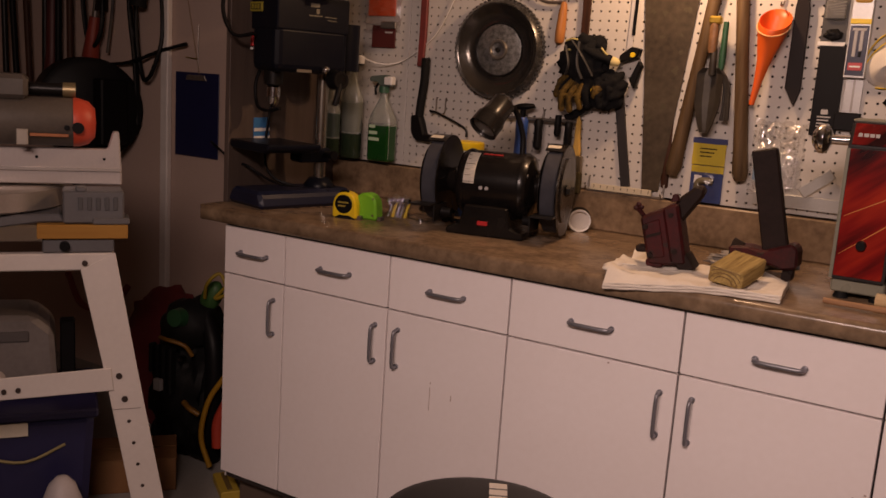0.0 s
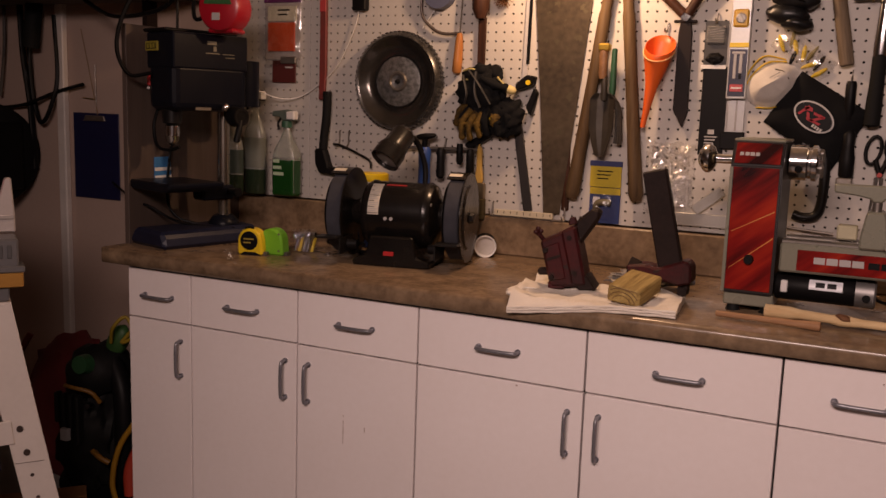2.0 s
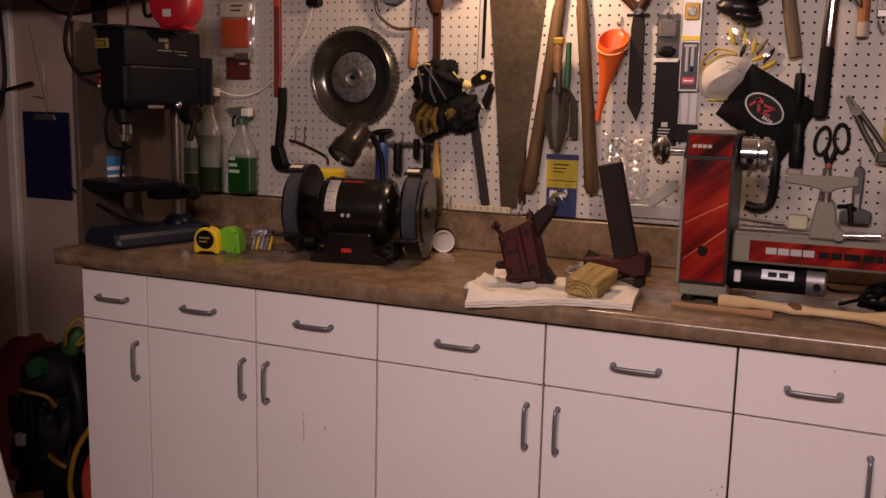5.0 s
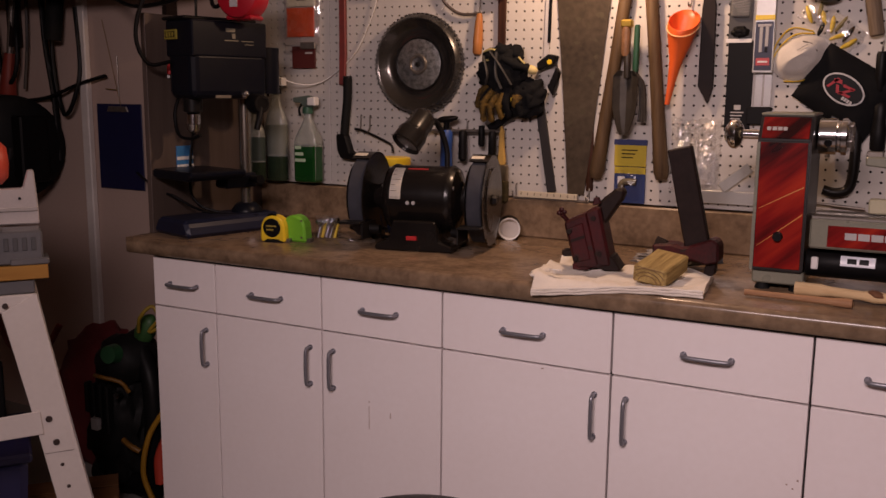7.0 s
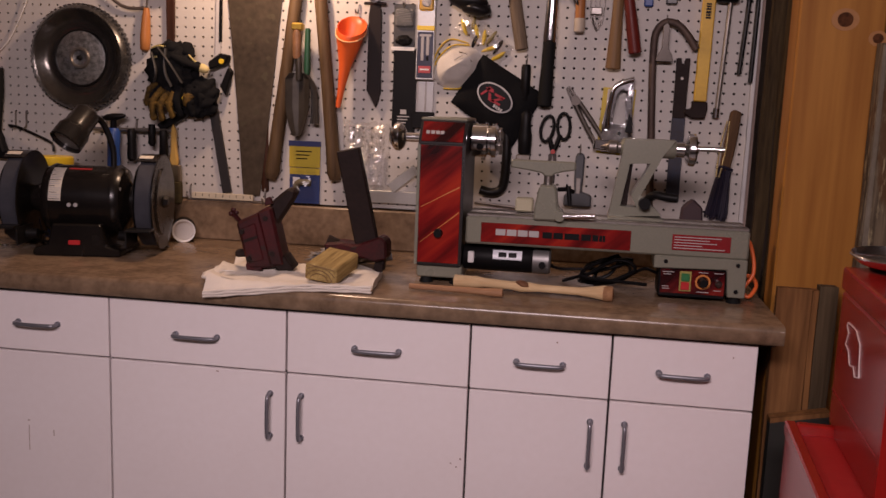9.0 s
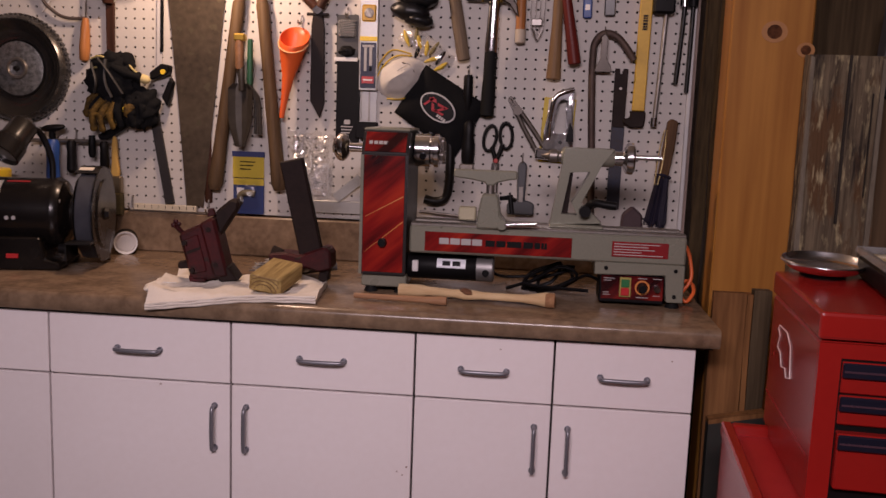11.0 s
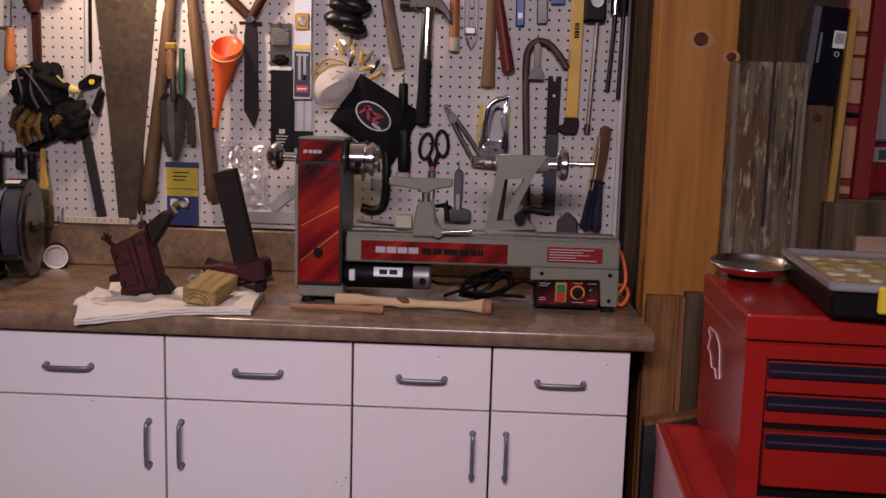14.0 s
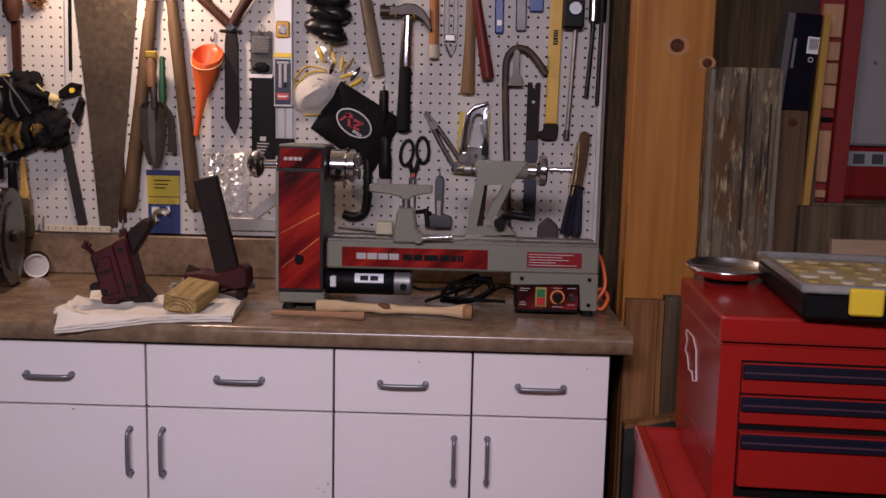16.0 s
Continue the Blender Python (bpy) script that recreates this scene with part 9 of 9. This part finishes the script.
    t = thing("cardboard_box", pose(-1.36, 1.97, 0.0, 0, 0, 48), "low brown cardboard box standing on the concrete", "box")
    card = mat("brown_card", (0.25, 0.115, 0.045), 0.8, 0, (0.17, 0.075, 0.028), 10, 200, 0.8, 0.2)
    part("tray", B(-0.15, 0.15, -0.09, 0.09, 0.0, 0.105, 0.003), card, t)
    for y0, y1 in ((-0.093, -0.004), (0.004, 0.093)):
        part("flap", B(-0.152, 0.152, y0, y1, 0.105, 0.109, 0.001), card, t)


floor_clutter()


def shop_stool():
    t = thing("shop_stool", pose(0.190, 1.405, 0.0), "round black padded shop stool with pale lettering blocks", "stool")
    part("seat", T([(0.0, 0.545), (0.155, 0.545), (0.172, 0.560), (0.175, 0.580), (0.168, 0.596), (0.150, 0.601), (0.0, 0.603)], None, 48), mat("black_vinyl", (0.008, 0.007, 0.007), 0.42, 0, (0.012, 0.010, 0.010), 10, 400, 0.5, 0.2, spec=0.25), t, smooth=35)
    m = pose(-0.030, 0.118, 0.604, 0, 0, -62)
    for k, w in enumerate((0.020, 0.020, 0.018, 0.018, 0.020)):
        part("letter_mark", box(bmesh.new(), -0.012 + k * 0.026, 0.008 + k * 0.026, -0.016, 0.016, 0.0, 0.001, 0, m), mat("seat_letter", (0.62, 0.56, 0.50), 0.5), t)
    part("ring", T([(0.160, 0.540), (0.166, 0.545), (0.160, 0.550), (0.154, 0.545), (0.160, 0.540)], None, 40), CHROME, t, smooth=40)
    part("pillar", C((0, 0, 0.12), (0, 0, 0.545), 0.025, seg=20), CHROME, t, smooth=40)
    for k in range(5):
        a = k * 1.2566
        leg = part("leg", U([(0, 0, 0.13), (0.15 * math.cos(a), 0.15 * math.sin(a), 0.10), (0.24 * math.cos(a), 0.24 * math.sin(a), 0.055)], 0.015, 8, 4), BLACK, t, smooth=60)
        part("castor", C((0.24 * math.cos(a) - 0.012, 0.24 * math.sin(a), 0.028), (0.24 * math.cos(a) + 0.012, 0.24 * math.sin(a), 0.028), 0.028, seg=16), RUBBER, leg, smooth=40)


shop_stool()
